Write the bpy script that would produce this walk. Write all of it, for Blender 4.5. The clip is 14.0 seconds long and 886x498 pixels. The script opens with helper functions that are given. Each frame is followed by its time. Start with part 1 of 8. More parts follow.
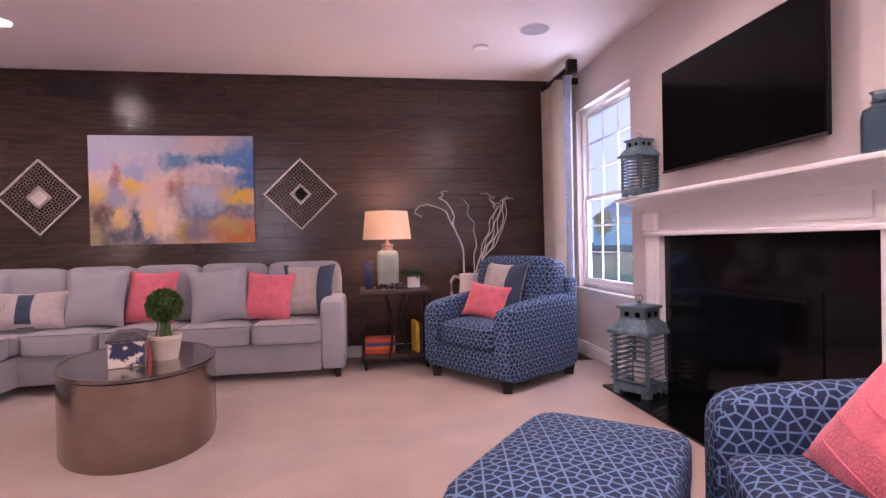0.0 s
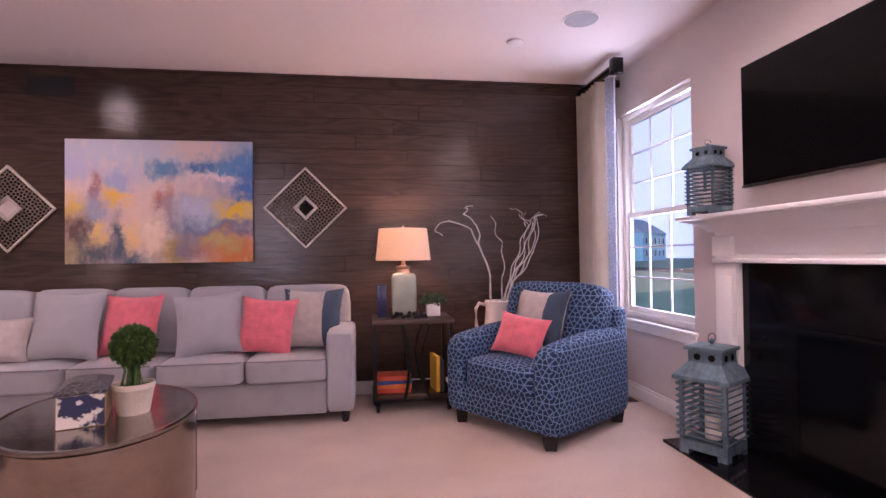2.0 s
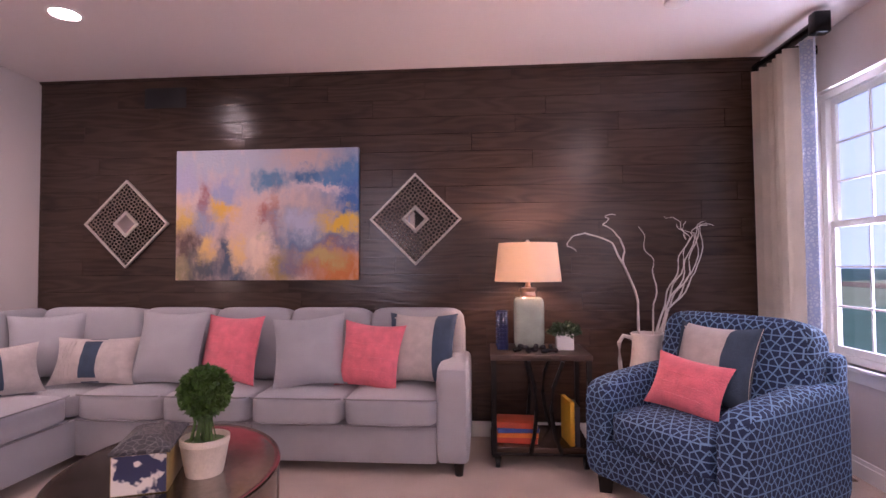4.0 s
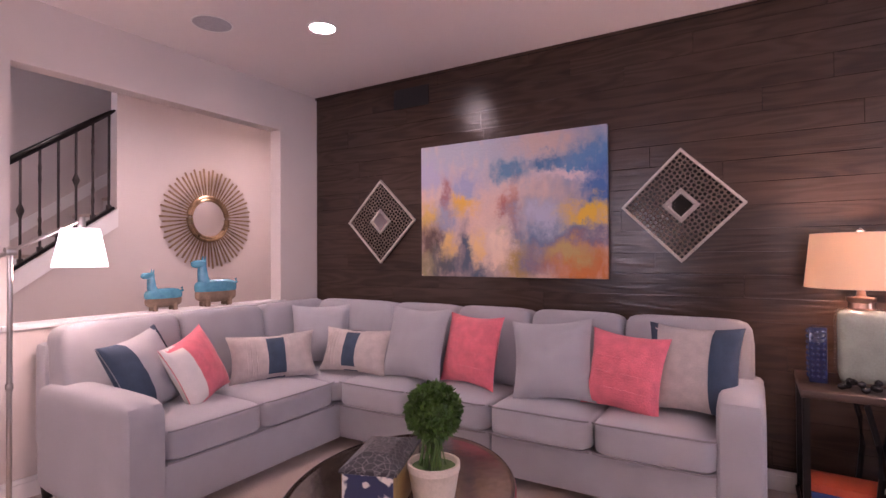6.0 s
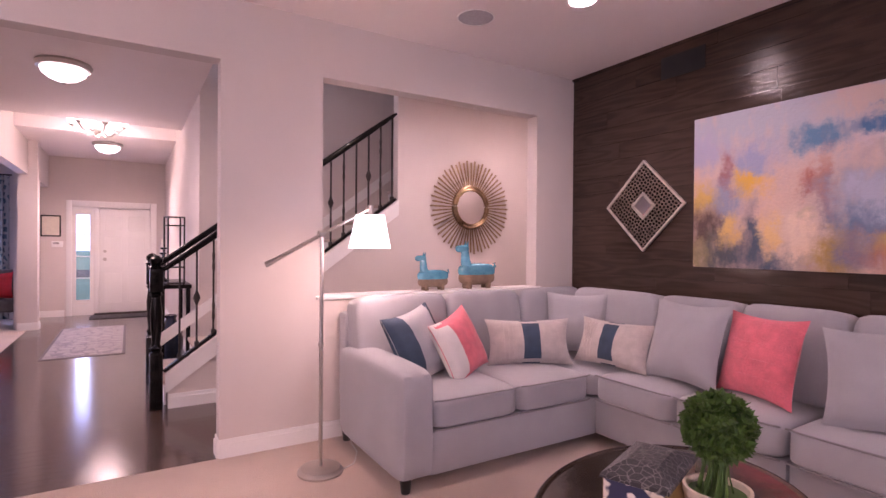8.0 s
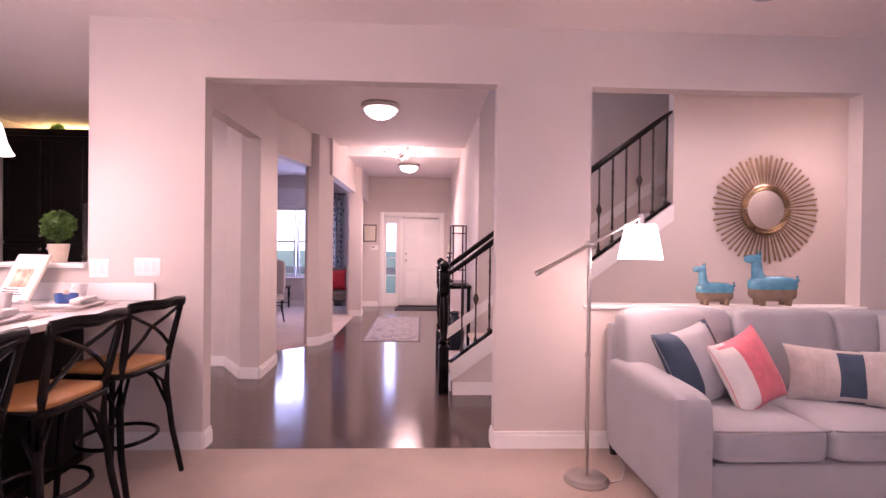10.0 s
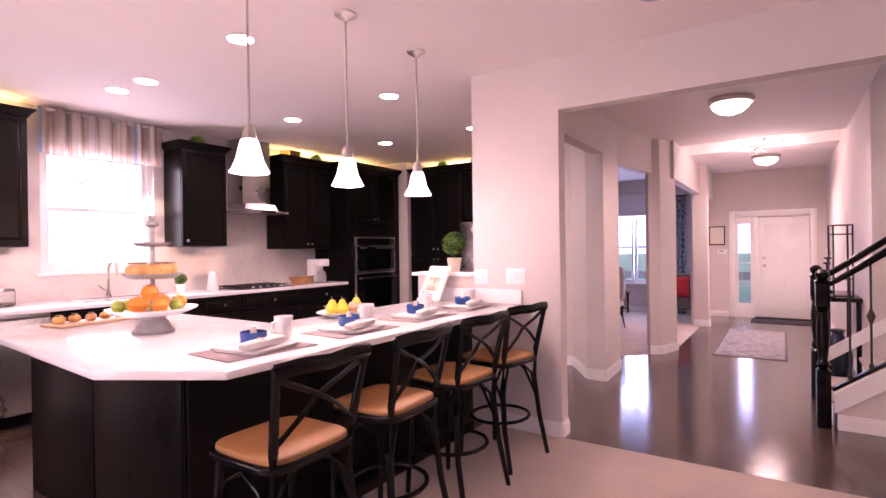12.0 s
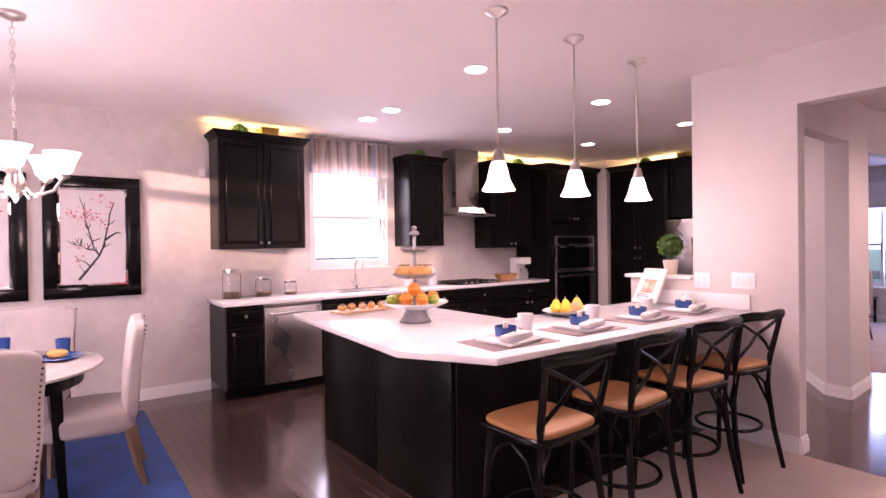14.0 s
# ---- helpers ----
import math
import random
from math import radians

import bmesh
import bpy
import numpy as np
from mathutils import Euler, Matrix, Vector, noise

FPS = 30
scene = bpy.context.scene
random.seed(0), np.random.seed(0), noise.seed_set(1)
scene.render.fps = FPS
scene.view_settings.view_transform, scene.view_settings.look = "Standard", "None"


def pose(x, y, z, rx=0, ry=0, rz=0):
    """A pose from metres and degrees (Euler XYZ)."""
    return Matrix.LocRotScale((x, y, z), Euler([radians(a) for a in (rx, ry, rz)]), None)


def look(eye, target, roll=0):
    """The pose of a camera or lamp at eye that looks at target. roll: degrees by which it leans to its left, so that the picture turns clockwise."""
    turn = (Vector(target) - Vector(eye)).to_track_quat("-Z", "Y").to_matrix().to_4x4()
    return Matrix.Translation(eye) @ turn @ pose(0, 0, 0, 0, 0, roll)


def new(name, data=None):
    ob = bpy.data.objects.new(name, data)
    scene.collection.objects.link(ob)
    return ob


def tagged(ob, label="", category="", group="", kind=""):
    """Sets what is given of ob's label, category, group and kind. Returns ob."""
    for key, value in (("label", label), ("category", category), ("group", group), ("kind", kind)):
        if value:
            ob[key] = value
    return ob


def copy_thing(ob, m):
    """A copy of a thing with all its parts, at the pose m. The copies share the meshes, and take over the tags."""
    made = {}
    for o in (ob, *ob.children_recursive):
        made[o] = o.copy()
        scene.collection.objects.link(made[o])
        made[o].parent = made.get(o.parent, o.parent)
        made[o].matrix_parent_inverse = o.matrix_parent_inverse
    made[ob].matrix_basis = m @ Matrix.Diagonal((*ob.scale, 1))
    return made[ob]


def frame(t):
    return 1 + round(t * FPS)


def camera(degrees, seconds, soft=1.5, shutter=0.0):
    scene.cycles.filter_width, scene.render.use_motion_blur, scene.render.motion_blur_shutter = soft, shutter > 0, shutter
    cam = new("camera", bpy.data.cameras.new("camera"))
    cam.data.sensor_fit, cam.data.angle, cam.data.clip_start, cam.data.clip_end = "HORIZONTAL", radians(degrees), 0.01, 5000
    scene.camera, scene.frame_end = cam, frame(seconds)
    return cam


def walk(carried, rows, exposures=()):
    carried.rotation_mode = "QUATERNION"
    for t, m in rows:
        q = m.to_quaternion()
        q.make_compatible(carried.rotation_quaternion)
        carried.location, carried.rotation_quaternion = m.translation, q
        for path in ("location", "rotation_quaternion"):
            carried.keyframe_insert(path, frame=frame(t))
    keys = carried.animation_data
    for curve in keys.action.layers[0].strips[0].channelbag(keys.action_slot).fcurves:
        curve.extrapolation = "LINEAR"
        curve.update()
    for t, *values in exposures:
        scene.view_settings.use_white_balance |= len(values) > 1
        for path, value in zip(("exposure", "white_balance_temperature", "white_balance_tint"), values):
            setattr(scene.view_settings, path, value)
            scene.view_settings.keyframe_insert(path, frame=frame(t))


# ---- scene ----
cam = camera(81.2, 14.0)
PATH = [
    (0, (0.64, 0.86, 1.102), (0.933, 2.838, 1.078), -1.3),
    (0.5, (0.619, 0.997, 1.101), (0.916, 2.975, 1.094), -1.3),
    (1, (0.6, 1.128, 1.133), (0.898, 3.105, 1.129), -1.3),
    (1.5, (0.587, 1.288, 1.157), (0.882, 3.267, 1.165), -1.0),
    (2, (0.558, 1.48, 1.171), (0.841, 3.459, 1.201), -0.7),
    (2.2, (0.557, 1.537, 1.174), (0.82, 3.52, 1.214), -0.5),
    (4.3, (0.528, 2.239, 1.266), (0.26, 4.22, 1.333), -0.2),
    (4.5, (0.51, 2.287, 1.273), (0.164, 4.255, 1.34), -0.1),
    (5, (0.446, 2.382, 1.291), (-0.098, 4.305, 1.349), 0.1),
    (5.5, (0.424, 2.496, 1.3), (-0.364, 4.334, 1.345), -0.0),
    (6, (0.416, 2.582, 1.306), (-0.622, 4.291, 1.331), -0.3),
    (6.5, (0.376, 2.646, 1.289), (-0.879, 4.204, 1.302), -0.3),
    (7, (0.347, 2.646, 1.27), (-1.087, 4.04, 1.261), 0.0),
    (7.2, (0.33, 2.652, 1.265), (-1.166, 3.979, 1.251), 0.2),
    (9.3, (0.294, 2.657, 1.309), (-1.65, 3.124, 1.308), 0.6),
    (9.5, (0.308, 2.648, 1.309), (-1.659, 3.01, 1.305), 0.7),
    (10, (0.352, 2.638, 1.325), (-1.646, 2.719, 1.308), 0.7),
    (10.5, (0.448, 2.578, 1.333), (-1.544, 2.398, 1.323), 0.8),
    (11, (0.545, 2.508, 1.349), (-1.403, 2.053, 1.345), 0.8),
    (11.5, (0.534, 2.527, 1.372), (-1.302, 1.735, 1.369), 0.3),
    (12, (0.583, 2.599, 1.378), (-1.087, 1.499, 1.376), -0.8),
    (12.5, (0.683, 2.615, 1.402), (-0.836, 1.314, 1.401), -0.2),
    (13, (0.848, 2.553, 1.431), (-0.565, 1.137, 1.434), 0.2),
    (13.5, (0.996, 2.578, 1.437), (-0.311, 1.064, 1.436), -0.1),
    (14, (1.011, 2.601, 1.45), (-0.189, 1.001, 1.435), -0.8),
]
EXPOSURES = [(0, 0.36, 6350, 45), (5, 0.29, 6250, 43), (7, 0.33, 6400, 46), (9.5, 0.48, 6600, 51), (12, 0.52, 6650, 51), (14, 0.4, 6450, 48)]
walk(cam, [(t, look(eye, target, roll)) for t, eye, target, roll in PATH], EXPOSURES)

# ---- world, sun and daylight in the openings ----
SUN_WAY = Vector((-1.0, -0.52, -0.1))
world = bpy.data.worlds.new("world")
scene.world = world
world.use_nodes = True
wn = world.node_tree
sky = wn.nodes.new("ShaderNodeTexSky")
sky.sky_type, sky.sun_disc, sky.sun_elevation, sky.sun_rotation = "NISHITA", False, radians(5), radians(63)
sky.dust_density, sky.ozone_density = 0.2, 4.0
wn.nodes["Background"].inputs["Strength"].default_value = 0.15
wn.links.new(sky.outputs["Color"], wn.nodes["Background"].inputs["Color"])


def lamp(name, kind, m, energy, colour=(1, 1, 1), **more):
    data = bpy.data.lights.new(name, kind)
    data.energy, data.color = energy, colour
    if kind == "AREA":
        data.shape, data.size, data.size_y = "RECTANGLE", more["w"], more["h"]
    if kind == "SPOT":
        data.spot_size, data.spot_blend, data.shadow_soft_size = radians(more.get("cone", 120)), 0.8, more.get("r", 0.06)
    if kind == "POINT":
        data.shadow_soft_size = more.get("r", 0.05)
    if kind == "SUN":
        data.angle = radians(0.8)
    ob = new(name, data)
    ob.matrix_world = m
    return ob


lamp("sun", "SUN", look((0, 0, 5), Vector((0, 0, 5)) + SUN_WAY), 5.0, (1.0, 0.76, 0.5))
lamp("daylight_east", "AREA", look((2.86, 5.2, 1.6), (0, 5.0, 1.3)), 34, (0.75, 0.87, 1.0), w=0.8, h=1.7)
lamp("daylight_patio", "AREA", look((2.86, -0.85, 1.3), (0, -0.6, 1.2)), 58, (1.0, 0.93, 0.9), w=1.8, h=2.3)
lamp("daylight_sink", "AREA", look((-1.85, -3.2, 1.8), (-1.85, 0, 1.2)), 24, (0.95, 0.95, 1.0), w=0.95, h=1.1)
lamp("daylight_front", "AREA", look((-10.75, -0.02, 1.5), (-6, 0, 1.0)), 55, (0.42, 0.6, 1.0), w=1.45, h=1.4)


# ---- materials ----
def mat(name, col, rough=0.6, var=0.1, scale=6.0, bump=0.1, fine=80.0, metal=0.0, spec=0.5, col2=None, stretch=(1, 1, 1), coat=0.0, sheen=0.0, emit=0.0, island=0.0):
    """A surface with broad stains and fine grain: col drifts to col2, roughness and relief follow."""
    m = bpy.data.materials.new(name)
    m.use_nodes = True
    n, l = m.node_tree.nodes, m.node_tree.links
    p = n["Principled BSDF"]
    tc, mp = n.new("ShaderNodeTexCoord"), n.new("ShaderNodeMapping")
    mp.inputs["Scale"].default_value = stretch
    l.new(tc.outputs["Object"], mp.inputs["Vector"])
    big, small = n.new("ShaderNodeTexNoise"), n.new("ShaderNodeTexNoise")
    big.inputs["Scale"].default_value, big.inputs["Detail"].default_value = scale, 4
    small.inputs["Scale"].default_value, small.inputs["Detail"].default_value = fine, 3
    for t in (big, small):
        l.new(mp.outputs["Vector"], t.inputs["Vector"])
    add = n.new("ShaderNodeMath")
    add.operation = "ADD"
    half = n.new("ShaderNodeMath")
    half.operation, half.inputs[1].default_value = "MULTIPLY", 0.5
    l.new(big.outputs["Fac"], add.inputs[0])
    l.new(small.outputs["Fac"], half.inputs[0])
    l.new(half.outputs[0], add.inputs[1])
    ramp = n.new("ShaderNodeValToRGB")
    c2 = col2 or tuple(c * (1 - 2.2 * var) for c in col)
    ramp.color_ramp.elements[0].position, ramp.color_ramp.elements[1].position = 0.5, 1.0
    ramp.color_ramp.elements[0].color, ramp.color_ramp.elements[1].color = (*c2, 1), (*col, 1)
    l.new(add.outputs[0], ramp.inputs["Fac"])
    out = ramp.outputs["Color"]
    if island:
        info, hsv, mr = n.new("ShaderNodeObjectInfo"), n.new("ShaderNodeHueSaturation"), n.new("ShaderNodeMapRange")
        mr.inputs["To Min"].default_value, mr.inputs["To Max"].default_value = 1 - island, 1 + island
        l.new(info.outputs["Random"], mr.inputs["Value"])
        l.new(mr.outputs["Result"], hsv.inputs["Value"])
        l.new(out, hsv.inputs["Color"])
        out = hsv.outputs["Color"]
    l.new(out, p.inputs["Base Color"])
    rr = n.new("ShaderNodeMapRange")
    rr.inputs["To Min"].default_value, rr.inputs["To Max"].default_value = max(0.02, rough - 0.08), min(1, rough + 0.08)
    l.new(big.outputs["Fac"], rr.inputs["Value"])
    l.new(rr.outputs["Result"], p.inputs["Roughness"])
    p.inputs["Metallic"].default_value, p.inputs["Specular IOR Level"].default_value = metal, spec
    p.inputs["Coat Weight"].default_value, p.inputs["Coat Roughness"].default_value = coat, 0.08
    p.inputs["Sheen Weight"].default_value = sheen
    if bump:
        b = n.new("ShaderNodeBump")
        b.inputs["Strength"].default_value, b.inputs["Distance"].default_value = bump, 0.01
        l.new(small.outputs["Fac"], b.inputs["Height"])
        l.new(b.outputs["Normal"], p.inputs["Normal"])
    if emit:
        p.inputs["Emission Color"].default_value, p.inputs["Emission Strength"].default_value = (*col, 1), emit
    return m


def glass(name, tint=(1, 1, 1), rough=0.0):
    m = bpy.data.materials.new(name)
    m.use_nodes = True
    p = m.node_tree.nodes["Principled BSDF"]
    p.inputs["Base Color"].default_value = (*tint, 1)
    p.inputs["Transmission Weight"].default_value, p.inputs["Roughness"].default_value, p.inputs["IOR"].default_value = 1, rough, 1.3
    return m


def pane_glass():
    """A thin clear pane: mostly see-through with a little gloss."""
    m = bpy.data.materials.new("pane_glass")
    m.use_nodes = True
    n, l = m.node_tree.nodes, m.node_tree.links
    n.remove(n["Principled BSDF"])
    a, b, mix = n.new("ShaderNodeBsdfTransparent"), n.new("ShaderNodeBsdfGlossy"), n.new("ShaderNodeMixShader")
    b.inputs["Roughness"].default_value, mix.inputs[0].default_value = 0.02, 0.04
    l.new(a.outputs[0], mix.inputs[1])
    l.new(b.outputs[0], mix.inputs[2])
    l.new(mix.outputs[0], n["Material Output"].inputs["Surface"])
    return m


def mirror_mat():
    m = bpy.data.materials.new("mirror_glass")
    m.use_nodes = True
    p = m.node_tree.nodes["Principled BSDF"]
    p.inputs["Base Color"].default_value, p.inputs["Metallic"].default_value, p.inputs["Roughness"].default_value = (0.9, 0.9, 0.9, 1), 1, 0.02
    return m


def net_fabric(name, ground, line, cells=15.0, width=0.06, rnd=0.55):
    """Woven cloth with a net of pale lines between many-sided fields."""
    m = mat(name, ground, 0.85, 0.15, 10, 0.3, 220, sheen=0.2)
    n, l = m.node_tree.nodes, m.node_tree.links
    p, ramp = n["Principled BSDF"], n["Color Ramp"]
    tc, v, mr, mix = n.new("ShaderNodeTexCoord"), n.new("ShaderNodeTexVoronoi"), n.new("ShaderNodeMapRange"), n.new("ShaderNodeMix")
    v.feature = "DISTANCE_TO_EDGE"
    v.inputs["Scale"].default_value, v.inputs["Randomness"].default_value = cells, rnd
    l.new(tc.outputs["Object"], v.inputs["Vector"])
    mr.inputs["From Min"].default_value, mr.inputs["From Max"].default_value = width, width * 1.6
    l.new(v.outputs["Distance"], mr.inputs["Value"])
    mix.data_type = "RGBA"
    mix.inputs["A"].default_value = (*line, 1)
    l.new(mr.outputs["Result"], mix.inputs["Factor"])
    l.new(ramp.outputs["Color"], mix.inputs["B"])
    l.new(mix.outputs["Result"], p.inputs["Base Color"])
    return m


def star_net(name, ground, line, a=0.105, width=0.0029):
    """Woven cloth with a net of straight lines crossing in six-rayed stars, laid flat on each side."""
    m = mat(name, ground, 0.85, 0.15, 10, 0.3, 220)
    n, l = m.node_tree.nodes, m.node_tree.links

    def val(kind, op, *args):
        k = n.new(kind)
        k.operation = op
        for i, v in enumerate(args):
            if isinstance(v, (int, float, tuple)):
                k.inputs[i].default_value = v
            else:
                l.new(v, k.inputs[i])
        return k.outputs["Value"] if op in ("DOT_PRODUCT", "LENGTH") or kind == "ShaderNodeMath" else k.outputs["Vector"]

    def maths(op, *args):
        return val("ShaderNodeMath", op, *args)

    def vec(op, *args):
        return val("ShaderNodeVectorMath", op, *args)

    def pick(fac, x, y):
        k = n.new("ShaderNodeMix")
        k.data_type = "VECTOR"
        l.new(fac, k.inputs["Factor"])
        l.new(x, [s for s in k.inputs if s.name == "A" and s.type == "VECTOR"][0])
        l.new(y, [s for s in k.inputs if s.name == "B" and s.type == "VECTOR"][0])
        return [s for s in k.outputs if s.type == "VECTOR"][0]

    def flat(src, i, j):
        c = n.new("ShaderNodeCombineXYZ")
        l.new(src.outputs[i], c.inputs[0])
        l.new(src.outputs[j], c.inputs[1])
        return c.outputs[0]

    tc, sp, sn = n.new("ShaderNodeTexCoord"), n.new("ShaderNodeSeparateXYZ"), n.new("ShaderNodeSeparateXYZ")
    l.new(tc.outputs["Object"], sp.inputs[0])
    l.new(tc.outputs["Normal"], sn.inputs[0])
    ax, ay, az = [maths("ABSOLUTE", sn.outputs[i]) for i in range(3)]
    side = pick(maths("GREATER_THAN", ax, ay), flat(sp, 0, 2), flat(sp, 1, 2))
    p = pick(maths("GREATER_THAN", az, 0.6), side, flat(sp, 0, 1))
    half = (a / 2, a * 0.8660254, 1.0)
    neg = tuple(-h for h in half)
    one, two = vec("WRAP", p, half, neg), vec("WRAP", vec("ADD", p, (a / 2, a * 0.8660254, 0.0)), half, neg)
    q = pick(maths("LESS_THAN", vec("LENGTH", two), vec("LENGTH", one)), one, two)
    edge, ray = [], []
    for k in range(3):
        c, s = math.cos(k * math.pi / 3), math.sin(k * math.pi / 3)
        edge.append(maths("ABSOLUTE", vec("DOT_PRODUCT", q, (c, s, 0.0))))
        ray.append(maths("ABSOLUTE", vec("DOT_PRODUCT", q, (-s, c, 0.0))))
    d_edge = maths("SUBTRACT", a / 2, maths("MAXIMUM", maths("MAXIMUM", edge[0], edge[1]), edge[2]))
    d_ray = maths("MINIMUM", maths("MINIMUM", ray[0], ray[1]), ray[2])
    mr, mix = n.new("ShaderNodeMapRange"), n.new("ShaderNodeMix")
    mr.inputs["From Min"].default_value, mr.inputs["From Max"].default_value = width * 0.75, width * 1.25
    l.new(maths("MINIMUM", d_edge, d_ray), mr.inputs["Value"])
    mix.data_type = "RGBA"
    mix.inputs["A"].default_value = (*line, 1)
    l.new(mr.outputs["Result"], mix.inputs["Factor"])
    l.new(n["Color Ramp"].outputs["Color"], mix.inputs["B"])
    l.new(mix.outputs["Result"], n["Principled BSDF"].inputs["Base Color"])
    return m


def wood(name, dark, light, rough=0.3, scale=(1.5, 18, 18), bump=0.12, island=0.18, coat=0.0, spec=0.5):
    m = mat(name, light, rough, 0.2, 2.2, bump, 9, col2=dark, stretch=scale, island=island, coat=coat, spec=spec)
    return m


def oak_boards(name, dark, light):
    """Stained oak boards: flame-shaped growth lines and fine pores, shifted from board to board."""
    m = bpy.data.materials.new(name)
    m.use_nodes = True
    n, l = m.node_tree.nodes, m.node_tree.links
    p = n["Principled BSDF"]
    tc, info, add = n.new("ShaderNodeTexCoord"), n.new("ShaderNodeObjectInfo"), n.new("ShaderNodeVectorMath")
    sh = n.new("ShaderNodeVectorMath")
    sh.operation, sh.inputs[1].default_value = "MULTIPLY", (37.0, 11.0, 53.0)
    l.new(info.outputs["Random"], sh.inputs[0])
    l.new(tc.outputs["Object"], add.inputs[0])
    l.new(sh.outputs["Vector"], add.inputs[1])

    def cloud(scale, size, detail):
        mp, t = n.new("ShaderNodeMapping"), n.new("ShaderNodeTexNoise")
        mp.inputs["Scale"].default_value = scale
        t.inputs["Scale"].default_value, t.inputs["Detail"].default_value = size, detail
        l.new(add.outputs["Vector"], mp.inputs["Vector"])
        l.new(mp.outputs["Vector"], t.inputs["Vector"])
        return t.outputs["Fac"]

    def maths(op, x, y=None):
        k = n.new("ShaderNodeMath")
        k.operation = op
        for i, v in enumerate((x, y)):
            if isinstance(v, (int, float)):
                k.inputs[i].default_value = v
            elif v is not None:
                l.new(v, k.inputs[i])
        return k.outputs[0]

    rings = maths("ADD", maths("MULTIPLY", maths("SINE", maths("MULTIPLY", cloud((0.55, 1, 4.2), 1.5, 2), 62.0)), 0.5), 0.5)
    pores, broad = cloud((5, 1, 150), 1.0, 3), cloud((1.2, 1, 3), 1.0, 3)
    tone = maths("ADD", maths("MULTIPLY", rings, 0.34), maths("ADD", maths("MULTIPLY", pores, 0.45), maths("MULTIPLY", broad, 0.55)))
    tone = maths("ADD", tone, maths("MULTIPLY", info.outputs["Random"], 0.22))
    ramp = n.new("ShaderNodeValToRGB")
    ramp.color_ramp.elements[0].position, ramp.color_ramp.elements[1].position = 0.4, 1.0
    ramp.color_ramp.elements[0].color, ramp.color_ramp.elements[1].color = (*dark, 1), (*light, 1)
    l.new(tone, ramp.inputs["Fac"])
    l.new(ramp.outputs["Color"], p.inputs["Base Color"])
    l.new(maths("ADD", maths("MULTIPLY", pores, 0.14), 0.11), p.inputs["Roughness"])
    p.inputs["Specular IOR Level"].default_value = 0.45
    b = n.new("ShaderNodeBump")
    b.inputs["Strength"].default_value, b.inputs["Distance"].default_value = 0.16, 0.006
    l.new(maths("ADD", maths("MULTIPLY", rings, 0.6), pores), b.inputs["Height"])
    l.new(b.outputs["Normal"], p.inputs["Normal"])
    return m


WALL = mat("wall_paint", (0.66, 0.59, 0.555), 0.75, 0.035, 1.6, 0.05, 160)
CEIL = mat("ceiling_paint", (0.82, 0.75, 0.73), 0.85, 0.02, 1.0, 0.06, 120)
TRIM = mat("white_trim_paint", (0.84, 0.82, 0.8), 0.35, 0.02, 3, 0.02, 60)
KITCHEN_WALL = mat("sponged_wall_paint", (0.69, 0.62, 0.585), 0.7, 0.09, 2.6, 0.05, 14)
CARPET = mat("beige_carpet", (0.57, 0.435, 0.355), 0.95, 0.12, 2.5, 0.9, 170, sheen=0.3)
PLANK_DARK = oak_boards("dark_oak_wall", (0.026, 0.0148, 0.0107), (0.058, 0.0345, 0.0250))
FLOOR_WOOD = wood("dark_hardwood", (0.034, 0.021, 0.017), (0.09, 0.056, 0.044), 0.16, (14, 1.2, 14), 0.05, 0.2, coat=0.3)
ESPRESSO = mat("espresso_cabinet", (0.0058, 0.0042, 0.0036), 0.3, 0.1, 1.5, 0.0, 60, spec=0.13, col2=(0.0048, 0.0035, 0.003), island=0.08)
BLACK = mat("black_paint", (0.0045, 0.004, 0.004), 0.18, 0.1, 8, 0.0, 60, spec=0.22)
IRON = mat("dark_iron", (0.055, 0.045, 0.04), 0.45, 0.2, 10, 0.1, 90, metal=0.7)
STEEL = mat("brushed_steel", (0.47, 0.45, 0.44), 0.28, 0.03, 2, 0.0, 120, metal=1.0)
NICKEL = mat("brushed_nickel", (0.6, 0.56, 0.52), 0.3, 0.05, 6, 0.0, 100, metal=1.0)
GRANITE = mat("black_granite", (0.007, 0.007, 0.008), 0.09, 0.3, 30, 0.0, 200, spec=0.22)
SOFA = mat("grey_linen", (0.375, 0.372, 0.395), 0.92, 0.06, 5, 0.35, 300, sheen=0.25)
SOFA_SEAM = mat("grey_piping", (0.25, 0.24, 0.25), 0.9, 0.05, 8, 0.2, 200)
NAVY_NET = star_net("navy_net_cloth", (0.008, 0.024, 0.075), (0.13, 0.235, 0.39), 0.086, 0.0031)
CORAL = mat("coral_cotton", (0.83, 0.185, 0.23), 0.9, 0.12, 16, 0.5, 120, sheen=0.2)
LINEN = mat("oatmeal_linen", (0.52, 0.46, 0.43), 0.92, 0.1, 20, 0.5, 200, sheen=0.2)
INK = mat("ink_blue_cotton", (0.045, 0.075, 0.12), 0.9, 0.15, 14, 0.4, 180)
WHITE = mat("white_ceramic", (0.82, 0.8, 0.78), 0.2, 0.02, 5, 0.0, 50)
QUARTZ = mat("white_quartz", (0.83, 0.80, 0.79), 0.12, 0.02, 14, 0.0, 300)
MOSS = mat("bright_moss", (0.24, 0.48, 0.07), 0.6, 0.3, 20, 0.1, 60, col2=(0.06, 0.18, 0.02))
LEAF = mat("boxwood_leaf", (0.075, 0.16, 0.025), 0.55, 0.3, 20, 0.1, 60, col2=(0.02, 0.06, 0.01))
MIRROR = mirror_mat()
PANE = pane_glass()
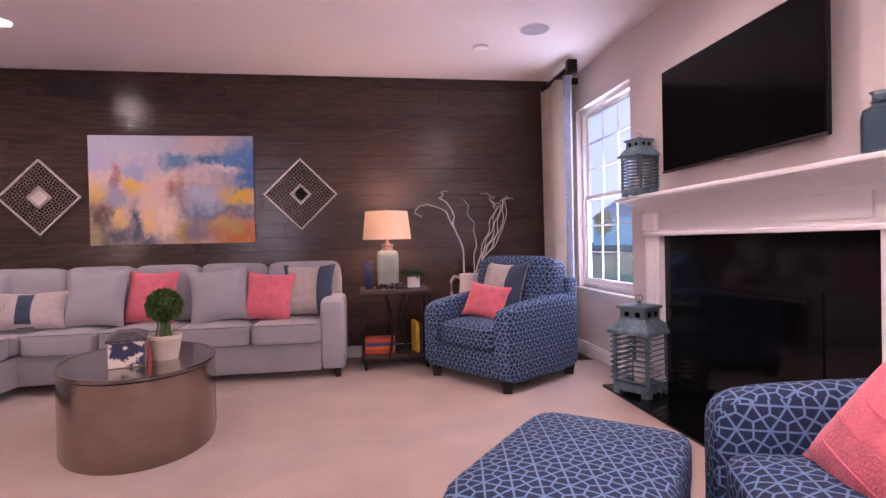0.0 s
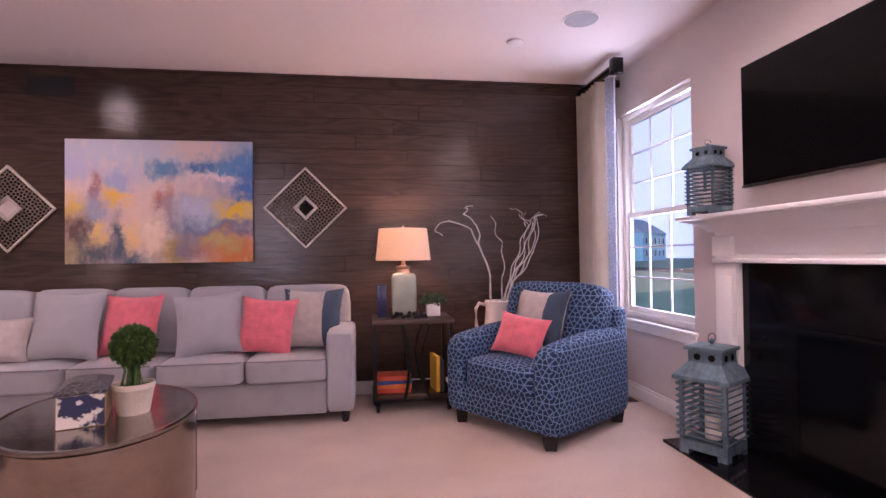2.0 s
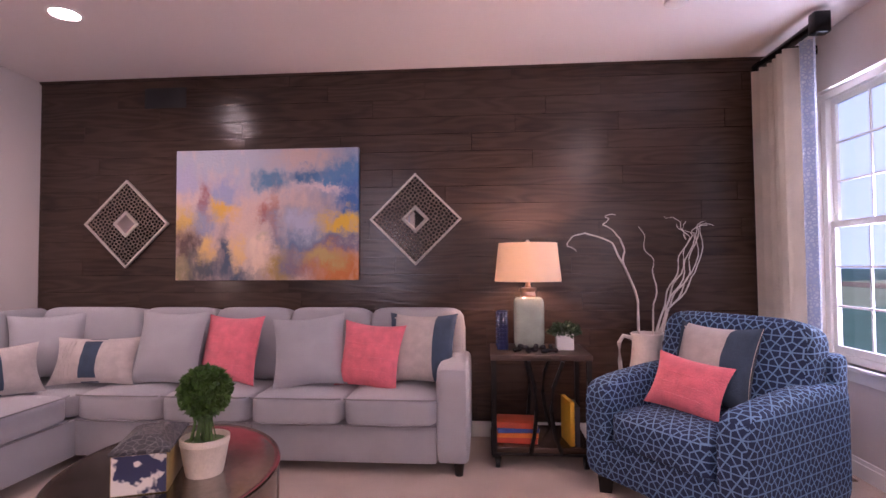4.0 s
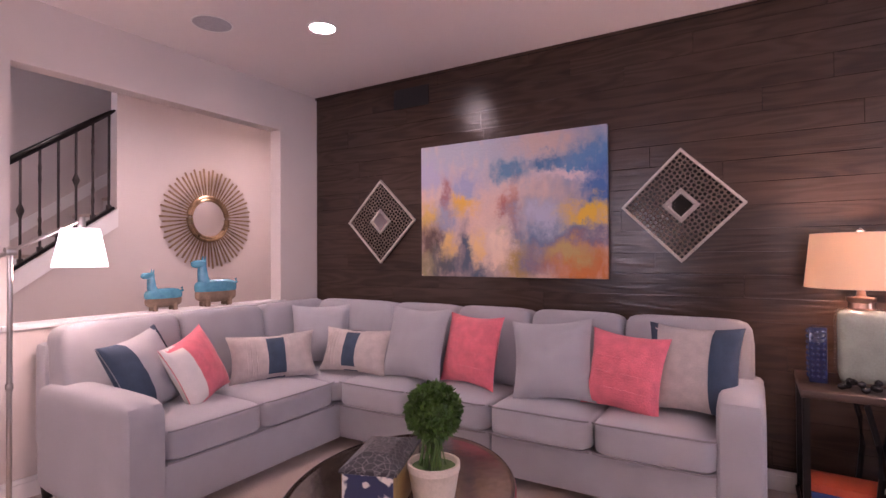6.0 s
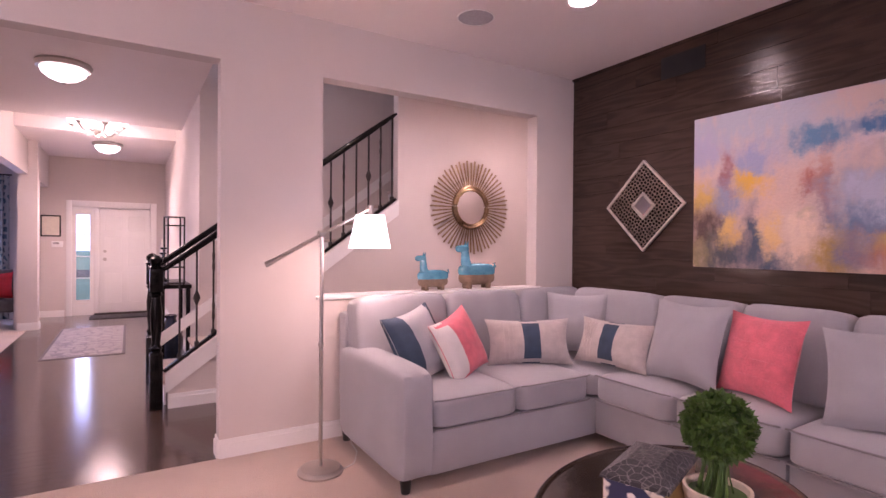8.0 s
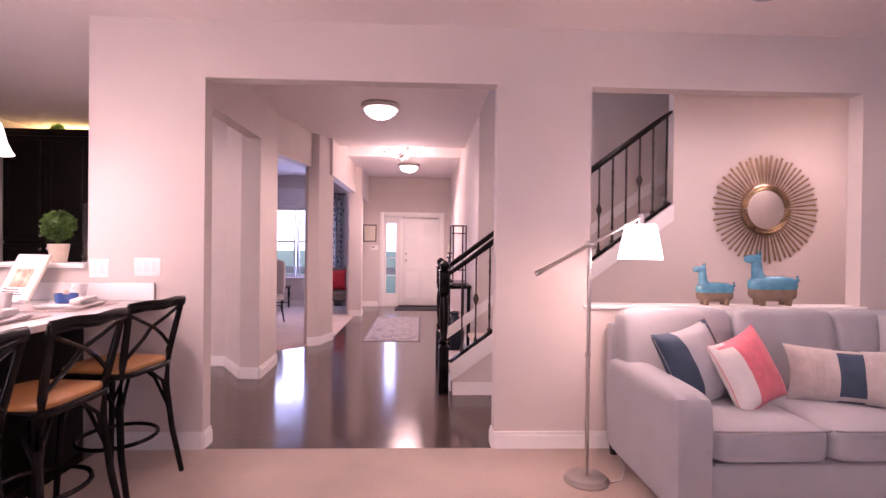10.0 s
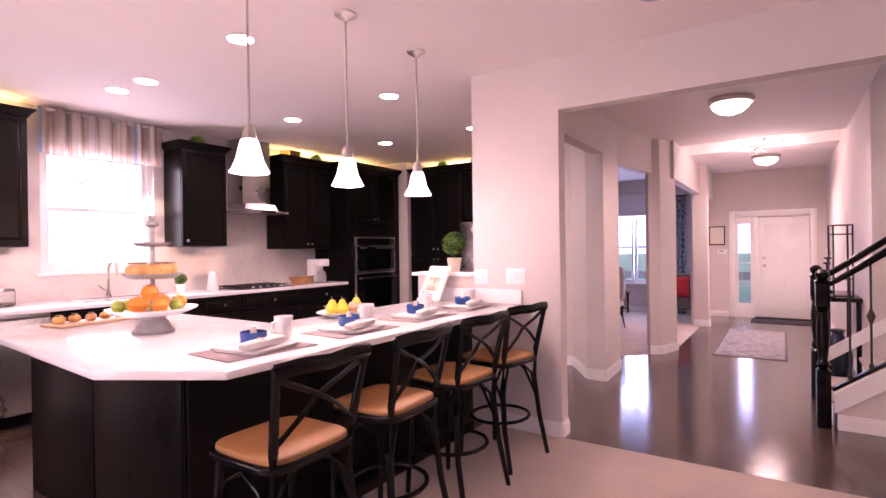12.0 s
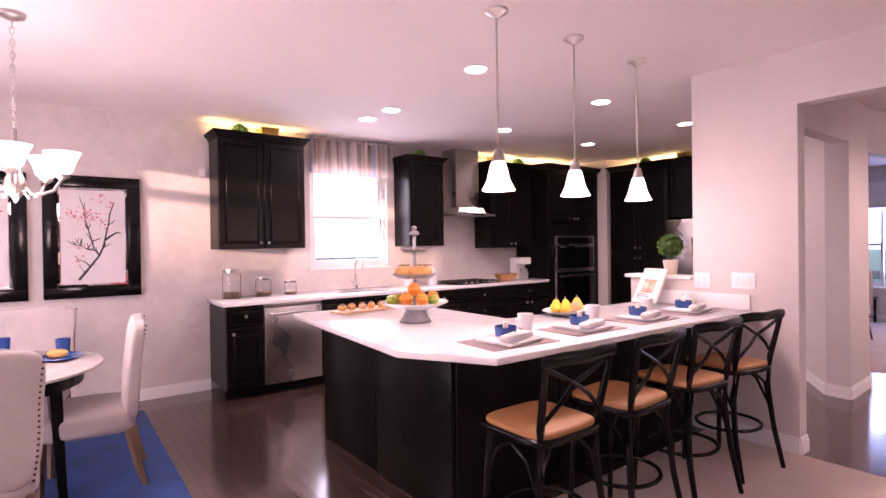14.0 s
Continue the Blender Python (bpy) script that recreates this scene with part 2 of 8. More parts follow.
CLEAR = glass("clear_glass")
LIT = mat("lit_lens", (1.0, 0.9, 0.8), 0.5, 0.0, 5, 0, 50, emit=40.0)
LIT_SHADE = mat("lit_frosted_shade", (1.0, 0.92, 0.85), 0.5, 0.02, 5, 0, 50, emit=3.0)
SCREEN = mat("black_screen", (0.003, 0.003, 0.0035), 0.1, 0.05, 2, 0, 50, spec=0.14)


# ---- mesh helpers ----
def bm_box(x0, x1, y0, y1, z0, z1, bevel=0.0, seg=2, bm=None):
    bm = bm or bmesh.new()
    m = Matrix.LocRotScale(((x0 + x1) / 2, (y0 + y1) / 2, (z0 + z1) / 2), None, (abs(x1 - x0), abs(y1 - y0), abs(z1 - z0)))
    made = bmesh.ops.create_cube(bm, size=1, matrix=m)["verts"]
    if bevel:
        edges = list({e for v in made for e in v.link_edges})
        bmesh.ops.bevel(bm, geom=edges, offset=bevel, segments=seg, affect="EDGES", profile=0.5)
    return bm


def bm_cyl(p0, p1, r0, r1=None, n=16, bm=None):
    bm = bm or bmesh.new()
    p0, p1 = Vector(p0), Vector(p1)
    d = p1 - p0
    m = Matrix.Translation((p0 + p1) / 2) @ d.to_track_quat("Z", "Y").to_matrix().to_4x4()
    bmesh.ops.create_cone(bm, cap_ends=True, segments=n, radius1=r0, radius2=r0 if r1 is None else r1, depth=d.length, matrix=m)
    return bm


def bm_lathe(profile, at=(0, 0, 0), n=24, bm=None, sx=1.0, sy=1.0):
    """Turns (radius, height) pairs round the z axis."""
    bm = bm or bmesh.new()
    rings = []
    for r, z in profile:
        if r < 1e-5:
            rings.append([bm.verts.new((at[0], at[1], at[2] + z))])
        else:
            rings.append([bm.verts.new((at[0] + sx * r * math.cos(2 * math.pi * i / n), at[1] + sy * r * math.sin(2 * math.pi * i / n), at[2] + z)) for i in range(n)])
    for a, b in zip(rings, rings[1:]):
        for i in range(n):
            j = (i + 1) % n
            if len(a) == 1 and len(b) > 1:
                bm.faces.new((a[0], b[j], b[i]))
            elif len(b) == 1 and len(a) > 1:
                bm.faces.new((a[i], a[j], b[0]))
            elif len(a) > 1:
                bm.faces.new((a[i], a[j], b[j], b[i]))
    return bm


def bm_tube(points, radius, n=8, bm=None, closed=False):
    """A round bar along points; radius is a number or one for each point."""
    bm = bm or bmesh.new()
    pts = [Vector(p) for p in points]
    rad = radius if isinstance(radius, (list, tuple)) else [radius] * len(pts)
    rings = []
    for i, p in enumerate(pts):
        a, b = pts[max(i - 1, 0)], pts[min(i + 1, len(pts) - 1)]
        if closed:
            a, b = pts[i - 1], pts[(i + 1) % len(pts)]
        q = (b - a).to_track_quat("Z", "Y")
        rings.append([bm.verts.new(p + q @ Vector((rad[i] * math.cos(2 * math.pi * k / n), rad[i] * math.sin(2 * math.pi * k / n), 0))) for k in range(n)])
    pairs = list(zip(rings, rings[1:])) + ([(rings[-1], rings[0])] if closed else [])
    for a, b in pairs:
        for k in range(n):
            bm.faces.new((a[k], a[(k + 1) % n], b[(k + 1) % n], b[k]))
    if not closed:
        bm.faces.new(rings[0][::-1])
        bm.faces.new(rings[-1])
    return bm


def bm_poly(pts, z0, z1, bevel=0.0, bm=None):
    """An upright prism over a plan outline."""
    bm = bm or bmesh.new()
    lo = [bm.verts.new((x, y, z0)) for x, y in pts]
    hi = [bm.verts.new((x, y, z1)) for x, y in pts]
    bm.faces.new(lo[::-1])
    bm.faces.new(hi)
    for i in range(len(pts)):
        j = (i + 1) % len(pts)
        bm.faces.new((lo[i], lo[j], hi[j], hi[i]))
    bmesh.ops.recalc_face_normals(bm, faces=bm.faces[:])
    if bevel:
        bmesh.ops.bevel(bm, geom=bm.edges[:], offset=bevel, segments=2, affect="EDGES", profile=0.5)
    return bm


def bm_cushion(size, at=(0, 0, 0), k=6.0, crown=0.0, cuts=10, m=None, bm=None):
    """A stuffed block: a box with soft edges whose top swells by crown."""
    out = bm or bmesh.new()
    part_bm = bmesh.new()
    bmesh.ops.create_cube(part_bm, size=2)
    bmesh.ops.subdivide_edges(part_bm, edges=part_bm.edges[:], cuts=cuts, use_grid_fill=True)
    for v in part_bm.verts:
        c = v.co
        s = max(abs(c.x), abs(c.y), abs(c.z)) / (abs(c.x) ** k + abs(c.y) ** k + abs(c.z) ** k) ** (1 / k)
        c *= s
        swell = crown * (1 - c.x ** 2) * (1 - c.y ** 2)
        v.co = Vector((c.x * size[0] / 2, c.y * size[1] / 2, c.z * size[2] / 2 + (swell if c.z > 0 else 0)))
    mm = Matrix.Translation(at) @ (m or Matrix())
    part_bm.transform(mm)
    tmp = bpy.data.meshes.new("tmp")
    part_bm.to_mesh(tmp)
    part_bm.free()
    out.from_mesh(tmp)
    bpy.data.meshes.remove(tmp)
    return out


def bm_pillow(w, h, thick, x0=-1.0, x1=1.0, n=14, grow=0.0):
    """A scatter cushion lying in xz, swollen along y, between shares x0 and x1 of its width."""
    bm = bmesh.new()
    for side in (1, -1):
        grid = []
        for i in range(n + 1):
            u = x0 + (x1 - x0) * i / n
            row = []
            for j in range(n + 1):
                v = -1 + 2 * j / n
                t = thick / 2 * (max(0, 1 - u ** 2) * max(0, 1 - v ** 2)) ** 0.42 + grow
                fold = 0.012 * noise.noise(Vector((u * 3, v * 3, side * 2 + w * 9)))
                row.append(bm.verts.new((u * w / 2 * (1 - 0.11 * (1 - v * v)), side * (t + fold * (1 - u * u) * (1 - v * v)), v * h / 2 * (1 - 0.11 * (1 - u * u)))))
            grid.append(row)
        for i in range(n):
            for j in range(n):
                f = (grid[i][j], grid[i + 1][j], grid[i + 1][j + 1], grid[i][j + 1])
                bm.faces.new(f if side < 0 else f[::-1])
    bmesh.ops.remove_doubles(bm, verts=bm.verts[:], dist=0.0008)
    return bm


def mesh_ob(name, bm, material, smooth=None):
    me = bpy.data.meshes.new(name)
    bm.to_mesh(me)
    bm.free()
    me.materials.append(material)
    if smooth is not None:
        for p in me.polygons:
            p.use_smooth = True
        me.set_sharp_from_angle(angle=radians(smooth))
    return new(name, me)


def part(name, bm, material, parent, label="", smooth=40):
    ob = mesh_ob(name, bm, material, smooth)
    ob.parent = parent
    if label:
        ob["label"] = label
    return ob


def thing(name, label, category, at=(0, 0, 0), rz=0.0, group="", kind=""):
    """An Empty at a thing's base, which parents its parts."""
    ob = new(name)
    ob.empty_display_size = 0.1
    ob.matrix_basis = pose(*at, 0, 0, rz)
    return tagged(ob, label, category, group, kind)


def setting(name, bm, material, label="", category="", smooth=None):
    return tagged(mesh_ob(name, bm, material, smooth), label, category, "", "structure")


# ---- the shell: living room, kitchen, hall, front room ----
XE, XW, YN, YS, CZ = 2.73, -3.0, 6.0, -3.1, 2.74
XF = -10.65
T = 0.12


def wall(name, boxes, label, material=WALL):
    bm = bmesh.new()
    for b in boxes:
        bm_box(*b, bm=bm)
    return setting(name, bm, material, label, "wall")


wall_north = wall("wall_north", [(XW, XE + T, YN + 0.012, YN + 0.15, 0, CZ)], "end wall clad in dark stained oak planks", BLACK)
wall("wall_passage_east", [(XW - T, XW, YN, 7.0, 0, CZ)], "painted side wall of the passage")
wall_east = wall("wall_east", [
    (XE, XE + T, 5.75, YN, 0, CZ), (XE, XE + T, 4.70, 5.75, 0, 0.64), (XE, XE + T, 4.70, 5.75, 2.37, CZ), (XE, XE + T, 0.1, 4.70, 0, CZ),
    (XE, XE + T, -1.9, 0.1, 2.5, CZ), (XE, XE + T, YS, -1.9, 0, CZ)], "painted wall with the fireplace and a window")
wall_west = wall("wall_west", [
    (XW - T, XW, 5.58, YN, 0, CZ), (XW - T, XW, 3.74, 5.58, 0, 0.915), (XW - T, XW, 3.74, 5.58, 2.37, CZ), (XW - T, XW, 3.12, 3.74, 0, CZ),
    (XW - T, XW, 1.25, 3.12, 2.37, CZ), (XW - T, XW, 0.53, 1.25, 0, CZ)], "painted wall with a wide opening and a pass-through niche")
wall_kitchen = wall("wall_kitchen", [
    (-6.62, -2.38, YS - T, YS, 0, CZ), (-2.38, -1.35, YS - T, YS, 0, 1.2), (-2.38, -1.35, YS - T, YS, 2.4, CZ), (-1.35, XE + T, YS - T, YS, 0, CZ),
    (-6.62, -6.5, YS, -0.3, 0, CZ)], "painted kitchen wall with a window over the sink", KITCHEN_WALL)
block = setting("wall_hall_pier", bm_poly([(-5.25, -0.35), (-5.25, 0.55), (-4.74, 0.88), (-4.72, 1.07), (-5.38, 1.05), (-6.05, 0.62), (-6.62, 0.62), (-6.62, -0.35)], 0, CZ), WALL, "angled painted wall between kitchen and hall", "wall")
wall("wall_hall_south", [(-4.72, -3.12, 0.95, 1.07, 2.33, CZ)], "painted header over a side opening of the hall")
setting("wall_hall_header", bm_poly([(-6.38, 1.10), (-5.3, 0.93), (-5.3, 1.045), (-6.38, 1.215)][::-1], 2.3, CZ - 0.003), WALL, "painted header over an angled opening", "wall")
setting("wall_hall_post", bm_poly([(-6.50, 1.10), (-6.34, 1.17), (-6.40, 1.30), (-6.80, 1.42), (-6.84, 1.26)][::-1], 0, CZ - 0.006, 0.01), WALL, "painted square post between two openings", "wall")
wall("wall_foyer_south", [(-9.15, -6.68, 1.3, 1.42, 2.25, 5.2), (-9.35, -9.15, 1.3, 1.53, 0, 5.2), (XF, -9.35, 1.38, 1.5, 2.2, 5.2), (XF, -9.35, 1.23, 1.33, 0, 5.2)], "tall painted foyer wall over an opening")
wall("wall_foyer_north", [(XF, -5.2, 3.24, 3.36, 0, 5.2)], "tall painted foyer wall beside the stairs")
wall("wall_stairs_west", [(-5.32, -5.2, 3.36, 7.0, 0, 5.2)], "tall painted wall behind the staircase")
wall("wall_front", [
    (XF - T, XF, 3.05, 3.24, 0, 5.2), (XF - T, XF, 1.75, 3.05, 2.0, 5.2), (XF - T, XF, 0.74, 1.75, 0, 5.2), (XF - T, XF, -0.78, 0.74, 0, 0.6), (XF - T, XF, -0.78, 0.74, 2.1, CZ), (XF - T, XF, -3.6, -0.78, 0, CZ)],
    "painted front wall with the entrance door")
wall("wall_front_room", [(XF, -6.62, -3.72, -3.6, 0, CZ), (-6.62, -6.5, -3.6, YS, 0, CZ)], "painted wall closing the front room")
wall("wall_passage_end", [(-5.2, -3.12, 7.0, 7.12, 0, 5.2)], "painted wall closing the passage behind the niche")
setting("wall_stairs_east", (lambda bm: (bm.transform(Matrix(((0, 0, 1, -4.3), (1, 0, 0, 0), (0, 1, 0, 0), (0, 0, 0, 1)))), bm)[1])(bm_poly([(2.92, 0), (2.92, 0.2), (4.88, 1.63), (4.88, 5.2), (7.0, 5.2), (7.0, 0)], 0, 0.1)), WALL, "painted wall under and beside the stairs", "wall")
wall("wall_upper", [(-7.2, -3.12, 3.36, 3.42, 5.1, 5.2), (-4.2, -4.12, 1.3, 4.88, 2.94, 5.2), (-7.3, -7.2, 1.42, 3.24, 2.98, 5.2)], "painted upper walls of the stairwell")

ceil = bmesh.new()
for b in [(XW, XE, YS, YN, CZ, CZ + 0.2), (-6.62, XW, YS, 1.0, CZ, CZ + 0.2), (-7.2, XW, 1.0, 3.24, CZ, CZ + 0.2), (-4.2, XW, 3.24, 7.0, CZ, CZ + 0.2),
          (XF, -8.05, 1.42, 3.24, CZ, CZ + 0.4), (XF, -6.62, -3.6, 1.36, CZ, CZ + 0.2), (XF, -4.0, 1.2, 7.0, 5.2, 5.3)]:
    bm_box(*b, bm=ceil)
ceiling = setting("ceiling", ceil, CEIL, "smooth painted ceiling", "ceiling")

floor_carpet = setting("floor_carpet", bm_poly([(XW, 0.62), (XE, 0.62), (XE, YN), (XW, YN)], -0.06, 0.0), CARPET, "beige cut-pile carpet", "floor")
setting("floor_front_room", bm_poly([(XF, -3.6), (-6.62, -3.6), (-6.62, 0.62), (-6.05, 0.62), (-5.92, 0.74), (-6.38, 1.24), (-6.8, 1.4), (XF, 1.42)], -0.06, 0.004), CARPET, "beige carpet in the front room", "floor")
floor_wood = setting("floor_wood", bm_box(XF - 0.02, XE + T, YS - T, 0.62, -0.06, -0.008, bm=bm_box(XF - 0.02, XW, 0.62, 7.0, -0.06, -0.008)), FLOOR_WOOD, "dark hardwood strip floor", "floor")


# ---- baseboards ----
def baseboard(x0, y0, x1, y1, h=0.11):
    """A moulded skirting along a wall; the room lies to the left of the way from start to end."""
    d = Vector((x1 - x0, y1 - y0, 0))
    q = Matrix.Translation((x0, y0, 0)) @ Matrix.Rotation(math.atan2(d.y, d.x), 4, "Z")
    bm = bm_box(0, d.length, 0.0, 0.016, 0, h - 0.025)
    bm_box(0, d.length, 0.0, 0.009, h - 0.025, h, bm=bm)
    bm.transform(q)
    return setting("baseboard", bm, TRIM, "white painted baseboard", "baseboard")


for b in [(XE, 4.8, XE, YN), (XE, 0.1, XE, 2.2), (XW, YN, XW, 3.12), (XW, 1.25, XW, 0.53), (XW, 3.12, XW - T, 3.12), (XW - T, 1.25, XW, 1.25), (XE, YN, XW, YN - 0.0),
          (-0.25, YS, XE, YS), (-5.25, 0.55, -5.25, -0.35), (-4.74, 0.88, -5.25, 0.55), (-4.72, 1.07, -4.74, 0.88), (-5.38, 1.05, -4.72, 1.07), (-6.40, 1.30, -6.34, 1.17), (-6.80, 1.42, -6.40, 1.30),
          (-9.35, 1.53, -9.15, 1.53), (-9.15, 1.53, -9.15, 1.3), (XF, 1.72, XF, 1.34), (-5.2, 3.24, XF, 3.24), (XF, 1.22, XF, -3.6)]:
    baseboard(*b)


# ---- living room: window, curtain, fireplace ----
def sash_window(name, label, wall_axis, u0, u1, z0, z1, face, cols, rows, facing=1, f=0.045, st=0.04):
    """A double-hung window in an opening; u runs along the wall, face is the wall's outer part, facing the room."""
    w = thing(name, label, "window", kind="structure")

    def put(pname, a0, a1, b0, b1, d0, d1, material, parent, bevel=0.0):
        lo, hi = face + facing * d0, face + facing * d1
        lo, hi = min(lo, hi), max(lo, hi)
        bm = bm_box(lo, hi, a0, a1, b0, b1, bevel) if wall_axis == "x" else bm_box(a0, a1, lo, hi, b0, b1, bevel)
        return part(pname, bm, material, parent, smooth=None)

    put("window_frame", u0, u0 + f, z0, z1, 0.0, 0.07, TRIM, w)
    put("window_frame", u1 - f, u1, z0, z1, 0.0, 0.07, TRIM, w)
    put("window_frame", u0 + f, u1 - f, z1 - f, z1, 0.0, 0.07, TRIM, w)
    put("window_frame", u0 + f, u1 - f, z0, z0 + f, 0.0, 0.07, TRIM, w)
    zm = (z0 + z1) / 2
    for lo, hi, d in ((zm - 0.02, z1 - f, 0.012), (z0 + f, zm + 0.02, 0.034)):
        sash = put("sash", u0 + f, u1 - f, lo, lo + 0.045, d, d + 0.022, TRIM, w)
        put("rail", u0 + f, u1 - f, hi - 0.04, hi, d, d + 0.022, TRIM, sash)
        put("stile", u0 + f, u0 + f + st, lo + 0.045, hi - 0.04, d, d + 0.022, TRIM, sash)
        put("stile", u1 - f - st, u1 - f, lo + 0.045, hi - 0.04, d, d + 0.022, TRIM, sash)
        a0, a1, b0, b1 = u0 + f + st, u1 - f - st, lo + 0.045, hi - 0.04
        for i in range(1, cols):
            x = a0 + (a1 - a0) * i / cols
            put("glazing_bar", x - 0.007, x + 0.007, b0, b1, d + 0.006, d + 0.018, TRIM, sash)
        for i in range(1, rows):
            x = b0 + (b1 - b0) * i / rows
            put("glazing_bar", a0, a1, x - 0.007, x + 0.007, d + 0.005, d + 0.019, TRIM, sash)
        g = put("pane", a0, a1, b0, b1, d + 0.010, d + 0.013, PANE, sash)
        g.visible_shadow = False
    return w


win = sash_window("window_1", "white double-hung window with glazing bars", "x", 4.70, 5.75, 0.64, 2.37, XE + 0.118, 3, 3, -1)
part("window_sill", bm_box(XE - 0.03, XE + 0.05, 4.66, 5.79, 0.615, 0.64, 0.006), TRIM, win)
part("apron", bm_box(XE - 0.014, XE - 0.001, 4.68, 5.77, 0.55, 0.615, 0.003), TRIM, win)

rod = thing("curtain_rod", "dark wooden curtain pole with square end cap", "curtain rod", (2.49, 5.6, 2.655))
part("pole", bm_cyl((0, -0.34, 0), (0, 0.38, 0), 0.03), BLACK, rod)
part("finial", bm_box(-0.045, 0.045, -0.36, -0.29, -0.07, 0.055, 0.008), BLACK, rod)
part("bracket", bm_box(0.0, 0.238, 0.08, 0.11, -0.03, 0.03, 0.004), PLANK_DARK, rod)

CREAM = mat("cream_curtain_cloth", (0.76, 0.67, 0.57), 0.9, 0.08, 6, 0.3, 200, sheen=0.2)
BORDER = net_fabric("grey_blue_printed_border", (0.62, 0.61, 0.62), (0.36, 0.38, 0.46), 45, 0.12, 0.9)


def bm_drape(y0, y1, z0, z1, x, depth, waves, n=64):
    bm = bmesh.new()
    cols = []
    for i in range(n + 1):
        s = i / n
        y = y0 + (y1 - y0) * s
        dx = depth * math.sin(s * waves * 2 * math.pi) + 0.3 * depth * math.sin(s * waves * 5.1 + 1)
        col = []
        for j in range(7):
            z = z0 + (z1 - z0) * j / 6
            k = 0.75 + 0.25 * j / 6
            col.append(bm.verts.new((x + dx * k, y, z)))
        cols.append(col)
    for a, b in zip(cols, cols[1:]):
        for j in range(6):
            bm.faces.new((a[j], b[j], b[j + 1], a[j + 1]))
    bmesh.ops.solidify(bm, geom=bm.faces[:], thickness=0.004)
    return bm


cur = thing("curtain", "cream pleated curtain with printed border hanging from the pole", "curtain", (0, 0, 0))
part("panel", bm_drape(5.50, 5.965, 0.02, 2.615, 2.50, 0.05, 6), CREAM, cur)
part("border", bm_drape(5.38, 5.50, 0.02, 2.615, 2.51, 0.025, 1.3, 20), BORDER, cur, "grey-blue printed border")

hearth = setting("hearth", bm_box(2.36, XE, 2.34, 4.5, 0.0, 0.018, 0.003), GRANITE, "black polished stone hearth slab", "hearth")
fire = thing("fireplace", "white painted mantel round a black stone fireplace", "fireplace", (XE, 3.42, -0.025))
part("surround", bm_box(-0.03, 0.0, -0.785, 0.785, 0.043, 1.14), GRANITE, fire, "black polished stone surround")
box = bmesh.new()
bm_box(-0.036, -0.03, -0.48, -0.40, 0.08, 0.86, bm=box)
bm_box(-0.036, -0.03, 0.40, 0.48, 0.08, 0.86, bm=box)
bm_box(-0.036, -0.03, -0.40, 0.40, 0.78, 0.86, bm=box)
part("firebox_frame", box, BLACK, fire, "black metal firebox frame")
part("firebox_glass", bm_box(-0.033, -0.030, -0.40, 0.40, 0.08, 0.78), SCREEN, fire)
part("hood_bar", bm_box(-0.06, -0.036, -0.42, 0.42, 0.80, 0.82, 0.004), BLACK, fire)
for s in (-1, 1):
    c = s * 0.875
    leg = part("leg", bm_box(-0.07, 0.0, c - 0.09, c + 0.09, 0.044, 1.16), TRIM, fire)
    part("plinth", bm_box(-0.082, 0.0, c - 0.1, c + 0.1, 0.043, 0.16, 0.005), TRIM, leg)
    part("raised_field", bm_box(-0.078, -0.07, c - 0.055, c + 0.055, 0.22, 1.06, 0.004), TRIM, leg)
    part("corbel", bm_box(-0.1, 0.0, c - 0.08, c + 0.08, 1.18, 1.30, 0.006), TRIM, leg)
part("bead", bm_box(-0.09, 0.0, -0.97, 0.97, 1.14, 1.165, 0.006), TRIM, fire)
part("frieze", bm_box(-0.07, 0.0, -0.965, 0.965, 1.165, 1.33), TRIM, fire)
part("frieze_field", bm_box(-0.08, -0.07, -0.76, 0.76, 1.19, 1.305, 0.005), TRIM, fire)
crown = bmesh.new()
for i in range(14):
    d, z = 0.078 + 0.112 * (i / 13) ** 1.7, 1.33 + 0.0052 * i
    bm_box(-d, 0, -0.95 - d, 0.95 + d, z, z + 0.0052, bm=crown)
part("crown", crown, TRIM, fire)
part("shelf", bm_box(-0.21, 0.0, -1.16, 1.16, 1.402, 1.43, 0.008), TRIM, fire)

tv = thing("television", "flat black wall-mounted television, switched off", "television", (XE, 3.49, 1.88))
part("case", bm_box(-0.09, -0.066, -0.645, 0.62, -0.345, 0.335, 0.004), BLACK, tv)
part("screen", bm_box(-0.093, -0.0895, -0.637, 0.612, -0.328, 0.327), SCREEN, tv)
part("bezel", bm_box(-0.096, -0.088, -0.645, 0.62, -0.345, -0.33, 0.002), IRON, tv)
part("sensor", bm_lathe([(0, 0.012), (0.04, 0.01), (0.042, 0.0), (0, -0.003)], (-0.085, 0, -0.353), 16, sy=1.0, sx=0.25), NICKEL, tv)
part("wall_mount", bm_box(-0.066, 0.0, -0.2, 0.2, -0.15, 0.15), IRON, tv)

BLUEWOOD = wood("weathered_blue_wood", (0.06, 0.10, 0.12), (0.145, 0.225, 0.265), 0.8, (6, 6, 2), 0.4, 0.1)
WAX = mat("ivory_candle_wax", (0.85, 0.76, 0.66), 0.5, 0.04, 8, 0.05, 40)


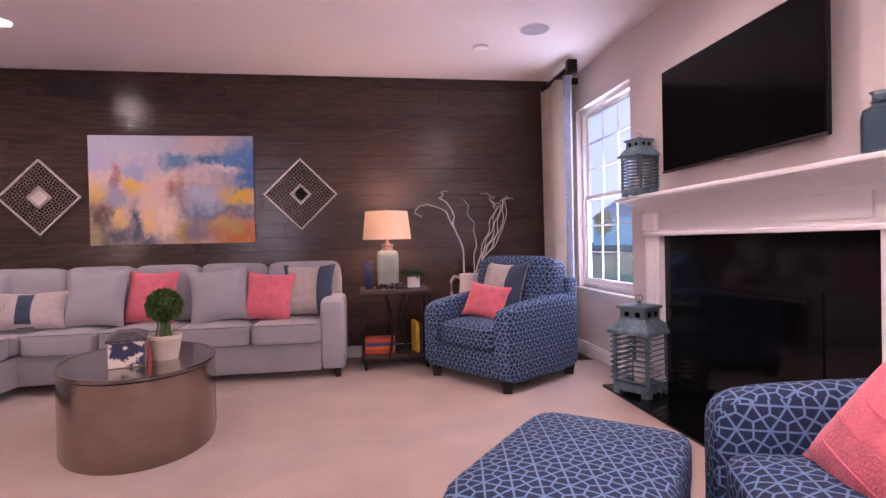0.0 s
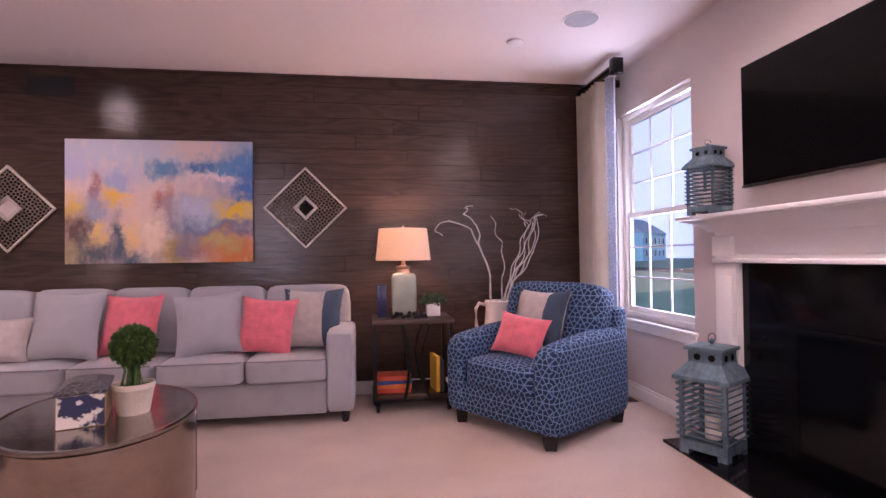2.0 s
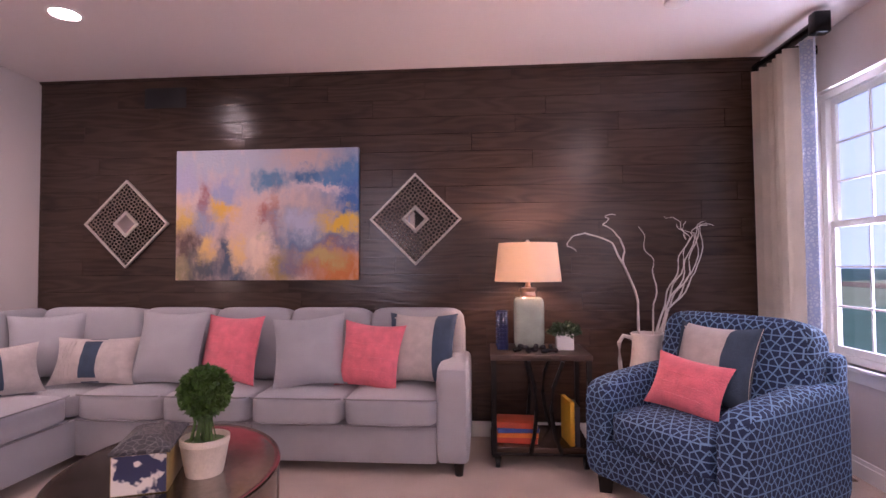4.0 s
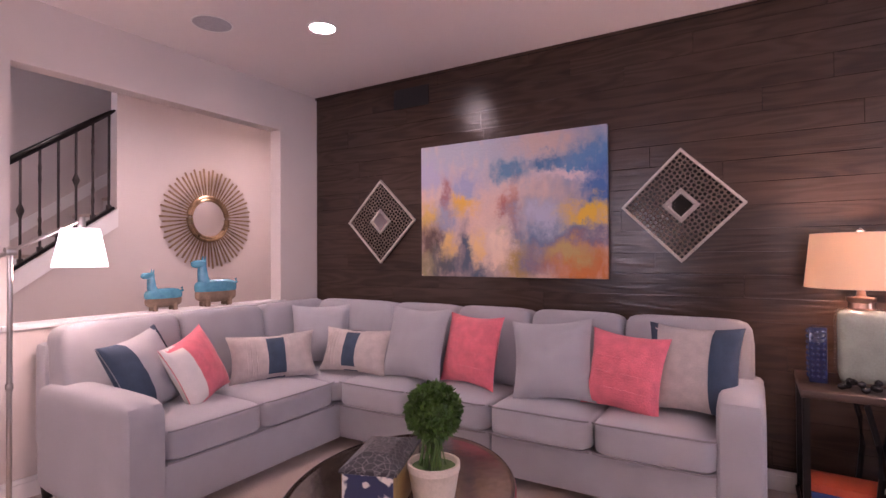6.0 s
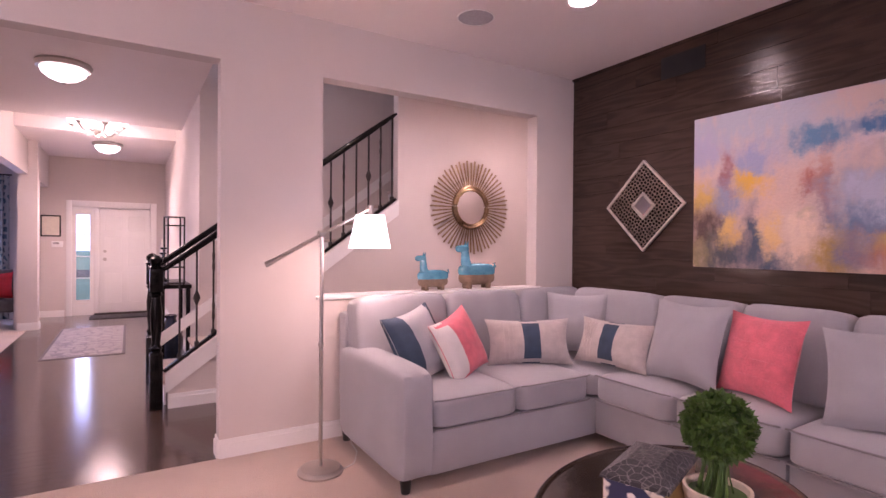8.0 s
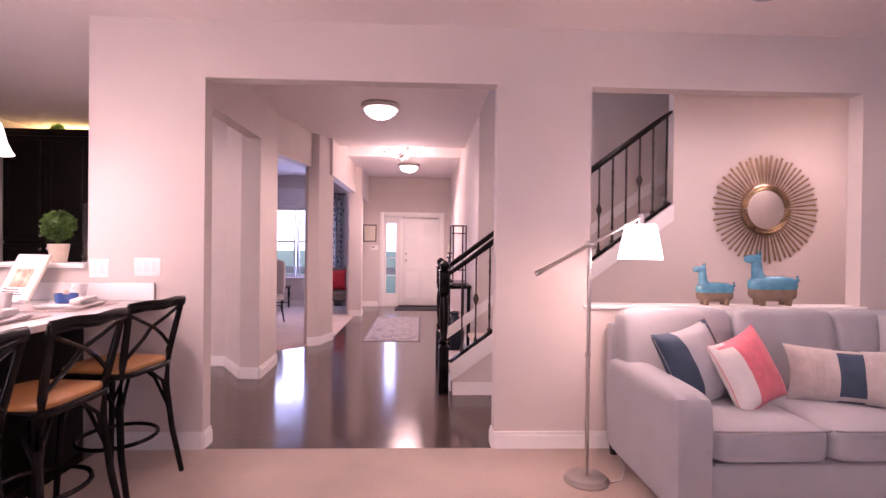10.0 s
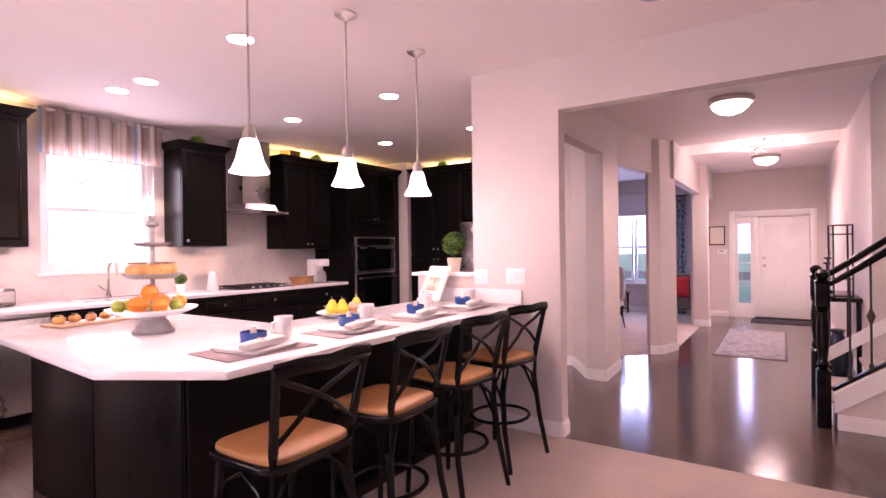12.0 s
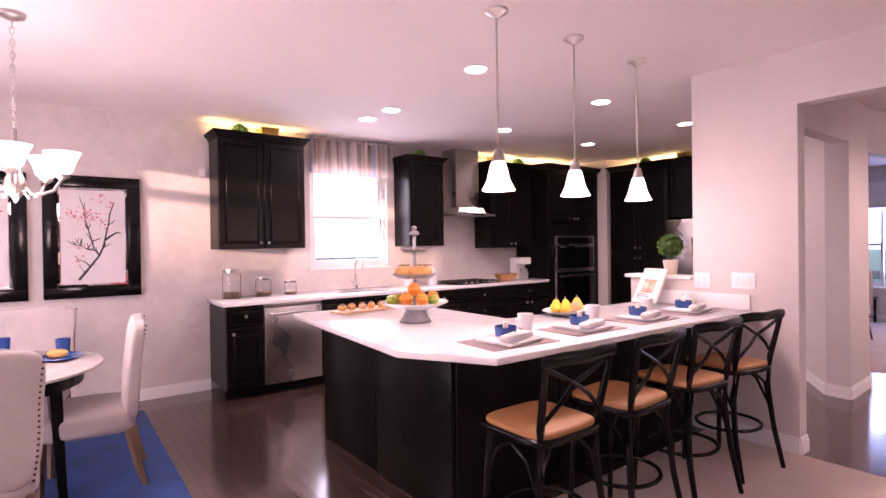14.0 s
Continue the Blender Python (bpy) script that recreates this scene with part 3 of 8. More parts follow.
def lantern(at, rz, s, label):
    t = thing("lantern", label, "lantern", at, rz, "louvred lanterns")
    h = 0.15 * s
    base = part("base", bm_box(-h, h, -h, h, 0.03 * s, 0.09 * s, 0.004 * s), BLUEWOOD, t)
    for sx in (-1, 1):
        for sy in (-1, 1):
            part("foot", bm_box(sx * h - sx * 0.06 * s, sx * h, sy * h - sy * 0.06 * s, sy * h, 0, 0.03 * s), BLUEWOOD, base)
            cx, cy = sx * (h - 0.014 * s), sy * (h - 0.014 * s)
            part("post", bm_box(cx - 0.012 * s, cx + 0.012 * s, cy - 0.012 * s, cy + 0.012 * s, 0.09 * s, 0.47 * s), BLUEWOOD, t)
    for i in range(9):
        z = (0.115 + 0.04 * i) * s
        for k in range(4):
            bm = bm_box(-h - 0.008 * s, h + 0.008 * s, -0.016 * s, 0.004 * s, -0.004 * s, 0.004 * s)
            bm.transform(Matrix.Rotation(k * math.pi / 2, 4, "Z") @ Matrix.Translation((0, -h - 0.002 * s, z)) @ Matrix.Rotation(radians(-28), 4, "X"))
            part("slat", bm, BLUEWOOD, t, smooth=None)
    eave = part("eave", bm_box(-h - 0.03 * s, h + 0.03 * s, -h - 0.03 * s, h + 0.03 * s, 0.47 * s, 0.50 * s, 0.004 * s), BLUEWOOD, t)
    roof = bmesh.new()
    bm_lathe([(0.245 * s, 0.5 * s), (0.15 * s, 0.585 * s)], (0, 0, 0), 4, roof)
    roof.transform(Matrix.Rotation(math.pi / 4, 4, "Z"))
    part("roof", roof, BLUEWOOD, t, smooth=None)
    top = part("cap", bm_box(-0.105 * s, 0.105 * s, -0.105 * s, 0.105 * s, 0.585 * s, 0.66 * s), BLUEWOOD, t)
    for k in range(4):
        for o in (-0.045, 0.045):
            # Holes are flat black discs: the darkness inside them is put into the colour.
            bm = bm_lathe([(0.022 * s, 0), (0.022 * s, 0.003 * s), (0, 0.003 * s)], (0, 0, 0), 12)
            bm.transform(Matrix.Rotation(k * math.pi / 2, 4, "Z") @ Matrix.Translation((o * s, -0.1055 * s, 0.62 * s)) @ Matrix.Rotation(math.pi / 2, 4, "X"))
            part("vent_hole", bm, BLACK, top)
    part("lid", bm_box(-0.125 * s, 0.125 * s, -0.125 * s, 0.125 * s, 0.66 * s, 0.685 * s, 0.004 * s), BLUEWOOD, t)
    part("knob", bm_lathe([(0.03 * s, 0), (0.012 * s, 0.012 * s), (0.02 * s, 0.03 * s), (0, 0.05 * s)], (0, 0, 0.685 * s), 12), BLUEWOOD, t)
    ring = [(0.05 * s * math.cos(a), 0, 0.735 * s + 0.03 * s * math.sin(a)) for a in [i * math.pi / 8 for i in range(16)]]
    part("ring", bm_tube(ring, 0.003 * s, 6, closed=True), IRON, t)
    part("candle", bm_lathe([(0, 0), (0.05 * s, 0), (0.05 * s, 0.14 * s), (0.035 * s, 0.145 * s), (0, 0.138 * s)], (0, 0, 0.09 * s), 20), WAX, t, "ivory pillar candle")
    return t


lantern((2.53, 4.25, 0.018), 30, 0.9, "weathered blue louvred lantern with candle on the hearth")
lantern((2.61, 4.36, 1.405), 20, 0.60, "small weathered blue lantern standing on the mantel shelf")

VASE = glass("smoky_blue_glass", (0.35, 0.5, 0.6), 0.05)
for i, (dy, h) in enumerate(((2.60, 0.245), (2.45, 0.225), (2.33, 0.2))):
    v = thing("bottle_vase", "smoky blue ribbed glass bottle on the mantel", "vase", (2.625, dy, 1.405), 0, "mantel bottles")
    part("body", bm_lathe([(0, 0.0), (0.05, 0.0), (0.062, 0.01), (0.062, h * 0.6), (0.055, h * 0.72), (0.025, h * 0.8), (0.025, h * 0.95), (0.035, h), (0.022, h), (0.02, h * 0.8), (0.052, h * 0.7), (0.055, 0.02), (0, 0.012)], n=24), VASE, v)
    part("collar", bm_lathe([(0.026, 0), (0.034, 0.006), (0.026, 0.012)], (0, 0, h * 0.82), 20), NICKEL, v)

vent = thing("floor_vent", "brown metal floor register by the wall", "vent", (2.60, 5.5, 0))
part("frame", bm_box(-0.07, 0.07, -0.16, 0.16, 0, 0.006, 0.002), mat("bronze_register", (0.16, 0.085, 0.05), 0.4, 0.1, 8, 0.05, 60, metal=0.6), vent)
for i in range(9):
    part("slat", bm_box(-0.055, 0.055, -0.135 + i * 0.032, -0.122 + i * 0.032, 0.006, 0.009), BLACK, vent, smooth=None)


# ---- wall decoration ----
DABS_SKY = [(0.04, 0.25, 0.10, 0.06, (0.09, 0.24, 0.42)), (0.34, 0.29, 0.12, 0.05, (0.05, 0.16, 0.34)), (0.63, 0.28, 0.2, 0.15, (0.09, 0.25, 0.48)),
            (0.66, 0.10, 0.09, 0.13, (0.05, 0.16, 0.42)), (-0.33, 0.17, 0.13, 0.07, (0.34, 0.37, 0.56)), (-0.66, 0.27, 0.15, 0.08, (0.44, 0.43, 0.58)), (0.31, 0.43, 0.2, 0.06, (0.60, 0.47, 0.44)),
            (0.42, 0.19, 0.14, 0.03, (0.74, 0.60, 0.60))]
DABS_MID = [(-0.36, 0.03, 0.09, 0.06, (0.80, 0.47, 0.05)), (-0.49, 0.09, 0.035, 0.12, (0.38, 0.17, 0.17)), (-0.51, -0.07, 0.11, 0.10, (0.32, 0.34, 0.48)), (-0.65, -0.07, 0.07, 0.09, (0.72, 0.48, 0.14)),
            (-0.01, 0.01, 0.045, 0.05, (0.50, 0.17, 0.11)), (0.07, -0.06, 0.035, 0.18, (0.56, 0.26, 0.17)), (0.31, -0.19, 0.25, 0.19, (0.14, 0.22, 0.36)), (0.29, -0.07, 0.13, 0.08, (0.46, 0.48, 0.60)),
            (0.61, -0.07, 0.15, 0.06, (0.82, 0.52, 0.04)), (0.63, -0.21, 0.15, 0.05, (0.12, 0.18, 0.31)), (-0.04, -0.17, 0.03, 0.03, (0.22, 0.26, 0.12))]
DABS_LOW = [(-0.64, -0.25, 0.11, 0.11, (0.13, 0.08, 0.07)), (-0.66, -0.42, 0.10, 0.08, (0.46, 0.38, 0.18)), (-0.50, -0.42, 0.13, 0.12, (0.10, 0.11, 0.13)), (-0.33, -0.32, 0.045, 0.15, (0.08, 0.11, 0.17)),
            (-0.18, -0.46, 0.16, 0.08, (0.08, 0.12, 0.18)), (-0.47, -0.27, 0.045, 0.08, (0.80, 0.55, 0.2)), (-0.23, -0.28, 0.045, 0.09, (0.85, 0.58, 0.26)), (-0.06, -0.30, 0.08, 0.15, (0.86, 0.66, 0.52)),
            (0.12, -0.42, 0.09, 0.10, (0.50, 0.31, 0.04)), (0.25, -0.40, 0.11, 0.09, (0.14, 0.20, 0.32)), (0.60, -0.40, 0.26, 0.13, (0.62, 0.20, 0.05)), (0.46, -0.33, 0.13, 0.06, (0.54, 0.38, 0.14))]


def painting_mat():
    """Loose abstract landscape: lavender and blue sky, cream middle, slate, gold and rust dabs."""
    m = mat("abstract_painting", (0.80, 0.57, 0.46), 0.55, 0.06, 5, 0.3, 60, col2=(0.66, 0.47, 0.43))
    n, l = m.node_tree.nodes, m.node_tree.links
    p = n["Principled BSDF"]
    tc, ns, warp, add = n.new("ShaderNodeTexCoord"), n.new("ShaderNodeTexNoise"), n.new("ShaderNodeMapping"), n.new("ShaderNodeVectorMath")
    ns.inputs["Scale"].default_value, ns.inputs["Detail"].default_value = 7.0, 9
    ns.inputs["Roughness"].default_value = 0.72
    l.new(tc.outputs["Object"], ns.inputs["Vector"])
    warp.inputs["Location"].default_value, warp.inputs["Scale"].default_value = (-0.15, 0, -0.20), (0.30, 0, 0.40)
    l.new(ns.outputs["Color"], warp.inputs["Vector"])
    l.new(tc.outputs["Object"], add.inputs[0])
    l.new(warp.outputs["Vector"], add.inputs[1])
    brush = n.new("ShaderNodeTexNoise")
    brush.inputs["Scale"].default_value, brush.inputs["Detail"].default_value = 9, 5
    bm_ = n.new("ShaderNodeMapping")
    bm_.inputs["Scale"].default_value = (2.0, 1, 0.9)
    l.new(tc.outputs["Object"], bm_.inputs["Vector"])
    l.new(bm_.outputs["Vector"], brush.inputs["Vector"])
    out = n["Color Ramp"].outputs["Color"]
    for u, v, ru, rv, c in [(0, 0.5, 1.2, 0.26, (0.44, 0.46, 0.55))] + DABS_SKY + DABS_MID + DABS_LOW:
        mp, ln, mr, ml, mix = n.new("ShaderNodeMapping"), n.new("ShaderNodeVectorMath"), n.new("ShaderNodeMapRange"), n.new("ShaderNodeMath"), n.new("ShaderNodeMix")
        ru, rv = ru * 1.35, rv * 1.35
        mp.inputs["Scale"].default_value, mp.inputs["Location"].default_value = (1 / ru, 0, 1 / rv), (-u / ru, 0, -v / rv)
        l.new(add.outputs[0], mp.inputs["Vector"])
        ln.operation = "LENGTH"
        l.new(mp.outputs["Vector"], ln.inputs[0])
        mr.interpolation_type = "SMOOTHSTEP"
        mr.inputs["From Min"].default_value, mr.inputs["From Max"].default_value = 0.0, 1.6
        mr.inputs["To Min"].default_value, mr.inputs["To Max"].default_value = 2.3, 0.0
        l.new(ln.outputs["Value"], mr.inputs["Value"])
        ml.operation, ml.use_clamp = "MULTIPLY", True
        l.new(mr.outputs["Result"], ml.inputs[0])
        l.new(brush.outputs["Fac"], ml.inputs[1])
        mix.data_type = "RGBA"
        mix.inputs["B"].default_value = (*c, 1)
        l.new(ml.outputs[0], mix.inputs["Factor"])
        l.new(out, mix.inputs["A"])
        out = mix.outputs["Result"]
    l.new(out, p.inputs["Base Color"])
    return m


art = thing("painting", "large unframed abstract canvas in blue, cream and gold", "painting", (-1.115, YN - 0.004, 1.648))
part("canvas", bm_box(-0.715, 0.715, -0.04, 0.0, -0.5, 0.5, 0.004), painting_mat(), art)

SILVER = mat("antique_silver_leaf", (0.62, 0.56, 0.5), 0.45, 0.12, 12, 0.2, 60, metal=0.3)


def diamond(x, z):
    t = thing("diamond_mirror", "diamond lattice panel with a small square mirror", "wall decor", (x, YN - 0.002, z), 0, "diamond mirrors")
    r = math.radians(45)
    q = Matrix.Rotation(r, 4, "Y")
    h = 0.245

    def p(name, bm, m, par, label=""):
        bm.transform(q)
        return part(name, bm, m, par, label, smooth=None)

    p("backing", bm_box(-h, h, -0.012, 0, -h, h), BLACK, t)
    for i in range(4):
        rim = bm_box(-h, h, -0.03, -0.0, h - 0.016, h, 0.003)
        rim.transform(Matrix.Rotation(i * math.pi / 2, 4, "Y"))
        p("frame_rail", rim, SILVER, t)
    lat = bmesh.new()
    for i in range(-8, 9):
        for j in range(-8, 9):
            if max(abs(i), abs(j)) < 3:
                continue
            ring = [((i + 0.2 * math.sin(j * 2.3) + 0.55 * math.cos(a)) * 0.0275, -0.018, (j + 0.2 * math.sin(i * 1.9) + 0.55 * math.sin(a)) * 0.0275) for a in [k * math.pi / 4 for k in range(8)]]
            bm_tube(ring, 0.0043, 4, lat, True)
    p("lattice", lat, mat("brown_lattice", (0.26, 0.195, 0.155), 0.6, 0.2, 20, 0.2, 80), t, "brown pierced lattice")
    for i in range(4):
        rim = bm_box(-0.075, 0.075, -0.034, -0.012, 0.055, 0.075, 0.003)
        rim.transform(Matrix.Rotation(i * math.pi / 2, 4, "Y"))
        p("inner_rail", rim, SILVER, t)
    p("mirror", bm_box(-0.055, 0.055, -0.024, -0.012, -0.055, 0.055, 0.006), MIRROR, t, "small bevelled mirror")


diamond(-2.25, 1.589)
diamond(0.029, 1.6)

spk = thing("wall_speaker", "flush dark brown wall speaker grille in the cladding", "speaker", (-1.95, YN - 0.004, 2.58))
part("grille", bm_box(-0.17, 0.17, -0.006, 0, -0.08, 0.08, 0.002), mat("brown_speaker_grille", (0.012, 0.011, 0.013), 0.8, 0.1, 20, 0.4, 300), spk)


# ---- ceiling fittings ----
def can_light(x, y, z=CZ, watts=26.0):
    t = thing("ceiling_light", "lit round recessed ceiling light with white trim", "ceiling light", (x, y, z), 0, "recessed lights")
    part("trim_ring", bm_lathe([(0.078, 0.0), (0.095, -0.001), (0.098, -0.006), (0.08, -0.008), (0.076, -0.001)], n=28), TRIM, t)
    part("lens", bm_lathe([(0.077, -0.002), (0.05, -0.004), (0, -0.005)], n=28), LIT, t)
    lamp("recessed_lamp", "SPOT", pose(x, y, z - 0.02), watts, (1.0, 0.84, 0.72), cone=166, r=0.07)


def speaker(x, y):
    t = thing("ceiling_speaker", "round white ceiling speaker grille", "speaker", (x, y, CZ), 0, "ceiling speakers")
    part("rim", bm_lathe([(0.115, 0), (0.122, -0.001), (0.12, -0.007), (0.112, -0.006)], n=28), TRIM, t)
    part("grille", bm_lathe([(0.113, -0.003), (0, -0.006)], n=28), mat("white_perforated_grille", (0.5, 0.5, 0.54), 0.7, 0.1, 60, 0.4, 400), t)


# The can at (1.6, 1.5) is an unseen guess, added to brighten the fireplace wall.
POWER = {(-3.32, 4.5): 44.0, (-3.32, 6.1): 42.0, (-1.9, 4.95): 42.0, (1.72, 3.6): 78.0, (1.6, 1.5): 125.0}
# Both passage cans (x -3.32) are unseen, placed by guess to lighten the niche.
for c in [(-1.9, 4.95), (1.72, 3.6), (1.6, 1.5), (-3.32, 4.5), (-3.32, 6.1), (-1.48, -0.29), (-3.0, -0.31), (-4.52, -0.32), (-1.56, -1.61), (-1.54, -2.04), (-3.06, -1.65), (-4.56, -1.65)]:
    can_light(*c, watts=POWER.get(c, 37.0))
for c in [(-2.43, 4.55), (1.97, 4.73), (-2.37, 2.05)]:
    speaker(*c)
t = thing("smoke_detector", "small white round smoke detector on the ceiling", "smoke detector", (1.63, 5.12, CZ))
part("body", bm_lathe([(0.062, 0), (0.06, -0.018), (0.04, -0.03), (0, -0.032)], n=24), TRIM, t)
part("vent_ring", bm_lathe([(0.0625, -0.006), (0.064, -0.009), (0.0625, -0.012)], n=24), STEEL, t)


def plate(x, y, z, gang, axis="x"):
    t = thing("switch_plate", "white wall switch plate", "switch", (x, y, z), 0 if axis == "x" else 90)
    w = 0.035 + 0.023 * (gang - 1)
    part("plate", bm_box(0.0, 0.006, -w, w, -0.058, 0.058, 0.002), TRIM, t)
    for i in range(gang):
        c = (i - (gang - 1) / 2) * 0.046
        part("rocker", bm_box(0.006, 0.009, c - 0.016, c + 0.016, -0.033, 0.033, 0.001), WHITE, t)


plate(XW, 0.9, 1.16, 3)
plate(XW, 0.6, 1.15, 2)


# ---- sectional sofa ----
LEG = mat("dark_stained_leg", (0.012, 0.009, 0.008), 0.4, 0.2, 10, 0.05, 60)
sofa = thing("sectional_sofa", "grey linen corner sofa with loose cushions against the walls", "sofa", (0, 0, 0))
YFR, XFR = 5.18, -2.0


def seat_cushion(x0, x1, y0, y1, front):
    c = part("seat_cushion", bm_cushion((x1 - x0 - 0.008, y1 - y0, 0.165), ((x0 + x1) / 2, (y0 + y1) / 2, 0.385), 9, 0.022), SOFA, sofa)
    for z in (0.462, 0.309):
        if front == "s":
            pts = [(x0 + 0.008, y0 + 0.016, z), (x0 + 0.06, y0 + 0.004, z), (x1 - 0.06, y0 + 0.004, z), (x1 - 0.008, y0 + 0.016, z)]
        else:
            pts = [(x1 - 0.016, y0 + 0.008, z), (x1 - 0.004, y0 + 0.06, z), (x1 - 0.004, y1 - 0.06, z), (x1 - 0.016, y1 - 0.008, z)]
        part("piping", bm_tube(pts, 0.005, 6), SOFA_SEAM, c)


part("base", bm_box(-2.98, -0.893, YFR + 0.06, 5.95, 0.07, 0.30, 0.015), SOFA, sofa)
part("base", bm_box(-0.887, 0.25, YFR + 0.06, 5.95, 0.07, 0.30, 0.015), SOFA, sofa)
part("base", bm_box(-2.97, XFR - 0.02, 4.0, YFR + 0.06, 0.07, 0.30, 0.015), SOFA, sofa)
for x0, x1 in [(-2.0, -1.45), (-1.45, -0.893), (-0.887, -0.31), (-0.31, 0.26)]:
    seat_cushion(x0, x1, YFR, 5.78, "s")
for y0, y1 in [(4.02, 4.60), (4.60, 5.18)]:
    seat_cushion(-2.75, XFR, y0, y1, "e")
part("seat_cushion", bm_cushion((0.95, 0.79, 0.165), (-2.48, 5.58, 0.382), 9, 0.01), SOFA, sofa)
part("back_frame", bm_box(-2.98, 0.40, 5.84, 5.96, 0.28, 0.84, 0.03), SOFA, sofa)
part("back_frame", bm_box(-2.97, -2.85, 3.84, 5.84, 0.28, 0.84, 0.03), SOFA, sofa)
tip = Matrix.Rotation(radians(-9), 4, "X")
for x0, x1 in [(-2.68, -1.9), (-1.9, -1.36), (-1.36, -0.82), (-0.82, -0.25), (-0.25, 0.4)]:
    part("back_cushion", bm_cushion((x1 - x0 - 0.004, 0.24, 0.5), ((x0 + x1) / 2, 5.76, 0.705), 8, 0.0, 10, tip), SOFA, sofa)
tipx = Matrix.Rotation(radians(-9), 4, "Y")
for y0, y1 in [(3.86, 4.52), (4.52, 5.16), (5.16, 5.8)]:
    part("back_cushion", bm_cushion((0.24, y1 - y0 - 0.004, 0.5), (-2.77, (y0 + y1) / 2, 0.70), 8, 0.0, 10, tipx), SOFA, sofa)
part("arm", bm_cushion((0.2, 0.68, 0.58), (0.345, 5.56, 0.355), 11, 0.025), SOFA, sofa)
part("arm", bm_cushion((0.92, 0.2, 0.56), (-2.45, 3.92, 0.345), 11, 0.025), SOFA, sofa)
for x, y in [(0.38, 5.28), (-0.82, 5.28), (-0.96, 5.28), (-2.06, 3.88), (-2.9, 3.88), (0.38, 5.88)]:
    part("leg", bm_cyl((x, y, 0), (x, y, 0.08), 0.024, 0.034, 12), LEG, sofa)


# ---- scatter cushions ----
def pillow(kind, x, y, z, rz, lean, w, h, label, roll=0.0, thick=0.17):
    t = thing("pillow", label, "pillow", (x, y, z), 0)
    t.matrix_basis = Matrix.Translation((x, y, z)) @ Matrix.Rotation(radians(rz), 4, "Z") @ Matrix.Rotation(radians(lean), 4, "X") @ Matrix.Rotation(radians(roll), 4, "Y")
    if kind == "plain":
        part("cover", bm_pillow(w, h, thick), SOFA, t)
    elif kind == "coral":
        part("cover", bm_pillow(w, h, thick), CORAL, t)
        for k in (-0.5, -0.1, 0.3):
            for side in (-1,):
                pts = [(u * w / 2 * 0.9, side * (thick / 2 * ((1 - u * u) * (1 - k * k)) ** 0.42 + 0.001), k * h / 2 * (1 - 0.07 * (1 - u * u))) for u in [i / 6 - 1 for i in range(1, 12)]]
                part("stitched_band", bm_tube(pts, 0.002, 5), CORAL, t)
    elif kind == "lumbar":
        part("cover", bm_pillow(w, h, thick), LINEN, t)
        part("stripe", bm_pillow(w, h, thick, -0.2, 0.22, 10, 0.003), INK, t, "broad ink-blue stripe")
        for u in (-0.62, -0.52, -0.42):
            pts = [(u * w / 2, -(thick / 2 * ((1 - u * u) * max(0, 1 - v * v)) ** 0.42 + 0.001), v * h / 2 * 0.93) for v in [i / 5 - 1 for i in range(1, 10)]]
            part("pleat", bm_tube(pts, 0.003, 5), LINEN, t)
    elif kind == "edge":
        part("cover", bm_pillow(w, h, thick), LINEN, t)
        part("stripe", bm_pillow(w, h, thick, 0.42, 1.0, 12, 0.007), INK, t, "ink-blue edge band")
        part("stripe", bm_pillow(w, h, thick, -1.0, -0.8, 8, 0.007), INK, t, "ink-blue edge band")
    elif kind == "split":
        part("cover", bm_pillow(w, h, thick), SOFA, t)
        part("stripe", bm_pillow(w, h, thick, -1.0, -0.42, 14, 0.003), INK, t, "broad ink-blue side panel")
        part("stripe", bm_pillow(w, h, thick, 0.8, 1.0, 8, 0.007), INK, t, "ink-blue edge band")
    elif kind == "half":
        part("cover", bm_pillow(w, h, thick), CORAL, t)
        part("white_panel", bm_pillow(w, h, thick, -1.0, -0.45, 10, 0.003), WHITE_CLOTH, t, "white cotton side panel")
    return t


WHITE_CLOTH = mat("white_cotton", (0.75, 0.7, 0.67), 0.9, 0.05, 12, 0.4, 160, sheen=0.2)
pillow("lumbar", -2.40, 4.99, 0.625, 66, -18, 0.6, 0.32, "oatmeal lumbar cushion with ink-blue stripe on the sofa")
pillow("plain", -2.46, 5.5, 0.71, 38, -16, 0.46, 0.46, "grey linen cushion in the sofa corner")
pillow("lumbar", -2.03, 5.4, 0.635, 6, -20, 0.56, 0.32, "oatmeal lumbar cushion with ink-blue stripe on the sofa")
pillow("plain", -1.56, 5.47, 0.715, -4, -17, 0.5, 0.5, "grey linen cushion on the sofa")
pillow("coral", -1.16, 5.52, 0.70, -14, -15, 0.46, 0.46, "coral pink stitched cushion on the sofa")
pillow("plain", -0.6, 5.46, 0.70, 6, -18, 0.48, 0.47, "large grey linen cushion on the sofa", -5)
pillow("coral", -0.2, 5.47, 0.675, -9, -17, 0.43, 0.43, "coral pink embroidered cushion on the sofa", 4)
pillow("edge", 0.13, 5.52, 0.715, -8, -15, 0.46, 0.46, "oatmeal cushion with ink-blue bands on the sofa")
pillow("split", -2.45, 4.16, 0.675, 112, -24, 0.45, 0.45, "grey and ink-blue cushion against the sofa arm", -9)
pillow("half", -2.40, 4.43, 0.655, 112, -22, 0.42, 0.42, "coral and white cushion leaning on another", -14)


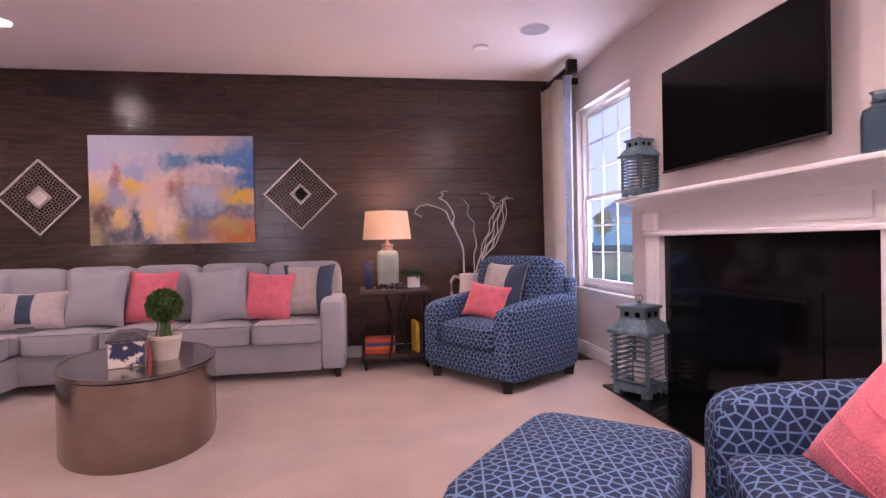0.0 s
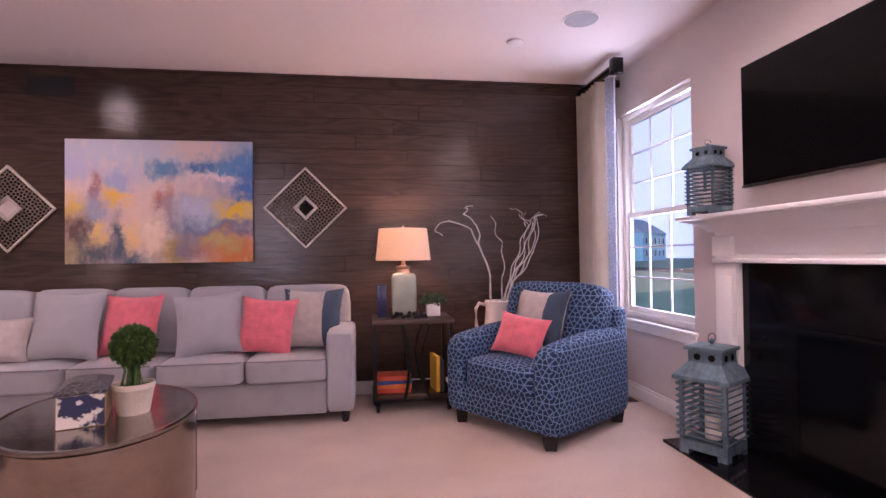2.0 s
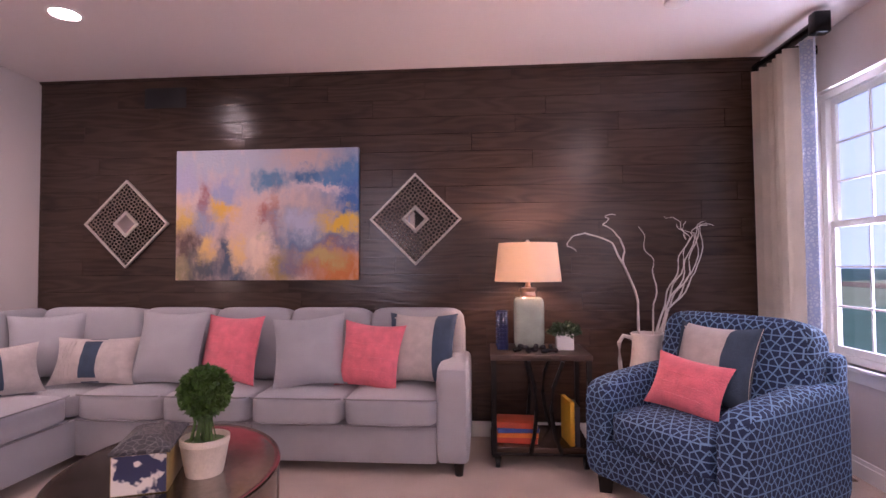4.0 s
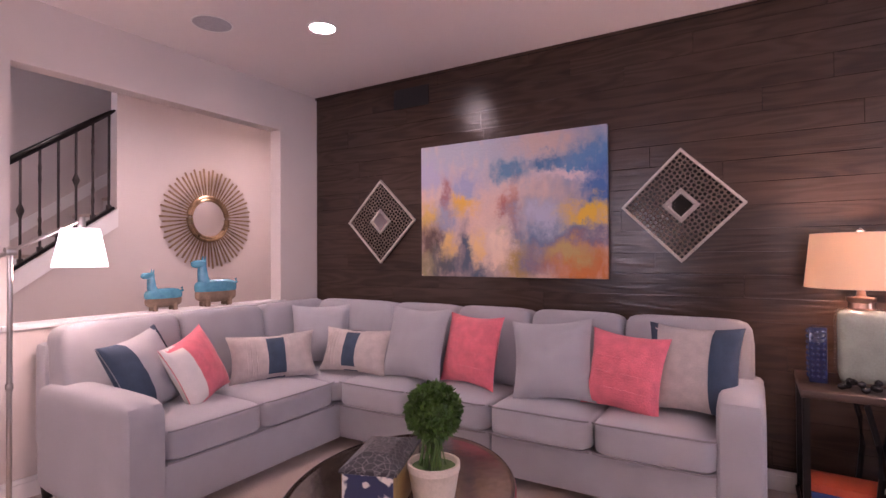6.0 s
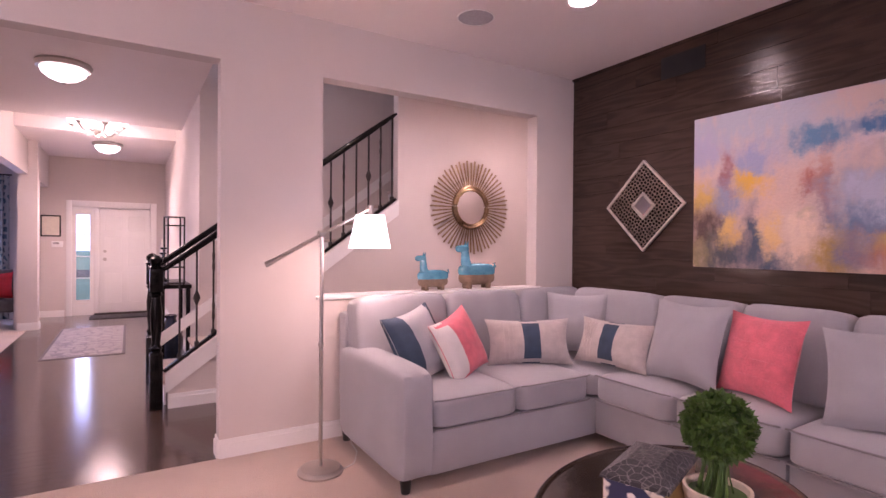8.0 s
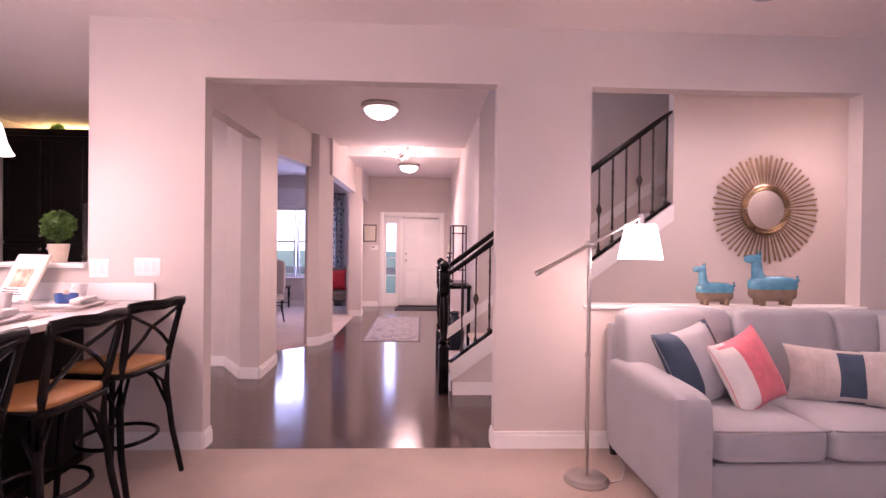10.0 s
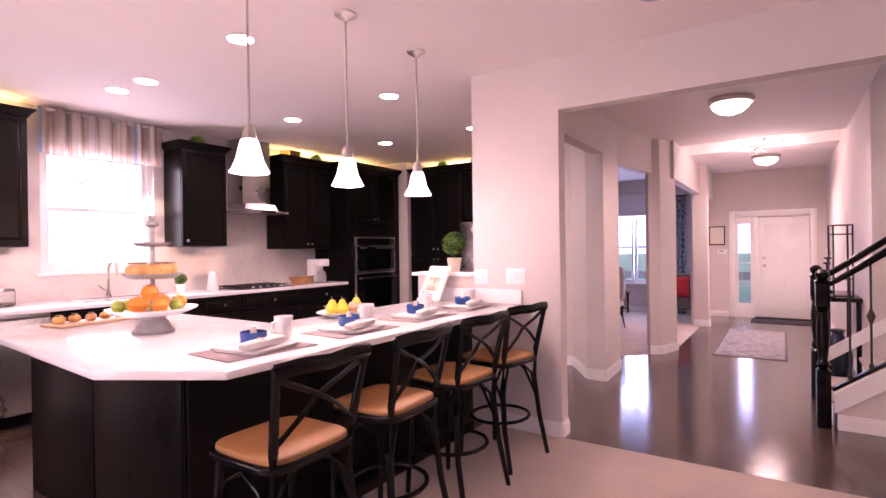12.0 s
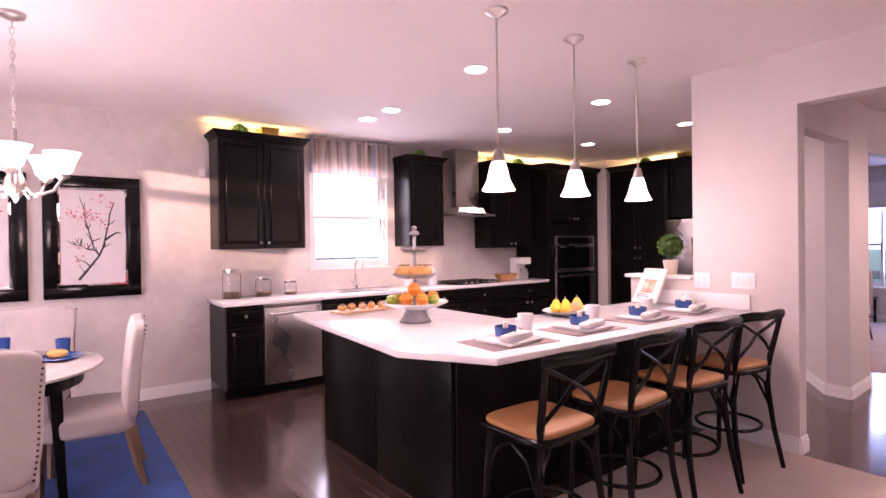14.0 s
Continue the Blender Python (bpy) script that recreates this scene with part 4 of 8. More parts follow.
# ---- coffee table ----
TABLE_METAL = mat("aged_pewter_sheet", (0.40, 0.33, 0.285), 0.17, 0.1, 3, 0.01, 30, metal=1.0, stretch=(1, 1, 3))
ct = thing("coffee_table", "oval drum coffee table of aged pewter metal", "coffee table", (-0.695, 4.125, 0), math.degrees(1.928))
part("drum", bm_lathe([(0, 0.0), (0.97, 0.0), (0.975, 0.01), (0.975, 0.44), (0.96, 0.445), (0, 0.445)], n=64, sx=0.568, sy=0.409), TABLE_METAL, ct)
part("top", bm_lathe([(0.95, 0.445), (0.99, 0.447), (1.0, 0.453), (1.0, 0.462), (0.985, 0.467), (0.97, 0.464), (0.93, 0.4635), (0, 0.4635)], n=64, sx=0.568, sy=0.409), mat("pewter_top", (0.40, 0.365, 0.335), 0.17, 0.22, 4, 0.05, 30, metal=1.0), ct, "polished dark pewter top with raised rim")
part("seam", bm_box(-0.006, 0.006, -0.405, -0.395, 0.01, 0.44, 0.002), TABLE_METAL, ct)


def topiary(at, pot_r, pot_h, ball_r, stem, label, leaves=900, potmat=None, lf=0.02):
    t = thing("topiary", label, "potted plant", at)
    part("pot", bm_lathe([(0, 0), (pot_r * 0.72, 0), (pot_r * 0.76, 0.01), (pot_r * 0.97, pot_h * 0.82), (pot_r, pot_h * 0.84), (pot_r, pot_h), (pot_r * 0.9, pot_h), (pot_r * 0.86, pot_h * 0.86), (0, pot_h * 0.86)], n=28), potmat or POT, t, "pale terracotta pot")
    part("soil", bm_lathe([(pot_r * 0.86, pot_h * 0.87), (0, pot_h * 0.9)], n=20), LEAF, t, "moss")
    r = random.Random(int(at[0] * 1000))
    bm = bmesh.new()
    for i in range(34 if stem > 0.06 else 5):
        a, q = r.uniform(0, 6.28), r.uniform(0, pot_r * 0.6)
        bm_tube([(q * math.cos(a), q * math.sin(a), pot_h * 0.85), (q * 0.7 * math.cos(a + 0.3), q * 0.7 * math.sin(a + 0.3), pot_h + stem * 0.6), (q * 1.0 * math.cos(a), q * 1.0 * math.sin(a), pot_h + stem + ball_r * 0.4)], 0.0035, 5, bm)
    tagged(part("stem_bundle", bm, LEAF, t, "bundle of green stems"), kind="stuff")
    bm = bmesh.new()
    c = Vector((0, 0, pot_h + stem + ball_r * 0.8))
    for i in range(leaves):
        d = Vector((r.gauss(0, 1), r.gauss(0, 1), r.gauss(0, 1))).normalized()
        p = c + d * ball_r * r.uniform(0.78, 1.0)
        q = d.to_track_quat("Z", "Y").to_matrix() @ Euler((r.uniform(-0.9, 0.9), r.uniform(-0.9, 0.9), r.uniform(0, 6))).to_matrix()
        s = lf * r.uniform(0.7, 1.2)
        vs = [bm.verts.new(p + q @ Vector(v)) for v in ((-s * 0.45, 0, 0), (0, -s * 0.2, s * 0.6), (s * 0.45, 0, 0.1 * s), (0, s * 0.3, s * 0.9))]
        bm.faces.new((vs[0], vs[1], vs[2]))
        bm.faces.new((vs[0], vs[2], vs[3]))
    bmesh.ops.create_icosphere(bm, subdivisions=2, radius=ball_r * 0.8, matrix=Matrix.Translation(c))
    part("crown", bm, LEAF, t, "clipped ball of small green leaves", smooth=None)
    return t


POT = mat("cream_terracotta", (0.68, 0.58, 0.47), 0.8, 0.1, 12, 0.25, 90)
topiary((-0.535, 4.08, 0.4635), 0.09, 0.14, 0.094, 0.095, "round clipped boxwood in a cream pot on the coffee table", 1600)

# decorative boxes on the coffee table
SHELLTOP = net_fabric("dark_mottled_inlay", (0.03, 0.028, 0.032), (0.13, 0.12, 0.12), 40, 0.03, 1.0)
PRINT = mat("cream_leaf_print", (0.72, 0.66, 0.58), 0.4, 0.05, 7, 0.02, 40)
n_, l_ = PRINT.node_tree.nodes, PRINT.node_tree.links
v_, tc_, mr_, mx_ = n_.new("ShaderNodeTexNoise"), n_.new("ShaderNodeTexCoord"), n_.new("ShaderNodeMapRange"), n_.new("ShaderNodeMix")
v_.inputs["Scale"].default_value = 17
l_.new(tc_.outputs["Object"], v_.inputs["Vector"])
l_.new(v_.outputs["Fac"], mr_.inputs["Value"])
mr_.inputs["From Min"].default_value, mr_.inputs["From Max"].default_value = 0.47, 0.52
mx_.data_type = "RGBA"
l_.new(mr_.outputs["Result"], mx_.inputs["Factor"])
mx_.inputs["A"].default_value = (0.02, 0.025, 0.07, 1)
l_.new(n_["Color Ramp"].outputs["Color"], mx_.inputs["B"])
l_.new(mx_.outputs["Result"], n_["Principled BSDF"].inputs["Base Color"])
AMBER = mat("amber_lacquer", (0.30, 0.20, 0.07), 0.3, 0.2, 6, 0.05, 30)
bx = thing("decorative_box", "lidded box with cream leaf print and dark inlaid lid", "box", (-0.715, 4.03, 0.4635), -70)
part("body", bm_box(-0.16, 0.16, -0.09, 0.09, 0.0, 0.14, 0.003), AMBER, bx)
part("print_panel", bm_box(-0.162, -0.159, -0.086, 0.086, 0.004, 0.137), PRINT, bx, "cream end with navy leaf print")
part("print_panel", bm_box(0.159, 0.162, -0.086, 0.086, 0.004, 0.137), PRINT, bx, "cream end with navy leaf print")
lid = bmesh.new()
bm_lathe([(0.262, 0.14), (0.255, 0.15), (0.12, 0.18), (0.0, 0.181)], (0, 0, 0), 4, lid)
lid.transform(Matrix.Diagonal((0.90, 0.53, 1, 1)) @ Matrix.Rotation(math.pi / 4, 4, "Z"))
part("lid", lid, SHELLTOP, bx, "dark mottled hipped lid", smooth=None)
tray = thing("glass_tray", "small clear glass dish on the coffee table", "dish", (-0.86, 4.33, 0.4635), 20)
part("dish", bm_lathe([(0, 0), (0.07, 0), (0.09, 0.016), (0.085, 0.016), (0.066, 0.004), (0, 0.004)], n=24), CLEAR, tray)


# ---- side table, lamp, small things ----
TABLE_IRON = mat("blackened_iron", (0.014, 0.012, 0.012), 0.4, 0.2, 10, 0.1, 90, metal=0.6)
st = thing("side_table", "dark wooden side table with curved iron straps and casters", "side table", (0.885, 5.62, 0))
part("tabletop", bm_box(-0.31, 0.31, -0.24, 0.24, 0.665, 0.70, 0.006), wood("rustic_brown_top", (0.02, 0.012, 0.009), (0.07, 0.04, 0.028), 0.45, (1.5, 12, 12), 0.2, 0.0), st)
part("shelf", bm_box(-0.3, 0.3, -0.23, 0.23, 0.10, 0.135, 0.004), PLANK_DARK, st)
part("shelf_rim", bm_box(-0.31, 0.31, -0.24, 0.24, 0.085, 0.10, 0.003), TABLE_IRON, st)
for sx in (-1, 1):
    for sy in (-1, 1):
        part("leg", bm_box(sx * 0.29 - 0.014, sx * 0.29 + 0.014, sy * 0.22 - 0.014, sy * 0.22 + 0.014, 0.07, 0.665), TABLE_IRON, st)
        w = part("caster", bm_cyl((sx * 0.27 - 0.014, sy * 0.2, 0.035), (sx * 0.27 + 0.014, sy * 0.2, 0.035), 0.035, n=18), TABLE_IRON, st)
        part("fork", bm_box(sx * 0.27 - 0.02, sx * 0.27 + 0.02, sy * 0.2 - 0.012, sy * 0.2 + 0.012, 0.045, 0.088), TABLE_IRON, w)
for sx in (-0.06, 0.1):
    pts = [(sx * 1.3, -0.235, 0.66), (sx * 0.7, -0.236, 0.5), (sx * 0.55, -0.236, 0.36), (sx * 0.8, -0.236, 0.2), (sx * 1.2, -0.235, 0.10)]
    part("strap", bm_tube(pts, 0.013, 6), TABLE_IRON, st)
    part("strap", bm_tube([(x, -y, z) for x, y, z in pts], 0.013, 6), TABLE_IRON, st)
BOOKS = [((0.55, 0.06, 0.025), 0.0, 0.035), ((0.75, 0.2, 0.03), 0.035, 0.03), ((0.02, 0.06, 0.25), 0.065, 0.028), ((0.5, 0.08, 0.03), 0.093, 0.035)]
PAPER = mat("book_paper", (0.72, 0.66, 0.55), 0.9, 0.05, 30, 0.3, 200)
for i, (c, z, h) in enumerate(BOOKS):
    b = thing("book", "hardback book lying in a stack on the lower shelf", "book", (0.74, 5.55, 0.135 + z), 4 * (i % 3) - 4, "books on the side table")
    cov = mat("book_cover_%s" % "abcd"[i], c, 0.5, 0.08, 8, 0.05, 80)
    part("cover", bm_box(-0.13, 0.13, -0.095, 0.095, 0, h, 0.002), cov, b)
    part("page_block", bm_box(-0.126, 0.1315, -0.093, 0.0965, 0.004, h - 0.004), PAPER, b)
for i, (c, rz) in enumerate((((0.75, 0.42, 0.03), 8), ((0.04, 0.04, 0.05), 0))):
    b = thing("book", "yellow book standing on the lower shelf" if i == 0 else "dark book standing on the lower shelf", "book", (1.06 + 0.045 * i, 5.52, 0.135), rz, "books on the side table")
    part("cover", bm_box(-0.014, 0.014, -0.1, 0.1, 0, 0.27 - 0.03 * i, 0.002), mat("standing_cover_%s" % "ab"[i], c, 0.5, 0.08, 8, 0.05, 80), b)
    part("page_block", bm_box(-0.011, 0.011, -0.097, 0.1015, 0.003, 0.266 - 0.03 * i), PAPER, b)

GLAZE = mat("celadon_crackle_glaze", (0.36, 0.40, 0.33), 0.15, 0.12, 10, 0.03, 120, coat=0.4)
lampt = thing("table_lamp", "lit table lamp with square celadon base and cream drum shade", "lamp", (0.83, 5.66, 0.70))
part("base", bm_cushion((0.2, 0.2, 0.335), (0, 0, 0.178), 8), GLAZE, lampt)
part("foot", bm_box(-0.08, 0.08, -0.08, 0.08, 0, 0.015, 0.004), wood("lamp_foot", (0.03, 0.02, 0.015), (0.08, 0.05, 0.03), 0.4, (8, 8, 8), 0.05, 0.0), lampt)
part("neck", bm_lathe([(0.07, 0.335), (0.05, 0.35), (0.048, 0.375), (0.056, 0.385), (0.056, 0.40), (0.02, 0.405), (0.012, 0.46), (0.0, 0.46)], n=20), mat("copper_neck", (0.6, 0.36, 0.25), 0.3, 0.1, 8, 0.02, 60, metal=1.0), lampt)
SHADE = mat("cream_linen_shade", (0.8, 0.7, 0.6), 0.9, 0.03, 8, 0.25, 260)
sp = SHADE.node_tree.nodes["Principled BSDF"]
tr_, mx2 = SHADE.node_tree.nodes.new("ShaderNodeBsdfTranslucent"), SHADE.node_tree.nodes.new("ShaderNodeMixShader")
tr_.inputs["Color"].default_value = (0.95, 0.8, 0.62, 1)
mx2.inputs[0].default_value = 0.55
SHADE.node_tree.links.new(sp.outputs[0], mx2.inputs[1])
SHADE.node_tree.links.new(tr_.outputs[0], mx2.inputs[2])
SHADE.node_tree.links.new(mx2.outputs[0], SHADE.node_tree.nodes["Material Output"].inputs["Surface"])
part("shade", bm_lathe([(0.222, 0.445), (0.195, 0.70), (0.192, 0.70), (0.219, 0.445)], n=40), SHADE, lampt, "cream linen drum shade")
part("finial", bm_lathe([(0.008, 0.70), (0.016, 0.712), (0.0, 0.725)], n=12), NICKEL, lampt)
part("bulb", bm_lathe([(0, 0.45), (0.02, 0.46), (0.032, 0.52), (0.02, 0.55), (0, 0.56)], n=12), LIT_SHADE, lampt)
lamp("table_lamp_bulb", "POINT", pose(0.83, 5.66, 1.27), 21, (1.0, 0.66, 0.42), r=0.035)

BEAD_BLACK = mat("black_bead", (0.015, 0.013, 0.014), 0.25, 0.1, 10, 0.02, 40)
# Rows of beads stand in for a black metal sculpture of jacks.
bv = thing("bead_garland", "dark beads standing in for a jack-like sculpture on the side table", "beads", (0.86, 5.46, 0.70))
r = random.Random(3)
for i in range(22):
    a = i * 0.75
    part("bead", bm_lathe([(0, -0.016), (0.013, -0.009), (0.016, 0), (0.013, 0.009), (0, 0.016)], (0.012 * i - 0.13 + 0.02 * math.sin(a * 2), 0.035 * math.sin(a), 0.017 + 0.022 * (i % 3 == 1)), 10), BEAD_BLACK, bv)
bt = thing("box_vase", "tall square navy hobnail vase on the side table", "vase", (0.655, 5.60, 0.70))
part("body", bm_box(-0.036, 0.036, -0.036, 0.036, 0, 0.26, 0.005), mat("navy_glass", (0.012, 0.02, 0.08), 0.15, 0.1, 6, 0.02, 60, coat=0.5), bt)
knob = bmesh.new()
for i in range(3):
    for j in range(9):
        bmesh.ops.create_icosphere(knob, subdivisions=1, radius=0.009, matrix=Matrix.Translation((-0.022 + 0.022 * i, -0.036, 0.03 + 0.026 * j)))
        bmesh.ops.create_icosphere(knob, subdivisions=1, radius=0.009, matrix=Matrix.Translation((-0.036, -0.022 + 0.022 * i, 0.03 + 0.026 * j)))
part("hobnails", knob, mat("navy_glass_knob", (0.015, 0.03, 0.11), 0.12, 0.1, 6, 0.0, 60, coat=0.5), bt)


def leafy(at, label, r0=0.1, n=420):
    t = thing("potted_plant", label, "potted plant", at)
    part("pot", bm_box(-0.055, 0.055, -0.055, 0.055, 0, 0.105, 0.006), WHITE, t, "white square pot")
    r = random.Random(5)
    bm = bmesh.new()
    for i in range(n):
        d = Vector((r.gauss(0, 1), r.gauss(0, 1), abs(r.gauss(0, 0.7)))).normalized()
        p = Vector((0, 0, 0.10)) + Vector((d.x * r0 * 1.1, d.y * r0 * 1.1, d.z * r0 * 0.75)) * r.uniform(0.4, 1)
        q = d.to_track_quat("Z", "Y").to_matrix() @ Euler((r.uniform(-1, 1), r.uniform(-1, 1), r.uniform(0, 6))).to_matrix()
        s = 0.026 * r.uniform(0.7, 1.2)
        vs = [bm.verts.new(p + q @ Vector(v)) for v in ((0, 0, 0), (s * 0.4, 0, s * 0.5), (0, 0.1 * s, s), (-s * 0.4, 0, s * 0.5))]
        bm.faces.new(vs)
    part("leaves", bm, mat("dark_green_leaf", (0.03, 0.075, 0.025), 0.5, 0.3, 20, 0.1, 60), t, "mound of dark green leaves", smooth=None)


leafy((1.06, 5.62, 0.70), "small green plant in a white square pot on the side table")

jug = thing("jug_vase", "white one-handled jug holding bare curly branches", "vase", (1.60, 5.66, 0.0))
CHALK = mat("chalky_glaze", (0.66, 0.6, 0.56), 0.45, 0.1, 8, 0.1, 60)
part("body", bm_lathe([(0, 0), (0.09, 0), (0.13, 0.12), (0.135, 0.3), (0.125, 0.48), (0.1, 0.64), (0.092, 0.74), (0.102, 0.80), (0.094, 0.805), (0.08, 0.74), (0.085, 0.66), (0, 0.6)], n=32), CHALK, jug)
part("handle", bm_tube([(-0.09, 0, 0.77), (-0.15, 0, 0.785), (-0.178, 0, 0.74), (-0.175, 0, 0.62), (-0.165, 0, 0.5), (-0.125, 0, 0.42)], 0.014, 8), CHALK, jug)
part("spout", bm_tube([(0.085, 0, 0.765), (0.115, 0, 0.795), (0.14, 0, 0.80)], [0.026, 0.016, 0.008], 8), CHALK, jug)
BARK = mat("pale_peeled_branch", (0.58, 0.49, 0.43), 0.8, 0.15, 14, 0.3, 60)
r = random.Random(12)


def branch(points, r0, curl):
    """A curly willow stem through a few points, thinner to its tip."""
    out, rad = [], []
    for i in range(len(points) - 1):
        a, b = Vector(points[i]), Vector(points[i + 1])
        for k in range(6):
            s = (i + k / 6) / (len(points) - 1)
            ph = s * 26 + curl
            out.append(a.lerp(b, k / 6) + Vector((math.sin(ph), math.cos(ph * 0.8), 0.4 * math.sin(ph * 1.3))) * 0.014)
            rad.append(r0 * (1 - 0.75 * s))
    return bm_tube(out, rad, 6)


def stem(points, r0=0.009):
    part("branch", branch(points, r0 * 0.78, r.uniform(0, 6)), BARK, jug)


stem([(-0.02, 0, 0.55), (-0.06, -0.02, 1.0), (-0.14, -0.03, 1.25), (-0.23, -0.02, 1.40), (-0.38, 0, 1.47), (-0.48, 0, 1.44), (-0.5, 0, 1.37), (-0.44, 0, 1.34)], 0.012)
stem([(-0.14, -0.03, 1.25), (-0.16, -0.03, 1.42), (-0.26, 0, 1.52), (-0.24, 0, 1.58), (-0.18, 0, 1.59)], 0.009)
stem([(0.0, 0.02, 0.55), (0.06, 0.02, 0.95), (0.07, 0.03, 1.2), (0.02, 0.03, 1.36), (-0.04, 0.03, 1.54)], 0.009)
for i in range(6):
    o = 0.035 * i
    stem([(0.02, 0.01 * i, 0.55), (0.08 + o * 0.5, 0.02 * i - 0.05, 0.95), (0.17 + o, 0.02 * i - 0.06, 1.2), (0.25 + o * 0.8, 0.02 * i - 0.05, 1.42 + 0.02 * i), (0.24 + o * 1.4 - 0.1 * (i == 1), 0.02 * i - 0.03, 1.55 - 0.02 * (i % 3))], 0.009)
stem([(0.25, -0.03, 1.42), (0.2, -0.03, 1.55), (0.08, -0.02, 1.57)], 0.005)


# ---- navy armchairs and ottoman ----
def armchair(at, rz, label):
    t = thing("armchair", label, "armchair", at, rz, "navy armchairs")
    t.matrix_basis = t.matrix_basis @ Matrix.Diagonal((1.12, 1.06, 1, 1))
    part("base", bm_box(-0.38, 0.38, -0.42, 0.38, 0.09, 0.30, 0.02), NAVY_NET, t)
    part("seat", bm_cushion((0.54, 0.62, 0.19), (0, -0.13, 0.375), 8, 0.03), NAVY_NET, t)
    for s in (-1, 1):
        a = bm_cushion((0.15, 0.84, 0.56), (s * 0.345, -0.02, 0.355), 9, 0.03)
        for v in a.verts:
            if v.co.z > 0.5:
                v.co.z += 0.06 * (v.co.y + 0.44) / 0.84 - 0.03
        part("arm", a, NAVY_NET, t)
    tilt = Matrix.Rotation(radians(-12), 4, "X")
    part("backrest", bm_box(-0.40, 0.40, 0.27, 0.42, 0.10, 0.80, 0.03), NAVY_NET, t)
    part("back_cushion", bm_cushion((0.74, 0.24, 0.5), (0, 0.21, 0.72), 6, 0.0, 10, tilt), NAVY_NET, t)
    for x in (-0.34, 0.34):
        for y in (-0.37, 0.36):
            part("leg", bm_lathe([(0.042, 0), (0.055, 0.09), (0, 0.09)], (x, y, 0), 4), LEG, t, smooth=None)
    return t


armchair((1.74, 5.03, 0), -56, "navy upholstered armchair with pale net pattern by the window")
armchair((2.0, 1.83, 0), -111, "navy upholstered armchair with pale net pattern near the hearth")
ap = pillow("edge", 1.75, 5.03, 0.72, -56, -20, 0.46, 0.44, "oatmeal cushion with ink-blue bands on the armchair")
ap = pillow("coral", 1.59, 4.96, 0.62, -50, -24, 0.42, 0.30, "coral cushion on the seat of the armchair", 6, 0.14)
pillow("coral", 1.89, 1.89, 0.575, -88, -22, 0.40, 0.40, "coral embroidered cushion on the armchair", 24, 0.22)
ot = thing("ottoman", "navy upholstered ottoman with pale net pattern", "ottoman", (1.263, 2.344, 0), -40)
part("base", bm_box(-0.265, 0.265, -0.385, 0.385, 0.08, 0.30, 0.02), NAVY_NET, ot)
part("cushion", bm_cushion((0.56, 0.80, 0.16), (0, 0, 0.365), 9, 0.02), NAVY_NET, ot)
for x in (-0.23, 0.23):
    for y in (-0.34, 0.34):
        part("leg", bm_lathe([(0.026, 0), (0.036, 0.08), (0, 0.08)], (x, y, 0), 4), LEG, ot, smooth=None)


# ---- floor lamp ----
fl = thing("floor_lamp", "brushed nickel swing-arm floor lamp with white square shade, lit", "floor lamp", (-2.52, 3.58, 0))
part("base", bm_lathe([(0, 0), (0.125, 0), (0.127, 0.012), (0.11, 0.03), (0.03, 0.036), (0, 0.036)], n=36), NICKEL, fl)
part("pole", bm_cyl((0, 0, 0.03), (0, 0, 1.33), 0.011), NICKEL, fl)
part("joint", bm_cyl((0, -0.02, 1.335), (0, 0.02, 1.335), 0.02, n=16), NICKEL, fl)
part("collar", bm_lathe([(0.012, 0.7), (0.016, 0.705), (0.016, 0.725), (0.012, 0.73)], n=12), NICKEL, fl)
A, Bp = Vector((-0.02, -0.30, 1.165)), Vector((0.02, 0.285, 1.495))
part("arm", bm_tube([A, Bp], [0.012, 0.008]), NICKEL, fl)
part("counterweight", bm_cyl(A, A.lerp(Bp, 0.06), 0.015), NICKEL, fl)
part("swivel", bm_cyl((0.02, 0.285, 1.44), (0.02, 0.285, 1.51), 0.02, 0.016, 14), NICKEL, fl)
WSHADE = mat("white_fabric_shade", (0.95, 0.92, 0.9), 0.9, 0.02, 8, 0.1, 200, emit=2.2)
sh = bmesh.new()
bm_lathe([(0.162, 1.258), (0.112, 1.45), (0.109, 1.45), (0.158, 1.258)], (0.02, 0.285, 0), 4, sh)
sh.transform(Matrix.Translation((0.02, 0.285, 0)) @ Matrix.Rotation(radians(18), 4, "Z") @ Matrix.Translation((-0.02, -0.285, 0)))
part("shade", sh, WSHADE, fl, "white tapered square shade", smooth=None)
part("power_cable", bm_tube([(0.08, 0.02, 0.006), (0.0, 0.2, 0.006), (-0.15, 0.28, 0.006), (-0.3, 0.3, 0.006), (-0.46, 0.36, 0.006)], 0.004, 6), WHITE, fl)
lamp("floor_lamp_bulb", "POINT", pose(-2.5, 3.865, 1.25), 8, (1.0, 0.75, 0.55), r=0.05)


# ---- niche sill, llamas, sunburst mirror ----
setting("niche_sill", bm_box(XW - T - 0.02, XW + 0.025, 3.70, 5.62, 0.915, 0.942, 0.006), TRIM, "white painted sill of the pass-through", "sill")
TURQ = mat("turquoise_glaze", (0.10, 0.36, 0.48), 0.15, 0.15, 14, 0.04, 40, coat=0.5, col2=(0.05, 0.22, 0.33))
CLAY = mat("rough_brown_clay", (0.27, 0.19, 0.13), 0.8, 0.2, 12, 0.3, 60)


